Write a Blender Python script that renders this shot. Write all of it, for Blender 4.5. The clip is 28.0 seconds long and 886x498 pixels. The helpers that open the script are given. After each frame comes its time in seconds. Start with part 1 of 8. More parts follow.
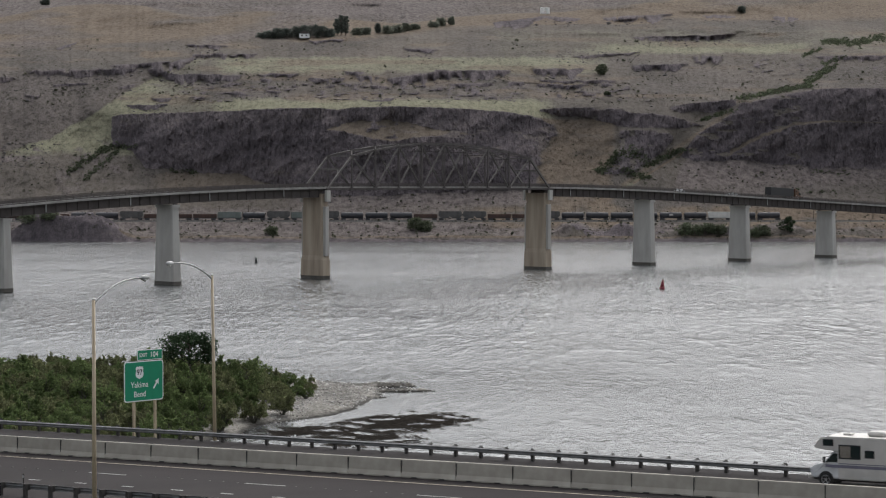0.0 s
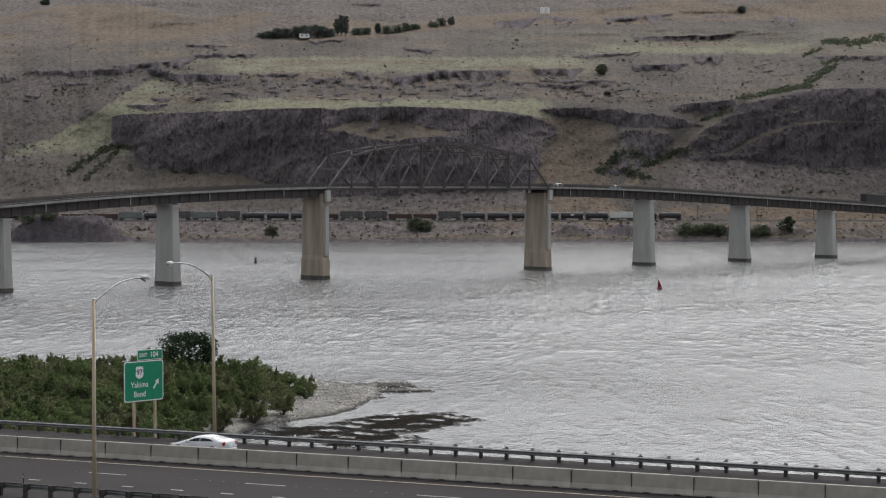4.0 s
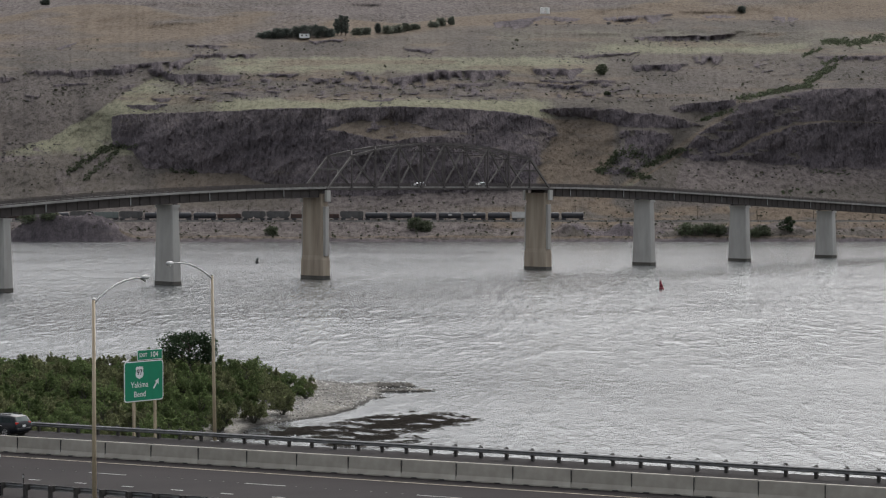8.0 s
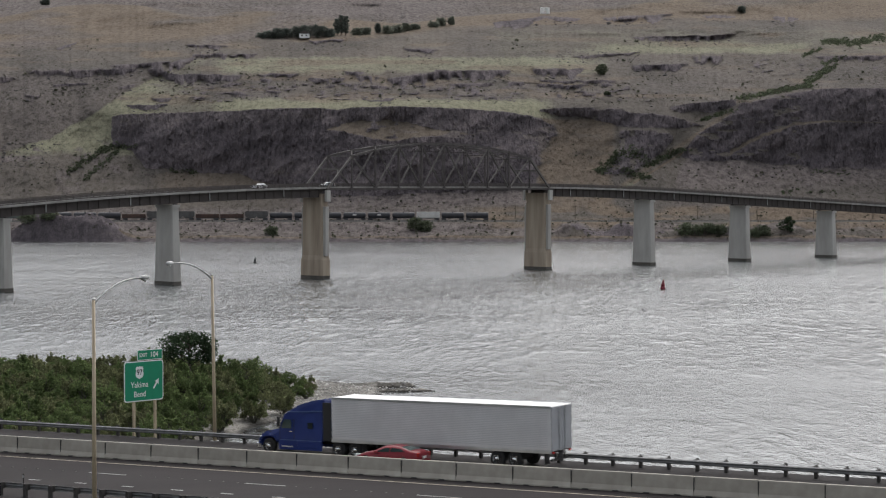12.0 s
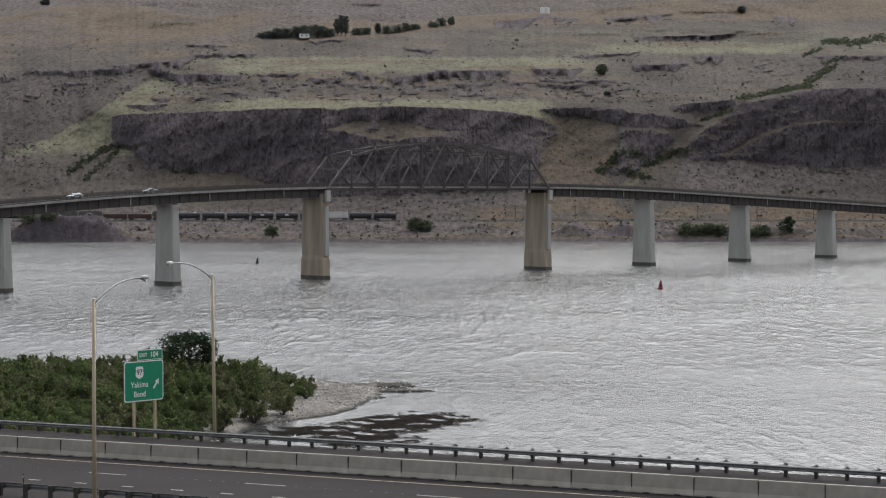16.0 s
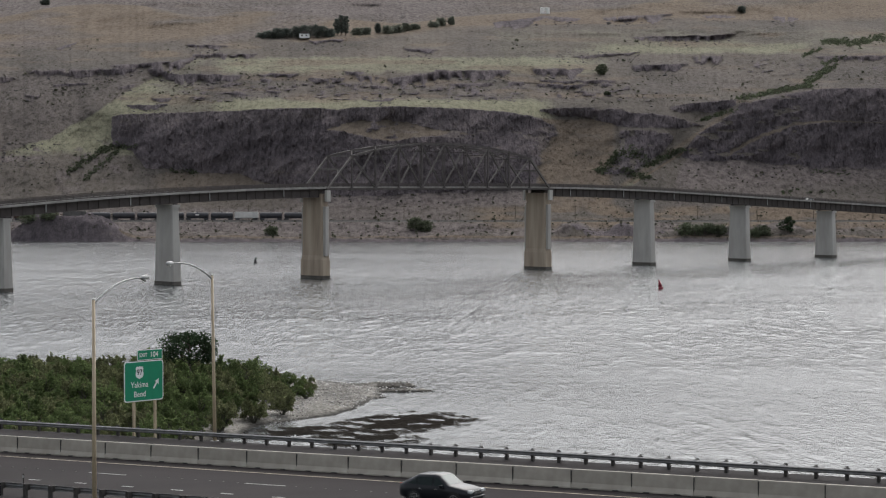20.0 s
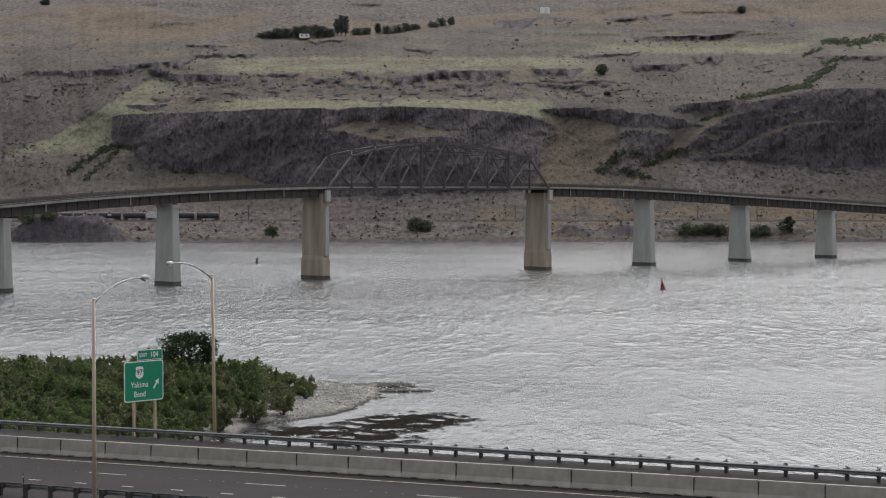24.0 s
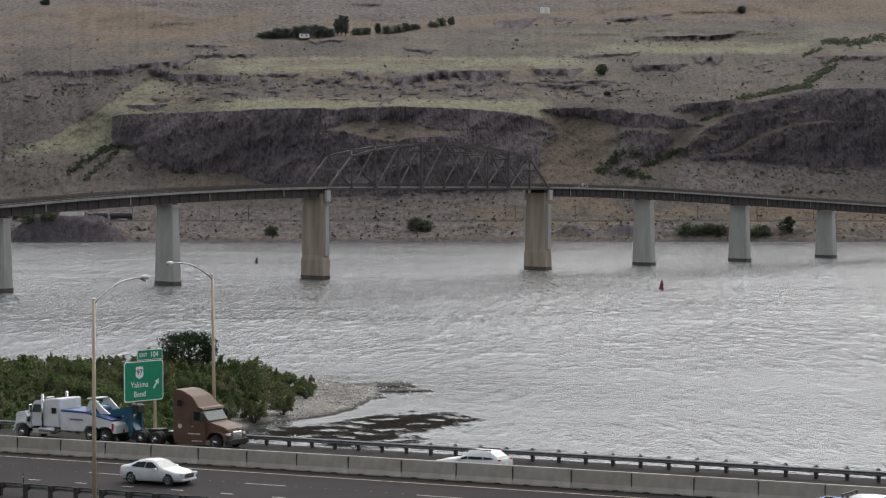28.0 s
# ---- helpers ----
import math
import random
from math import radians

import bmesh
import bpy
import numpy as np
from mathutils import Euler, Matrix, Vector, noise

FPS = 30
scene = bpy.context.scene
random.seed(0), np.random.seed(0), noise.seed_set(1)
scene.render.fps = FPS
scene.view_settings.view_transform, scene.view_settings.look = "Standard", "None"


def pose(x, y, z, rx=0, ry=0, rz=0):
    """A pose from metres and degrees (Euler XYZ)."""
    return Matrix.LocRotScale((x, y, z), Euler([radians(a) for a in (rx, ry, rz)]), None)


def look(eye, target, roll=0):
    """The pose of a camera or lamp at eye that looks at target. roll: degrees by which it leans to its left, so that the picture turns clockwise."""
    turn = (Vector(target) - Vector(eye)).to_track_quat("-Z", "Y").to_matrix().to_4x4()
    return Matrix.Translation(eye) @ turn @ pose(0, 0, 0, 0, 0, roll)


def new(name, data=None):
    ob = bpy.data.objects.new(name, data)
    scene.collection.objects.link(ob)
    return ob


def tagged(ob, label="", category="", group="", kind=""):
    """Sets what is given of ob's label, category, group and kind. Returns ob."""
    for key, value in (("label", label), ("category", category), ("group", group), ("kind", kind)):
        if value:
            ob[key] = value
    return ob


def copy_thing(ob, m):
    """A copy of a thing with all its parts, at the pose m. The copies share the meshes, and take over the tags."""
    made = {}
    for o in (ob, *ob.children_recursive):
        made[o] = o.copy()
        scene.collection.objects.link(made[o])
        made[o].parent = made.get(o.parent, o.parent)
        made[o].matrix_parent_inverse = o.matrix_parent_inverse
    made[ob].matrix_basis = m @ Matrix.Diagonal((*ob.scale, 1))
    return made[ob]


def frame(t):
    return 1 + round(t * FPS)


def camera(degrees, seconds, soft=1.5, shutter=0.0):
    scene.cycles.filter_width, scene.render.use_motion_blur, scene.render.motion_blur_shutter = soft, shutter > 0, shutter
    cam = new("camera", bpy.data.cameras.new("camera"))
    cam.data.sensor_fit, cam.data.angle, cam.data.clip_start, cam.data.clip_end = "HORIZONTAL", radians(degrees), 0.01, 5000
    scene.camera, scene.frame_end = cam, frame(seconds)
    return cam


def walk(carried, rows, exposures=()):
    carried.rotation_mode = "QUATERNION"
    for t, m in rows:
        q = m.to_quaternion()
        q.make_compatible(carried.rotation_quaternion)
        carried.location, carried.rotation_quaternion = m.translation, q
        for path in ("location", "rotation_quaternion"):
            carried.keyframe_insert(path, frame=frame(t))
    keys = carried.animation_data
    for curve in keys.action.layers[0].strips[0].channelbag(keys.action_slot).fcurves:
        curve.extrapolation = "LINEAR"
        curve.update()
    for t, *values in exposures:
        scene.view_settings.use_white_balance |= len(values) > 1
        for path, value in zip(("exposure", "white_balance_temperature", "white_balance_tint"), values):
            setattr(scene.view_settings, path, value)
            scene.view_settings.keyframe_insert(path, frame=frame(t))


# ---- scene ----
# Wide river with a truss bridge, seen from a bluff across a motorway. x right, y away, water at z = 0.

# camera: on a tripod, all through
EYE = (0.0, 0.0, 25.3)
cam = camera(23.32, 28.0, soft=1.2, shutter=0.12)
stand = pose(*EYE, 90 - 1.673, 0, 0)
walk(cam, [(0, stand), (28, stand)])

# world and light: bright overcast
world = bpy.data.worlds.new("overcast_sky")
scene.world = world
world.use_nodes = True
wn, wl = world.node_tree.nodes, world.node_tree.links
sky = wn.new("ShaderNodeTexSky")
sky.sky_type, sky.sun_disc = "NISHITA", False
sky.sun_elevation, sky.sun_rotation = radians(50), radians(18)
sky.air_density, sky.dust_density, sky.ozone_density = 1.0, 3.0, 1.0
grey = wn.new("ShaderNodeHueSaturation")
grey.inputs["Saturation"].default_value = 0.28
wl.new(sky.outputs[0], grey.inputs["Color"])
wl.new(grey.outputs[0], wn["Background"].inputs[0])
wn["Background"].inputs[1].default_value = 0.15
sun = new("sun", bpy.data.lights.new("sun", "SUN"))
sun.data.energy, sun.data.angle, sun.data.color = 1.3, radians(70), (1.0, 0.98, 0.95)
SUN_UP, SUN_ROUND = radians(50), radians(18)
sun.matrix_world = look((0, 0, 0), (-math.sin(SUN_ROUND) * math.cos(SUN_UP), -math.cos(SUN_ROUND) * math.cos(SUN_UP), -math.sin(SUN_UP)))
scene.view_settings.exposure = 0.52


# ---- materials ----
def mat(name, c1, c2=None, rough=0.8, metal=0.0, scale=4.0, detail=6.0, bump=0.0, bscale=None, coords="Object", vary=0.0, spec=0.4, stretch=None, lo=0.35, hi=0.65):
    m = bpy.data.materials.new(name)
    m.use_nodes = True
    n, l = m.node_tree.nodes, m.node_tree.links
    b = n["Principled BSDF"]
    b.inputs["Roughness"].default_value = rough
    b.inputs["Metallic"].default_value = metal
    b.inputs["Specular IOR Level"].default_value = spec
    if c2 is None:
        c2 = tuple(v * 0.82 for v in c1)
    co = n.new("ShaderNodeTexCoord").outputs[coords]
    if stretch:
        mp = n.new("ShaderNodeMapping")
        mp.inputs["Scale"].default_value = stretch
        l.new(co, mp.inputs[0])
        co = mp.outputs[0]
    no = n.new("ShaderNodeTexNoise")
    no.inputs["Scale"].default_value, no.inputs["Detail"].default_value = scale, detail
    l.new(co, no.inputs["Vector"])
    rp = n.new("ShaderNodeValToRGB")
    rp.color_ramp.elements[0].position, rp.color_ramp.elements[1].position = lo, hi
    rp.color_ramp.elements[0].color, rp.color_ramp.elements[1].color = (*c1, 1), (*c2, 1)
    l.new(no.outputs[0], rp.inputs[0])
    col = rp.outputs[0]
    if vary:
        oi = n.new("ShaderNodeObjectInfo")
        hs = n.new("ShaderNodeHueSaturation")
        mr = n.new("ShaderNodeMapRange")
        mr.inputs["To Min"].default_value, mr.inputs["To Max"].default_value = 1 - vary, 1 + vary
        l.new(oi.outputs["Random"], mr.inputs[0])
        l.new(mr.outputs[0], hs.inputs["Value"])
        l.new(col, hs.inputs["Color"])
        col = hs.outputs[0]
    l.new(col, b.inputs["Base Color"])
    if bump:
        nb = n.new("ShaderNodeTexNoise")
        nb.inputs["Scale"].default_value, nb.inputs["Detail"].default_value = bscale or scale * 5, 8
        l.new(co, nb.inputs["Vector"])
        bp = n.new("ShaderNodeBump")
        bp.inputs["Strength"].default_value, bp.inputs["Distance"].default_value = 0.6, bump
        l.new(nb.outputs[0], bp.inputs["Height"])
        l.new(bp.outputs[0], b.inputs["Normal"])
    return m


def plain(name, c, rough=0.5, metal=0.0, spec=0.5, coat=0.0):
    m = mat(name, c, tuple(v * 0.88 for v in c), rough, metal, 3.0, 3.0, spec=spec)
    m.node_tree.nodes["Principled BSDF"].inputs["Coat Weight"].default_value = coat
    return m


M = {}
M["concrete_barrier"] = mat("barrier_concrete", (0.395, 0.365, 0.315), (0.32, 0.295, 0.25), 0.9, scale=1.3, bump=0.01, bscale=14, vary=0.07)
M["concrete_pier"] = mat("pier_concrete", (0.43, 0.415, 0.385), (0.34, 0.325, 0.30), 0.9, scale=0.35, bump=0.02, stretch=(1, 1, 0.3))
M["concrete_brown"] = mat("stained_concrete", (0.39, 0.325, 0.25), (0.265, 0.21, 0.16), 0.9, scale=0.5, bump=0.02, stretch=(1, 1, 0.12))
M["wet_concrete"] = mat("wet_concrete", (0.055, 0.05, 0.042), (0.1, 0.09, 0.075), 0.6, scale=0.8)
M["asphalt"] = mat("asphalt", (0.030, 0.026, 0.026), (0.023, 0.020, 0.020), 0.95, spec=0.12, scale=0.25, bump=0.006, bscale=30, stretch=(0.15, 1, 1))
M["asphalt_dark"] = mat("worn_asphalt", (0.018, 0.0155, 0.0155), (0.023, 0.020, 0.020), 0.95, spec=0.12, scale=0.3, bump=0.006, bscale=30, stretch=(0.15, 1, 1))
M["white_paint"] = mat("road_paint_white", (0.42, 0.42, 0.41), (0.24, 0.24, 0.23), 0.7, scale=3)
M["yellow_paint"] = mat("road_paint_yellow", (0.46, 0.38, 0.28), (0.32, 0.27, 0.20), 0.7, scale=2)
M["galvanised"] = mat("galvanised_steel", (0.25, 0.25, 0.25), (0.17, 0.17, 0.17), 0.55, 0.5, scale=2.0)
M["post_wood"] = mat("weathered_post", (0.06, 0.055, 0.05), (0.035, 0.032, 0.03), 0.9, scale=5)
M["pole_paint"] = mat("tan_pole_paint", (0.47, 0.385, 0.27), (0.40, 0.32, 0.22), 0.55, scale=2.0, stretch=(1, 1, 0.2))
M["lamp_grey"] = mat("lamp_grey", (0.42, 0.42, 0.41), (0.30, 0.30, 0.30), 0.5, 0.3)
M["lens"] = plain("lamp_lens", (0.75, 0.75, 0.72), 0.15)
M["sign_green"] = mat("sign_green", (0.0, 0.235, 0.12), (0.0, 0.21, 0.108), 0.45, scale=1.5)
M["sign_white"] = plain("sign_white", (0.78, 0.79, 0.78), 0.45)
M["black"] = plain("black_plastic", (0.012, 0.012, 0.013), 0.6)
M["rubber"] = mat("tyre_rubber", (0.018, 0.018, 0.018), (0.028, 0.027, 0.026), 0.85)
M["chrome"] = plain("chrome", (0.72, 0.73, 0.74), 0.2, 1.0)
M["alloy"] = plain("alloy_rim", (0.5, 0.5, 0.51), 0.35, 0.8)
M["glass"] = plain("car_window_glass", (0.020, 0.028, 0.028), 0.10, spec=0.10)
# light green base puts part of the sky's reflection into the glass colour
M["screen"] = plain("sky_tinted_glass", (0.055, 0.080, 0.076), 0.10, spec=0.4)
# dark bridge steels raised in colour to carry the haze before them
M["steel_dark"] = mat("bridge_steel", (0.080, 0.068, 0.063), (0.058, 0.048, 0.045), 0.75, 0.0, scale=0.6)
M["steel_truss"] = mat("truss_steel", (0.084, 0.073, 0.068), (0.056, 0.047, 0.044), 0.7, 0.0, scale=0.7)
# paler copy of the truss steel: light caught by diagonals and portals, as colour
M["steel_lit"] = mat("lit_truss_steel", (0.145, 0.132, 0.122), (0.09, 0.08, 0.075), 0.7, 0.0, scale=0.7)
M["deck_edge"] = mat("deck_concrete", (0.33, 0.315, 0.29), (0.22, 0.21, 0.195), 0.9, scale=0.4)
M["bark"] = mat("bark", (0.09, 0.075, 0.06), (0.05, 0.04, 0.032), 0.95, scale=6)


def leaf_material(name, c1, c2):
    m = mat(name, c1, c2, 0.8, scale=1.5, vary=0.2, spec=0.12)
    n, l = m.node_tree.nodes, m.node_tree.links
    b = n["Principled BSDF"]
    geo = n.new("ShaderNodeNewGeometry")
    hs = n.new("ShaderNodeHueSaturation")
    mr = n.new("ShaderNodeMapRange")
    mr.inputs["To Min"].default_value, mr.inputs["To Max"].default_value = 0.6, 1.4
    l.new(geo.outputs["Random Per Island"], mr.inputs[0])
    l.new(mr.outputs[0], hs.inputs["Value"])
    src = b.inputs["Base Color"].links[0].from_socket
    l.new(src, hs.inputs["Color"])
    l.new(hs.outputs[0], b.inputs["Base Color"])
    tr = n.new("ShaderNodeBsdfTranslucent")
    l.new(hs.outputs[0], tr.inputs[0])
    mx = n.new("ShaderNodeMixShader")
    mx.inputs[0].default_value = 0.42
    l.new(b.outputs[0], mx.inputs[1])
    l.new(tr.outputs[0], mx.inputs[2])
    l.new(mx.outputs[0], n["Material Output"].inputs[0])
    return m


M["leaf"] = leaf_material("willow_leaf", (0.084, 0.118, 0.046), (0.112, 0.142, 0.058))
M["leaf_olive"] = leaf_material("olive_leaf", (0.122, 0.135, 0.066), (0.145, 0.152, 0.078))
M["leaf_dark"] = leaf_material("dark_leaf", (0.024, 0.04, 0.022), (0.034, 0.052, 0.026))
# far, ridge and brush leaves lightened: the haze of distance is in their colour
M["leaf_far"] = leaf_material("hazed_far_leaf", (0.085, 0.086, 0.064), (0.10, 0.10, 0.075))
M["leaf_ridge"] = leaf_material("hazed_ridge_leaf", (0.088, 0.102, 0.090), (0.106, 0.118, 0.102))
M["leaf_brush"] = leaf_material("hazed_brush_leaf", (0.076, 0.090, 0.058), (0.096, 0.110, 0.070))
M["leaf_pale"] = leaf_material("pale_ridge_leaf", (0.135, 0.148, 0.118), (0.155, 0.162, 0.130))
M["twig"] = mat("dry_twigs", (0.075, 0.072, 0.055), (0.05, 0.048, 0.036), 0.9)


# ---- mesh helpers ----
def link_mesh(name, bm, material, smooth=False):
    me = bpy.data.meshes.new(name)
    if smooth:
        for f in bm.faces:
            f.smooth = True
    bm.normal_update()
    bm.to_mesh(me)
    bm.free()
    mats = material if isinstance(material, (list, tuple)) else [material]
    for m in mats:
        me.materials.append(m)
    return me


def part(name, bm, material, parent=None, label="", smooth=False):
    """One mesh object under a thing or under a part."""
    ob = new(name, link_mesh(name, bm, material, smooth))
    ob.parent = parent
    if label:
        ob["label"] = label
    return ob


def piece(name, me, parent, m=None):
    ob = new(name, me)
    ob.parent = parent
    if m is not None:
        ob.matrix_basis = m
    return ob


def thing(name, m, label, category, group="", kind=""):
    e = new(name)
    e.empty_display_size = 0.2
    e.matrix_basis = m
    return tagged(e, label, category, group, kind)


def box(bm, lo, hi, bevel=0.0, mi=0):
    v = [bm.verts.new((x, y, z)) for x in (lo[0], hi[0]) for y in (lo[1], hi[1]) for z in (lo[2], hi[2])]
    fs = [bm.faces.new([v[i] for i in q]) for q in ((0, 1, 3, 2), (4, 6, 7, 5), (0, 4, 5, 1), (2, 3, 7, 6), (0, 2, 6, 4), (1, 5, 7, 3))]
    for f in fs:
        f.material_index = mi
    if bevel:
        bmesh.ops.bevel(bm, geom=list({e for f in fs for e in f.edges}), offset=bevel, segments=1, affect="EDGES", profile=0.5)
    return bm


def boxed(lo, hi, bevel=0.0):
    return box(bmesh.new(), lo, hi, bevel)


def beam(bm, p, q, w, h, up=(0, 0, 1)):
    """A bar of width w and depth h from p to q."""
    p, q = Vector(p), Vector(q)
    d = (q - p).normalized()
    side = d.cross(Vector(up))
    if side.length < 1e-4:
        side = d.cross(Vector((1, 0, 0)))
    side.normalize()
    u2 = side.cross(d)
    vs = [[bm.verts.new(c + side * a * w / 2 + u2 * b * h / 2) for a, b in ((-1, -1), (1, -1), (1, 1), (-1, 1))] for c in (p, q)]
    bm.faces.new(vs[0][::-1])
    bm.faces.new(vs[1])
    for i in range(4):
        j = (i + 1) % 4
        bm.faces.new((vs[0][i], vs[0][j], vs[1][j], vs[1][i]))
    return bm


def tube(bm, pts, radii, n=10, cap=True):
    """A round tube along points."""
    rings = []
    pts = [Vector(p) for p in pts]
    for i, p in enumerate(pts):
        d = (pts[min(i + 1, len(pts) - 1)] - pts[max(i - 1, 0)]).normalized()
        a = d.cross(Vector((0, 0, 1)))
        if a.length < 1e-3:
            a = Vector((1, 0, 0))
        a.normalize()
        b = d.cross(a)
        r = radii[i] if isinstance(radii, (list, tuple)) else radii
        rings.append([bm.verts.new(p + r * (a * math.cos(k * 2 * math.pi / n) + b * math.sin(k * 2 * math.pi / n))) for k in range(n)])
    for r0, r1 in zip(rings, rings[1:]):
        for k in range(n):
            bm.faces.new((r0[k], r0[(k + 1) % n], r1[(k + 1) % n], r1[k]))
    if cap:
        bm.faces.new(rings[0][::-1])
        bm.faces.new(rings[-1])
    return bm


def extrude_y(bm, prof, y0, y1):
    """A closed outline in x, z drawn out from y0 to y1."""
    a = [bm.verts.new((x, y0, z)) for x, z in prof]
    b = [bm.verts.new((x, y1, z)) for x, z in prof]
    n = len(prof)
    bm.faces.new(a)
    bm.faces.new(b[::-1])
    for i in range(n):
        j = (i + 1) % n
        bm.faces.new((a[j], a[i], b[i], b[j]))
    return bm


def lathe(bm, prof, n=20, axis="z", first=True):
    """Turn a profile of (radius, height) round an axis."""
    rings = []
    for r, h in prof:
        ring = []
        for k in range(n):
            c, s = math.cos(2 * math.pi * k / n) * r, math.sin(2 * math.pi * k / n) * r
            ring.append(bm.verts.new((c, s, h) if axis == "z" else (c, h, s)))
        rings.append(ring)
    for r0, r1 in zip(rings, rings[1:]):
        for k in range(n):
            q = (r0[k], r0[(k + 1) % n], r1[(k + 1) % n], r1[k])
            bm.faces.new(q if axis == "z" else q[::-1])
    if first:
        bm.faces.new(rings[0][::-1] if axis == "z" else rings[0])
    bm.faces.new(rings[-1] if axis == "z" else rings[-1][::-1])
    return bm


def grid_mesh(name, X, Y, Z, material, smooth=True):
    """A sheet through arrays of points of one shape."""
    h, w = X.shape
    me = bpy.data.meshes.new(name)
    idx = np.arange(h * w).reshape(h, w)
    q = np.stack([idx[:-1, :-1], idx[:-1, 1:], idx[1:, 1:], idx[1:, :-1]], -1).reshape(-1, 4)
    me.vertices.add(h * w)
    me.vertices.foreach_set("co", np.stack([X, Y, Z], -1).astype(np.float32).ravel())
    me.loops.add(q.size)
    me.loops.foreach_set("vertex_index", q.astype(np.int32).ravel())
    me.polygons.add(len(q))
    me.polygons.foreach_set("loop_start", np.arange(0, q.size, 4, dtype=np.int32))
    me.polygons.foreach_set("use_smooth", np.full(len(q), smooth))
    me.materials.append(material)
    me.update(calc_edges=True)
    return me


def vnoise(x, y, seed=0):
    """Smooth value noise in numpy, -1 to 1."""
    xi, yi = np.floor(x).astype(np.int64), np.floor(y).astype(np.int64)
    fx, fy = x - xi, y - yi
    fx, fy = fx * fx * (3 - 2 * fx), fy * fy * (3 - 2 * fy)

    def hsh(i, j):
        h = (i * 374761393 + j * 668265263 + seed * 974634777) & 0xFFFFFFFF
        h = ((h ^ (h >> 13)) * 1274126177) & 0xFFFFFFFF
        return ((h ^ (h >> 16)) & 0xFFFF) / 32767.5 - 1.0
    a, b, c, d = hsh(xi, yi), hsh(xi + 1, yi), hsh(xi, yi + 1), hsh(xi + 1, yi + 1)
    return (a * (1 - fx) + b * fx) * (1 - fy) + (c * (1 - fx) + d * fx) * fy


def fbm(x, y, oct=4, seed=0):
    s, a, t = 0.0, 1.0, 0.0
    for o in range(oct):
        s = s + a * vnoise(x * 2 ** o + 17.3 * o, y * 2 ** o - 9.1 * o, seed + o)
        t += a
        a *= 0.5
    return s / t


def sstep(a, b, x):
    t = np.clip((x - a) / (b - a), 0, 1)
    return t * t * (3 - 2 * t)



def scatter_rocks(name, places, material, seed, jitter=0.22):
    """Many small angular stones in one mesh; places are rows of x, y, z, radius."""
    b = bmesh.new()
    bmesh.ops.create_icosphere(b, subdivisions=1, radius=1.0)
    b.verts.ensure_lookup_table()
    V = np.array([v.co[:] for v in b.verts])
    F = np.array([[v.index for v in f.verts] for f in b.faces])
    b.free()
    g = np.random.RandomState(seed)
    n = len(places)
    P0 = np.array(places, float)
    R = P0[:, 3][:, None, None]
    W = V[None] * (1 + jitter * g.uniform(-1, 1, (n, len(V), 1))) * R * np.stack([g.uniform(0.8, 1.7, n), g.uniform(0.8, 1.3, n), g.uniform(0.5, 0.9, n)], -1)[:, None, :]
    a = g.uniform(0, 6.28, n)
    c, s = np.cos(a)[:, None], np.sin(a)[:, None]
    X = W[..., 0] * c - W[..., 1] * s + P0[:, None, 0]
    Y = W[..., 0] * s + W[..., 1] * c + P0[:, None, 1]
    Z = W[..., 2] + P0[:, None, 2]
    me = bpy.data.meshes.new(name)
    co = np.stack([X, Y, Z], -1).reshape(-1, 3)
    idx = (F[None] + (np.arange(n) * len(V))[:, None, None]).reshape(-1)
    me.vertices.add(len(co))
    me.vertices.foreach_set("co", co.astype(np.float32).ravel())
    me.loops.add(len(idx))
    me.loops.foreach_set("vertex_index", idx.astype(np.int32))
    me.polygons.add(len(idx) // 3)
    me.polygons.foreach_set("loop_start", np.arange(0, len(idx), 3, dtype=np.int32))
    me.materials.append(material)
    me.update(calc_edges=True)
    return me


# ---- plan: the motorway's own axes, s along it to the right, t across it away from the camera ----
RO, RU, RN = (-28.51, 144.4), (0.85318, -0.52161), (0.52161, 0.85318)
ROAD_TURN = math.degrees(math.atan2(RU[1], RU[0]))


def road_z(s):
    return 7.832 + 0.01686 * 120 * np.tanh((s - 20) / 120)


def cross_fall(t):
    return np.where(np.asarray(t) < 0, 0.025 * np.asarray(t), -0.004 * np.asarray(t))


def on_road(s, t, dz=0.0):
    """A place on the motorway's surface."""
    z = float(road_z(s)) + float(cross_fall(t)) + dz
    return Vector((RO[0] + RU[0] * s + RN[0] * t, RO[1] + RU[1] * s + RN[1] * t, z))


def road_pose(s, t, dz=0.0, flip=False, turn=0.0):
    """A pose on the road; x points along s, or against it when flipped."""
    p = on_road(s, t, dz)
    tilt = math.degrees(math.atan((float(road_z(s + 2)) - float(road_z(s - 2))) / 4))
    if flip:
        return pose(p.x, p.y, p.z, 0, tilt, ROAD_TURN + 180 + turn)
    return pose(p.x, p.y, p.z, 0, -tilt, ROAD_TURN + turn)


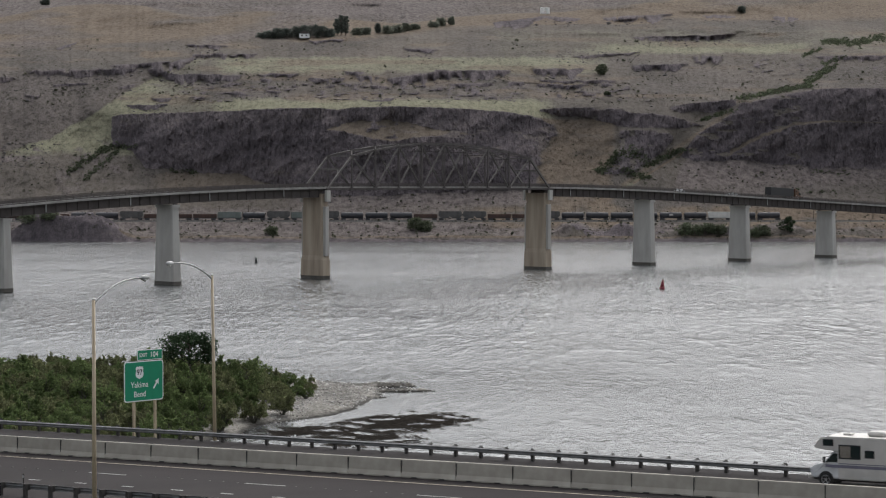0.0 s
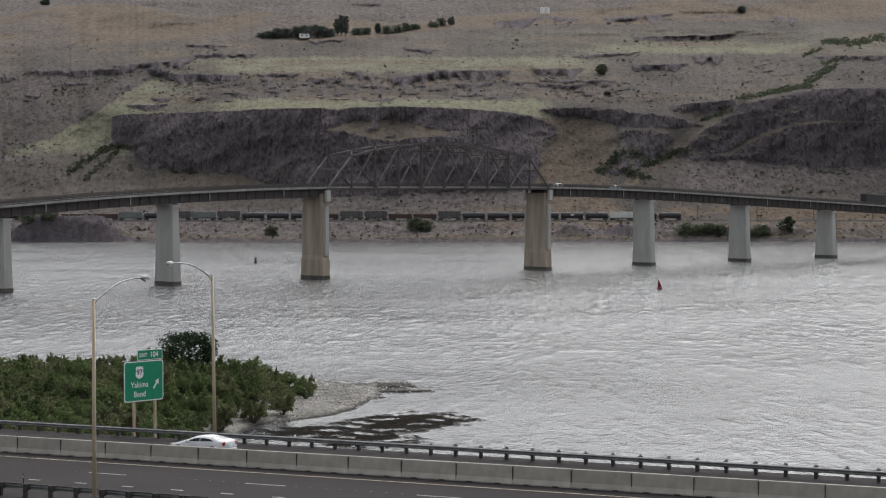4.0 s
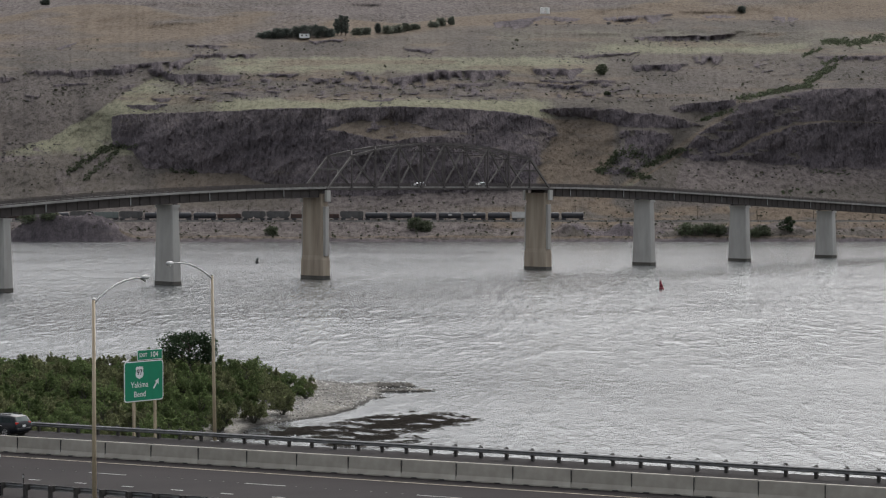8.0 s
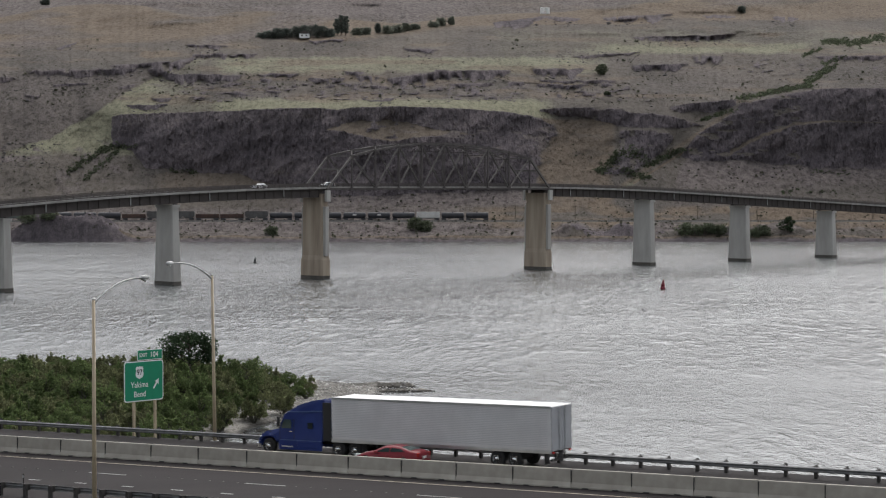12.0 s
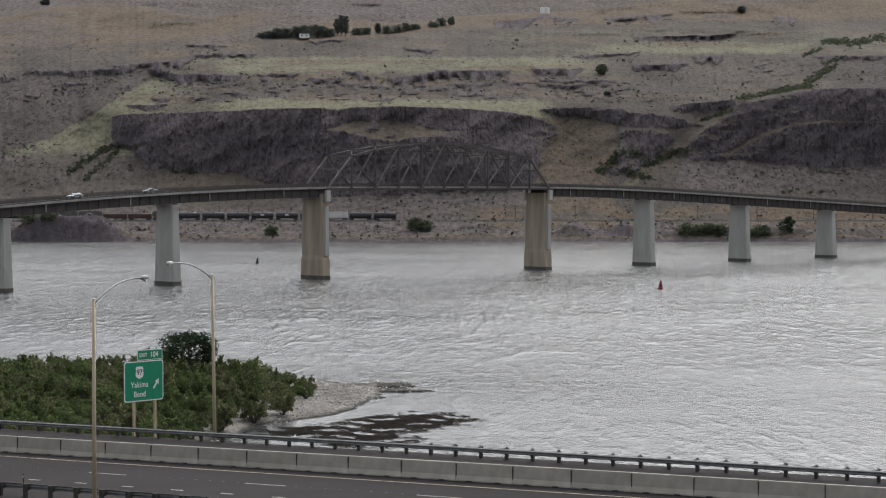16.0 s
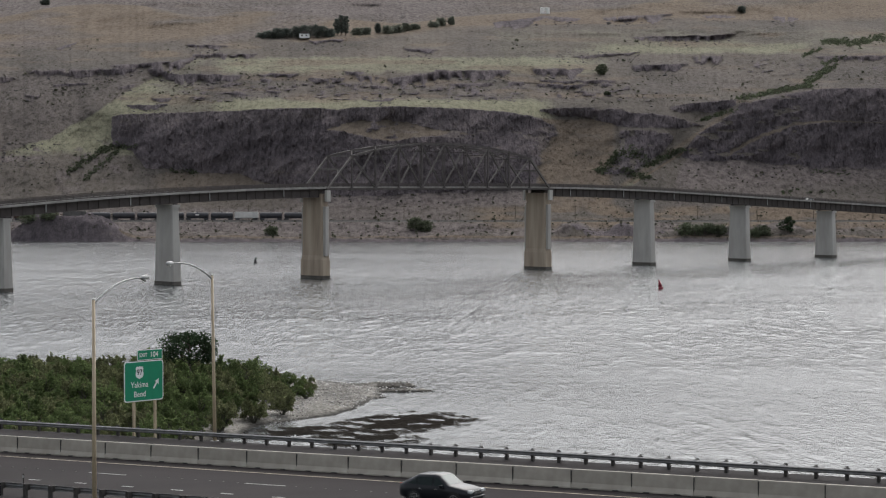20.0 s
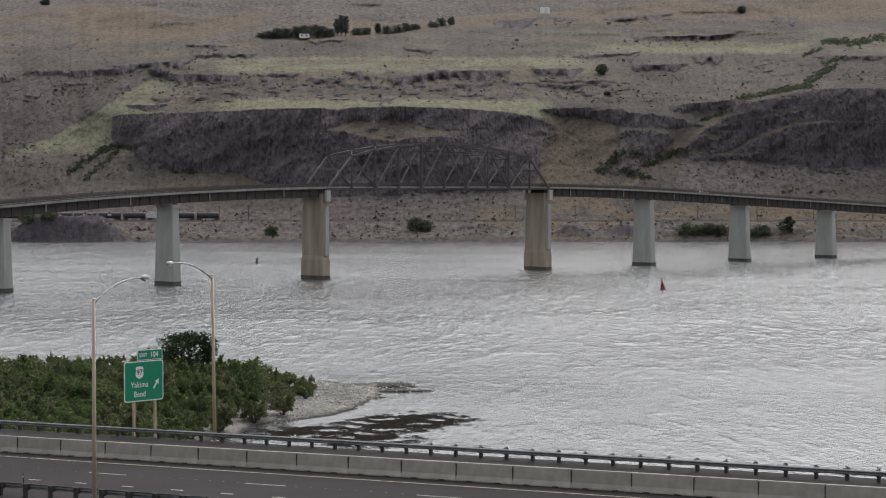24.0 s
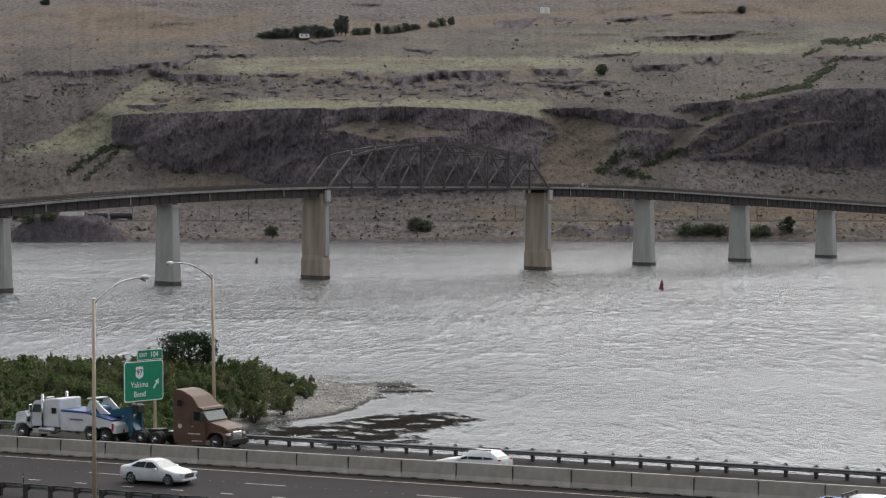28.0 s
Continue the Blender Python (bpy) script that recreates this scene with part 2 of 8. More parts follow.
# ---- materials of the land ----
def land_material(name, grass, dry, rock, lo, hi, size):
    """Grass and dry grass in patches, bare rock where the ground is steep."""
    m = bpy.data.materials.new(name)
    m.use_nodes = True
    n, l = m.node_tree.nodes, m.node_tree.links
    b = n["Principled BSDF"]
    b.inputs["Roughness"].default_value = 1.0
    b.inputs["Specular IOR Level"].default_value = 0.1
    geo = n.new("ShaderNodeNewGeometry")

    def noise_node(scale, detail, st=(1, 1, 1), rough=0.5):
        mp = n.new("ShaderNodeMapping")
        mp.inputs["Scale"].default_value = st
        l.new(geo.outputs["Position"], mp.inputs[0])
        no = n.new("ShaderNodeTexNoise")
        no.inputs["Scale"].default_value, no.inputs["Detail"].default_value = scale, detail
        no.inputs["Roughness"].default_value = rough
        l.new(mp.outputs[0], no.inputs["Vector"])
        return no.outputs[0]

    def ramp(f, a, ca, c, cc):
        r = n.new("ShaderNodeValToRGB")
        r.color_ramp.elements[0].position, r.color_ramp.elements[1].position = a, c
        r.color_ramp.elements[0].color, r.color_ramp.elements[1].color = (*ca, 1), (*cc, 1)
        l.new(f, r.inputs[0])
        return r.outputs[0]

    def mix(f, a, c, kind="MIX"):
        x = n.new("ShaderNodeMix")
        x.data_type, x.blend_type = "RGBA", kind
        if isinstance(f, float):
            x.inputs[0].default_value = f
        else:
            l.new(f, x.inputs[0])
        l.new(a, x.inputs[6])
        l.new(c, x.inputs[7])
        return x.outputs[2]
    big = noise_node(1 / size, 5, (1, 0.45, 1.6))
    fine = noise_node(14 / size, 8, (1, 0.5, 1.5), 0.65)
    patch = ramp(big, 0.40, grass, 0.62, dry)
    speck = ramp(fine, 0.36, (0.42, 0.40, 0.38), 0.60, (1.15, 1.15, 1.13))
    turf = mix(1.0, patch, speck, "MULTIPLY")
    rfine = noise_node(26 / size, 8, (1, 1, 0.35), 0.7)
    stone = ramp(rfine, 0.3, tuple(v * 0.55 for v in rock), 0.7, tuple(v * 1.3 for v in rock))
    scree = noise_node(5 / size, 6, (1, 0.6, 1), 0.65)
    sep = n.new("ShaderNodeSeparateXYZ")
    l.new(geo.outputs["Normal"], sep.inputs[0])
    ad = n.new("ShaderNodeMath")
    ad.operation = "MULTIPLY_ADD"
    l.new(scree, ad.inputs[0])
    ad.inputs[1].default_value = 0.30
    l.new(sep.outputs[2], ad.inputs[2])
    steep = ramp(ad.outputs[0], lo, (1, 1, 1), hi, (0, 0, 0))
    l.new(mix(steep, turf, stone), b.inputs["Base Color"])
    bp = n.new("ShaderNodeBump")
    bp.inputs["Strength"].default_value, bp.inputs["Distance"].default_value = 0.7, 1.6 * size / 60
    l.new(fine, bp.inputs["Height"])
    l.new(bp.outputs[0], b.inputs["Normal"])
    return m


def hill_material():
    """Hillside: turf by the plan's cover (scree, green, dry), some of it painted shading, rock where steep."""
    m = bpy.data.materials.new("dry_hillside")
    m.use_nodes = True
    n, l = m.node_tree.nodes, m.node_tree.links
    b = n["Principled BSDF"]
    b.inputs["Roughness"].default_value = 1.0
    b.inputs["Specular IOR Level"].default_value = 0.05
    geo = n.new("ShaderNodeNewGeometry")
    at = n.new("ShaderNodeAttribute")
    at.attribute_name = "cover"
    sp = n.new("ShaderNodeSeparateColor")
    l.new(at.outputs["Color"], sp.inputs[0])

    def noise_node(scale, detail, st=(1, 1, 1), rough=0.5):
        mp = n.new("ShaderNodeMapping")
        mp.inputs["Scale"].default_value = st
        l.new(geo.outputs["Position"], mp.inputs[0])
        no = n.new("ShaderNodeTexNoise")
        no.inputs["Scale"].default_value, no.inputs["Detail"].default_value = scale, detail
        no.inputs["Roughness"].default_value = rough
        l.new(mp.outputs[0], no.inputs["Vector"])
        return no.outputs[0]

    def ramp(f, a, ca, c, cc):
        r = n.new("ShaderNodeValToRGB")
        r.color_ramp.elements[0].position, r.color_ramp.elements[1].position = a, c
        r.color_ramp.elements[0].color, r.color_ramp.elements[1].color = (*ca, 1), (*cc, 1)
        l.new(f, r.inputs[0])
        return r.outputs[0]

    def mix(f, a, c, kind="MIX"):
        x = n.new("ShaderNodeMix")
        x.data_type, x.blend_type = "RGBA", kind
        if isinstance(f, float):
            x.inputs[0].default_value = f
        else:
            l.new(f, x.inputs[0])
        for sock, v in ((6, a), (7, c)):
            if isinstance(v, tuple):
                x.inputs[sock].default_value = (*v, 1)
            else:
                l.new(v, x.inputs[sock])
        return x.outputs[2]

    def sum2(f, k, g):
        s = n.new("ShaderNodeMath")
        s.operation = "MULTIPLY_ADD"
        l.new(f, s.inputs[0])
        s.inputs[1].default_value = k
        l.new(g, s.inputs[2])
        return s.outputs[0]
    big = noise_node(1 / 60, 5, (1, 0.35, 1.2), 0.55)
    mid = noise_node(1 / 16, 6, (1, 0.4, 1.2), 0.6)
    fine = noise_node(1 / 2.6, 8, (1, 0.5, 1.0), 0.7)
    turf = ramp(big, 0.36, (0.086, 0.078, 0.071), 0.64, (0.112, 0.099, 0.086))
    turf = mix(ramp(sum2(mid, 0.5, sp.outputs[1]), 0.42, (0, 0, 0), 1.05, (1, 1, 1)), turf, (0.176, 0.172, 0.122))
    turf = mix(ramp(sum2(mid, 0.5, sp.outputs[2]), 0.42, (0, 0, 0), 1.05, (1, 1, 1)), turf, (0.132, 0.106, 0.082))
    turf = mix(1.0, turf, ramp(mid, 0.30, (0.90, 0.89, 0.88), 0.60, (1.03, 1.03, 1.03)), "MULTIPLY")
    scree = ramp(fine, 0.30, (0.080, 0.070, 0.070), 0.68, (0.148, 0.128, 0.119))
    turf = mix(ramp(sum2(mid, 0.5, sp.outputs[0]), 0.40, (0, 0, 0), 0.95, (1, 1, 1)), turf, scree)
    turf = mix(1.0, turf, ramp(fine, 0.34, (0.62, 0.60, 0.59), 0.54, (1.05, 1.05, 1.05)), "MULTIPLY")
    joints = noise_node(1 / 2.4, 8, (1.0, 1.0, 0.7), 0.75)
    shafts = noise_node(1 / 4.0, 5, (1.0, 1.0, 0.08), 0.7)
    beds = noise_node(1 / 9.0, 4, (0.12, 0.12, 1.0), 0.6)
    # stone never very dark: a veil of haze is mixed into its colour
    stone = ramp(joints, 0.30, (0.088, 0.079, 0.085), 0.70, (0.128, 0.114, 0.120))
    stone = mix(1.0, stone, ramp(shafts, 0.38, (0.74, 0.74, 0.75), 0.58, (1.10, 1.09, 1.09)), "MULTIPLY")
    stone = mix(1.0, stone, ramp(beds, 0.38, (0.88, 0.87, 0.88), 0.62, (1.12, 1.10, 1.07)), "MULTIPLY")
    stone = mix(ramp(sum2(beds, 0.55, joints), 0.88, (0, 0, 0), 0.98, (0.45, 0.45, 0.45)), stone, (0.150, 0.130, 0.110))
    grit = noise_node(1 / 0.9, 4, (1.0, 1.0, 0.8), 0.7)
    stone = mix(1.0, stone, ramp(grit, 0.36, (0.78, 0.77, 0.77), 0.62, (1.16, 1.15, 1.14)), "MULTIPLY")
    tufts = noise_node(1 / 1.5, 3, (1.0, 0.5, 1.0), 0.6)
    turf = mix(1.0, turf, ramp(sum2(big, 0.35, tufts), 0.47, (0.50, 0.49, 0.47), 0.59, (1.06, 1.06, 1.06)), "MULTIPLY")
    steep = ramp(sum2(fine, 0.16, at.outputs["Alpha"]), 0.50, (0, 0, 0), 0.58, (1, 1, 1))
    l.new(mix(steep, turf, stone), b.inputs["Base Color"])
    bp = n.new("ShaderNodeBump")
    bp.inputs["Strength"].default_value, bp.inputs["Distance"].default_value = 0.7, 1.5
    l.new(mix(steep, fine, joints), bp.inputs["Height"])
    b2 = n.new("ShaderNodeBump")
    b2.inputs["Strength"].default_value, b2.inputs["Distance"].default_value = 0.6, 4.0
    l.new(mid, b2.inputs["Height"])
    l.new(b2.outputs[0], bp.inputs["Normal"])
    l.new(bp.outputs[0], b.inputs["Normal"])
    return m


M["hill"] = hill_material()


def shore_material():
    m = land_material("shore_ground", (0.24, 0.23, 0.212), (0.105, 0.099, 0.090), (0.12, 0.122, 0.115), 0.6, 0.8, 5.0)
    n, l = m.node_tree.nodes, m.node_tree.links
    b = n["Principled BSDF"]
    src = b.inputs["Base Color"].links[0].from_socket
    geo = n.new("ShaderNodeNewGeometry")
    sep = n.new("ShaderNodeSeparateXYZ")
    l.new(geo.outputs["Position"], sep.inputs[0])
    wet = n.new("ShaderNodeMapRange")
    wet.inputs["From Min"].default_value, wet.inputs["From Max"].default_value = 0.10, 0.26
    wet.inputs["To Min"].default_value, wet.inputs["To Max"].default_value = 0.28, 1.0
    l.new(sep.outputs[2], wet.inputs[0])
    hs = n.new("ShaderNodeHueSaturation")
    l.new(wet.outputs[0], hs.inputs["Value"])
    l.new(src, hs.inputs["Color"])
    wob = n.new("ShaderNodeTexNoise")
    wob.inputs["Scale"].default_value, wob.inputs["Detail"].default_value = 0.35, 6
    l.new(geo.outputs["Position"], wob.inputs["Vector"])
    up = n.new("ShaderNodeMath")
    up.operation = "MULTIPLY_ADD"
    l.new(wob.outputs[0], up.inputs[0])
    up.inputs[1].default_value = -0.9
    l.new(sep.outputs[2], up.inputs[2])
    soil = n.new("ShaderNodeMapRange")
    soil.inputs["From Min"].default_value, soil.inputs["From Max"].default_value = 0.28, 0.65
    l.new(up.outputs[0], soil.inputs[0])
    earth = n.new("ShaderNodeValToRGB")
    earth.color_ramp.elements[0].position, earth.color_ramp.elements[1].position = 0.35, 0.65
    earth.color_ramp.elements[0].color, earth.color_ramp.elements[1].color = (0.020, 0.024, 0.013, 1), (0.040, 0.037, 0.028, 1)
    l.new(wob.outputs[0], earth.inputs[0])
    mx = n.new("ShaderNodeMix")
    mx.data_type = "RGBA"
    l.new(soil.outputs[0], mx.inputs[0])
    l.new(hs.outputs[0], mx.inputs[6])
    l.new(earth.outputs[0], mx.inputs[7])
    l.new(mx.outputs[2], b.inputs["Base Color"])
    return m


M["shore"] = shore_material()


def water_material():
    m = bpy.data.materials.new("river_water")
    m.use_nodes = True
    n, l = m.node_tree.nodes, m.node_tree.links
    b = n["Principled BSDF"]
    b.inputs["Base Color"].default_value = (0.058, 0.062, 0.064, 1)
    b.inputs["Roughness"].default_value = 0.16
    b.inputs["IOR"].default_value = 1.33
    tc = n.new("ShaderNodeTexCoord")
    gust = n.new("ShaderNodeTexNoise")
    gmap = n.new("ShaderNodeMapping")
    gmap.inputs["Scale"].default_value = (0.012, 0.02, 1)
    l.new(tc.outputs["Object"], gmap.inputs[0])
    l.new(gmap.outputs[0], gust.inputs["Vector"])
    gust.inputs["Scale"].default_value, gust.inputs["Detail"].default_value = 1.0, 4
    gr = n.new("ShaderNodeMapRange")
    gr.inputs["From Min"].default_value, gr.inputs["From Max"].default_value = 0.35, 0.65
    gr.inputs["To Min"].default_value, gr.inputs["To Max"].default_value = 0.172, 0.232
    l.new(gust.outputs[0], gr.inputs[0])
    l.new(gr.outputs[0], b.inputs["Roughness"])
    # calm in the lee of the near bank, broken farther out
    sep = n.new("ShaderNodeSeparateXYZ")
    l.new(tc.outputs["Object"], sep.inputs[0])
    open_water = n.new("ShaderNodeMapRange")
    open_water.interpolation_type = "SMOOTHSTEP"
    open_water.inputs["From Min"].default_value, open_water.inputs["From Max"].default_value = 250, 430
    open_water.inputs["To Min"].default_value, open_water.inputs["To Max"].default_value = 0.14, 1.0
    l.new(sep.outputs[1], open_water.inputs[0])
    prev = None
    for st, turn, lo, hi, dist, lee in (((0.24, 0.055, 1), 0.0, 0.48, 0.76, 0.40, True), ((0.55, 0.13, 1), 0.03, 0.50, 0.76, 0.38, True), ((1.05, 0.34, 1), -0.03, 0.48, 0.76, 0.22, True), ((2.6, 0.95, 1), 0.04, 0.40, 0.76, 0.028, False)):
        mp = n.new("ShaderNodeMapping")
        mp.inputs["Scale"].default_value = st
        mp.inputs["Rotation"].default_value = (0, 0, turn)
        l.new(tc.outputs["Object"], mp.inputs[0])
        no = n.new("ShaderNodeTexNoise")
        no.inputs["Scale"].default_value, no.inputs["Detail"].default_value = 1.0, 1.0
        no.inputs["Distortion"].default_value = 0.0
        l.new(mp.outputs[0], no.inputs["Vector"])
        wave = n.new("ShaderNodeMapRange")
        wave.interpolation_type = "SMOOTHSTEP"
        wave.inputs["From Min"].default_value, wave.inputs["From Max"].default_value = lo, hi
        l.new(no.outputs[0], wave.inputs[0])
        bp = n.new("ShaderNodeBump")
        bp.inputs["Strength"].default_value, bp.inputs["Distance"].default_value = 1.0, dist
        if lee:
            l.new(open_water.outputs[0], bp.inputs["Strength"])
        l.new(wave.outputs[0], bp.inputs["Height"])
        if prev:
            l.new(prev, bp.inputs["Normal"])
        prev = bp.outputs[0]
    l.new(prev, b.inputs["Normal"])
    return m


M["water"] = water_material()

# ---- the river: one sheet that drifts downstream ----
def swell(X, Y):
    """Height of the low swell: many crossing waves, flatter in the lee of the near bank."""
    wv = random.Random(19)
    H = np.zeros_like(X)
    for _ in range(40):
        wl = 4.0 * (3.0 ** wv.random())
        k = 2 * math.pi / wl
        a = wv.gauss(-1.5, 0.9)
        H += 0.006 / k * np.sin(k * (math.cos(a) * X + math.sin(a) * Y) + wv.uniform(0, 6.28))
    gusts = (0.75 + 0.5 * fbm(X / 55, Y / 90, 3, 17)) * (0.1 + 0.9 * sstep(260, 460, Y))
    return H * gusts * (1 - sstep(0.225, 0.26, np.abs(X) / np.maximum(Y, 170)))


wb = np.concatenate([[-20, -6, -2, -0.8, -0.4, -0.28], np.linspace(-0.25, 0.25, 360), [0.28, 0.4, 0.8, 2, 6, 20]])
wy = np.concatenate([np.linspace(-120, 172, 6), np.arange(176, 480, 1.3), np.arange(480, 1000, 1.6), np.linspace(1010, 1120, 4)])
WB, WY = np.meshgrid(wb, wy)
WX = WB * np.maximum(WY, 170)
river = tagged(new("water", grid_mesh("water", WX, WY, swell(WX, WY), M["water"])), "wide grey river with wind-blown ripples", "river", kind="structure")

# ---- near land: bluff, road bank, low wooded point with a gravel spit ----
xs = np.concatenate([np.linspace(-2600, -90, 60), np.arange(-88, 70, 0.9), np.linspace(75, 2600, 60)])
ys = np.concatenate([np.linspace(-2500, 90, 60), np.arange(94, 200, 2.0), np.arange(200, 292, 0.7), np.linspace(294, 620, 40)])
GX, GY = np.meshgrid(xs, ys)
POINT_Y = [200, 212, 227, 237, 249, 260, 268, 276, 300]
POINT_X = [-20, -25.0, -20.5, -14.4, -11.4, -9.4, -9.0, -17, -60]


def near_height(X, Y):
    s = (X - RO[0]) * RU[0] + (Y - RO[1]) * RU[1]
    t = (X - RO[0]) * RN[0] + (Y - RO[1]) * RN[1]
    zr = road_z(s)
    bluff = zr - 0.9 + 15.6 * np.clip((-t - 18) / 90, 0, 1.3) ** 1.3
    bed = zr - 0.25 + np.where(t < 0, 0.025 * t, 0)
    bank = zr - 0.28 - np.maximum(0, t - 10.6) * 0.5
    road_part = np.where(t < -18, bluff, np.where(t < 10.6, bed, bank))
    wob = fbm(X / 9, Y / 9, 4, 3) * 2.2
    reach = np.interp(Y, POINT_Y, POINT_X) - X + wob
    far_edge = 281 + 3 * fbm(X / 25, Y / 25, 2, 8)
    far_edge = far_edge + 0.15 * np.maximum(0, -40 - X)
    low = -1.2 + 1.75 * sstep(-9, 1.5, reach) * sstep(far_edge + 4, far_edge - 6, Y) + 1.1 * sstep(2, 22, reach) * sstep(far_edge, far_edge - 12, Y)
    low = np.where(Y < 205, np.maximum(low, -1.2 + 1.75 * sstep(-9, 1.5, reach)), low)
    spit = -1.2
    for y0, x1, w, hgt in ((270.0, -2.4, 1.9, 1.80), (263.5, 0.4, 1.5, 1.55), (256, -5.6, 2.8, 1.56)):
        ridge = -1.2 + (hgt + 0.28 * fbm(X / 1.6, Y / 1.0, 3, int(y0))) * np.exp(-((Y - y0 - 0.12 * (X + 10)) / w) ** 2) * sstep(x1 + 2.5, x1 - 3, X)
        spit = np.maximum(spit, ridge)
    shoal = -1.2 + (0.85 + 0.2 * fbm(X / 2.6, Y / 1.1, 4, 21)) * sstep(0, 6, 10.5 - np.abs(X + 5.0 - 0.25 * (Y - 228))) * sstep(0, 7, 15 - np.abs(Y - 227 - 0.2 * (X + 5)))
    return np.maximum(np.maximum(road_part, low), np.maximum(spit, shoal)) + 0.07 * fbm(X / 1.2, Y / 1.2, 3, 5) * (t > 11)


ground = tagged(new("ground", grid_mesh("ground", GX, GY, near_height(GX, GY), M["shore"])), "gravelly river bank and low wooded point", "ground", kind="structure")

# ---- far side: bank with railway, basalt cliffs, terraces and hills ----
# Bearings p and falls v are in parts of the lens's length (3800): p from 784 straight ahead, v downwards from 330 at eye level.
SHORE_Y, HILL_EYE, LENS = 979.0, 25.3, 3800.0
BANK_END = 1040.0


def bank_height(X, Y):
    """The low bank: rocky edge, shelf, railway bench and the foot of the slopes."""
    z = np.interp(Y, [940, SHORE_Y, SHORE_Y + 3, SHORE_Y + 12, SHORE_Y + 19, SHORE_Y + 26, SHORE_Y + 31, SHORE_Y + 44, BANK_END], [-3.0, -0.3, 1.6, 3.6, 4.2, 7.0, 8.5, 8.7, 13.5])
    on_land = Y > SHORE_Y - 4
    bench = sstep(SHORE_Y + 29, SHORE_Y + 31, Y) * (1 - sstep(SHORE_Y + 44, SHORE_Y + 47, Y))
    z = z + on_land * (0.9 * fbm(X / 14, Y / 5, 4, 71) + 0.5 * fbm(X / 3, Y / 2.5, 3, 72)) * (1 - 0.85 * bench)
    # rocky knoll at the water's edge, and broken rock banks downstream
    z = z + 11.0 * np.exp(-((X + 173) / 24) ** 4) * sstep(SHORE_Y - 2, SHORE_Y + 5, Y) * (1 - sstep(SHORE_Y + 12, SHORE_Y + 24, Y)) * (0.8 + 0.3 * fbm(X / 6, Y / 6, 3, 73))
    z = z + 4.2 * sstep(40, 60, X) * (1 - sstep(170, 230, X)) * sstep(SHORE_Y + 7, SHORE_Y + 10, Y) * (1 - sstep(SHORE_Y + 18, SHORE_Y + 30, Y)) * sstep(-0.3, 0.5, fbm(X / 12, Y / 40, 3, 74))
    return z


def ledge(P, V, p0, v0, p1, v1, deep, seed):
    """A broken rock band whose brow runs from one place to another, deep parts high."""
    k = np.clip((P - p0) / (p1 - p0), 0, 1)
    brow = v0 + (v1 - v0) * k + 2.2 * fbm(P / 16, P * 0 + seed, 3, seed)
    ends = np.clip((P - p0) / (0.16 * (p1 - p0) + 3), 0, 1) * np.clip((p1 - P) / (0.16 * (p1 - p0) + 3), 0, 1)
    foot = brow + deep * np.sqrt(ends) * (0.85 + 0.75 * fbm(P / 11, P * 0 + seed + 0.5, 3, seed + 1)) + 2.0 * fbm(P / 3.5, V / 4, 2, seed + 2)
    gap = sstep(-0.62, -0.42, fbm(P / 13 + seed, V / 30, 3, seed + 3))
    return sstep(-1.0, 0.6, V - brow) * sstep(-1.2, 1.2, foot - V) * (ends > 0) * gap


LOW_LEDGES = ((285, 131, 430, 133, 16), (610, 128, 645, 129, 9), (545, 139, 612, 139, 9), (630, 133, 672, 136, 13), (685, 139, 790, 125, 17), (770, 125, 905, 126, 17), (655, 152, 695, 153, 8),
              (795, 149, 872, 149, 6), (898, 145, 928, 146, 8), (942, 122, 1034, 123, 14), (955, 143, 1100, 143, 5), (950, 150, 1036, 151, 7), (1118, 117, 1216, 113, 14), (1226, 101, 1278, 101, 14))
HIGH_LEDGES = ((50, 125, 245, 122, 12), (-60, 134, 30, 138, 9), (195, 117, 305, 108, 9), (262, 123, 345, 100, 17), (340, 97, 458, 95, 9), (455, 132, 530, 131, 6), (460, 141, 482, 140, 8), (100, 86, 140, 75, 6),
               (330, 79, 405, 81, 7), (715, 87, 775, 88, 7), (1118, 67, 1300, 62, 9), (545, 74, 612, 70, 4))
CREST_LEDGES = ((872, 41, 962, 31, 15), (955, 29, 1028, 34, 8), (1066, 33, 1190, 26, 12), (1242, 29, 1300, 29, 5), (1366, 31, 1412, 34, 9), (225, 186, 300, 186, 9), (270, 176, 305, 174, 6), (1010, 101, 1132, 93, 4),
                (470, 160, 498, 163, 6), (400, 164, 428, 163, 5), (600, 149, 640, 150, 4), (1440, 101, 1570, 99, 9), (95, 151, 160, 147, 4), (45, 170, 72, 169, 6), (210, 156, 240, 150, 5))


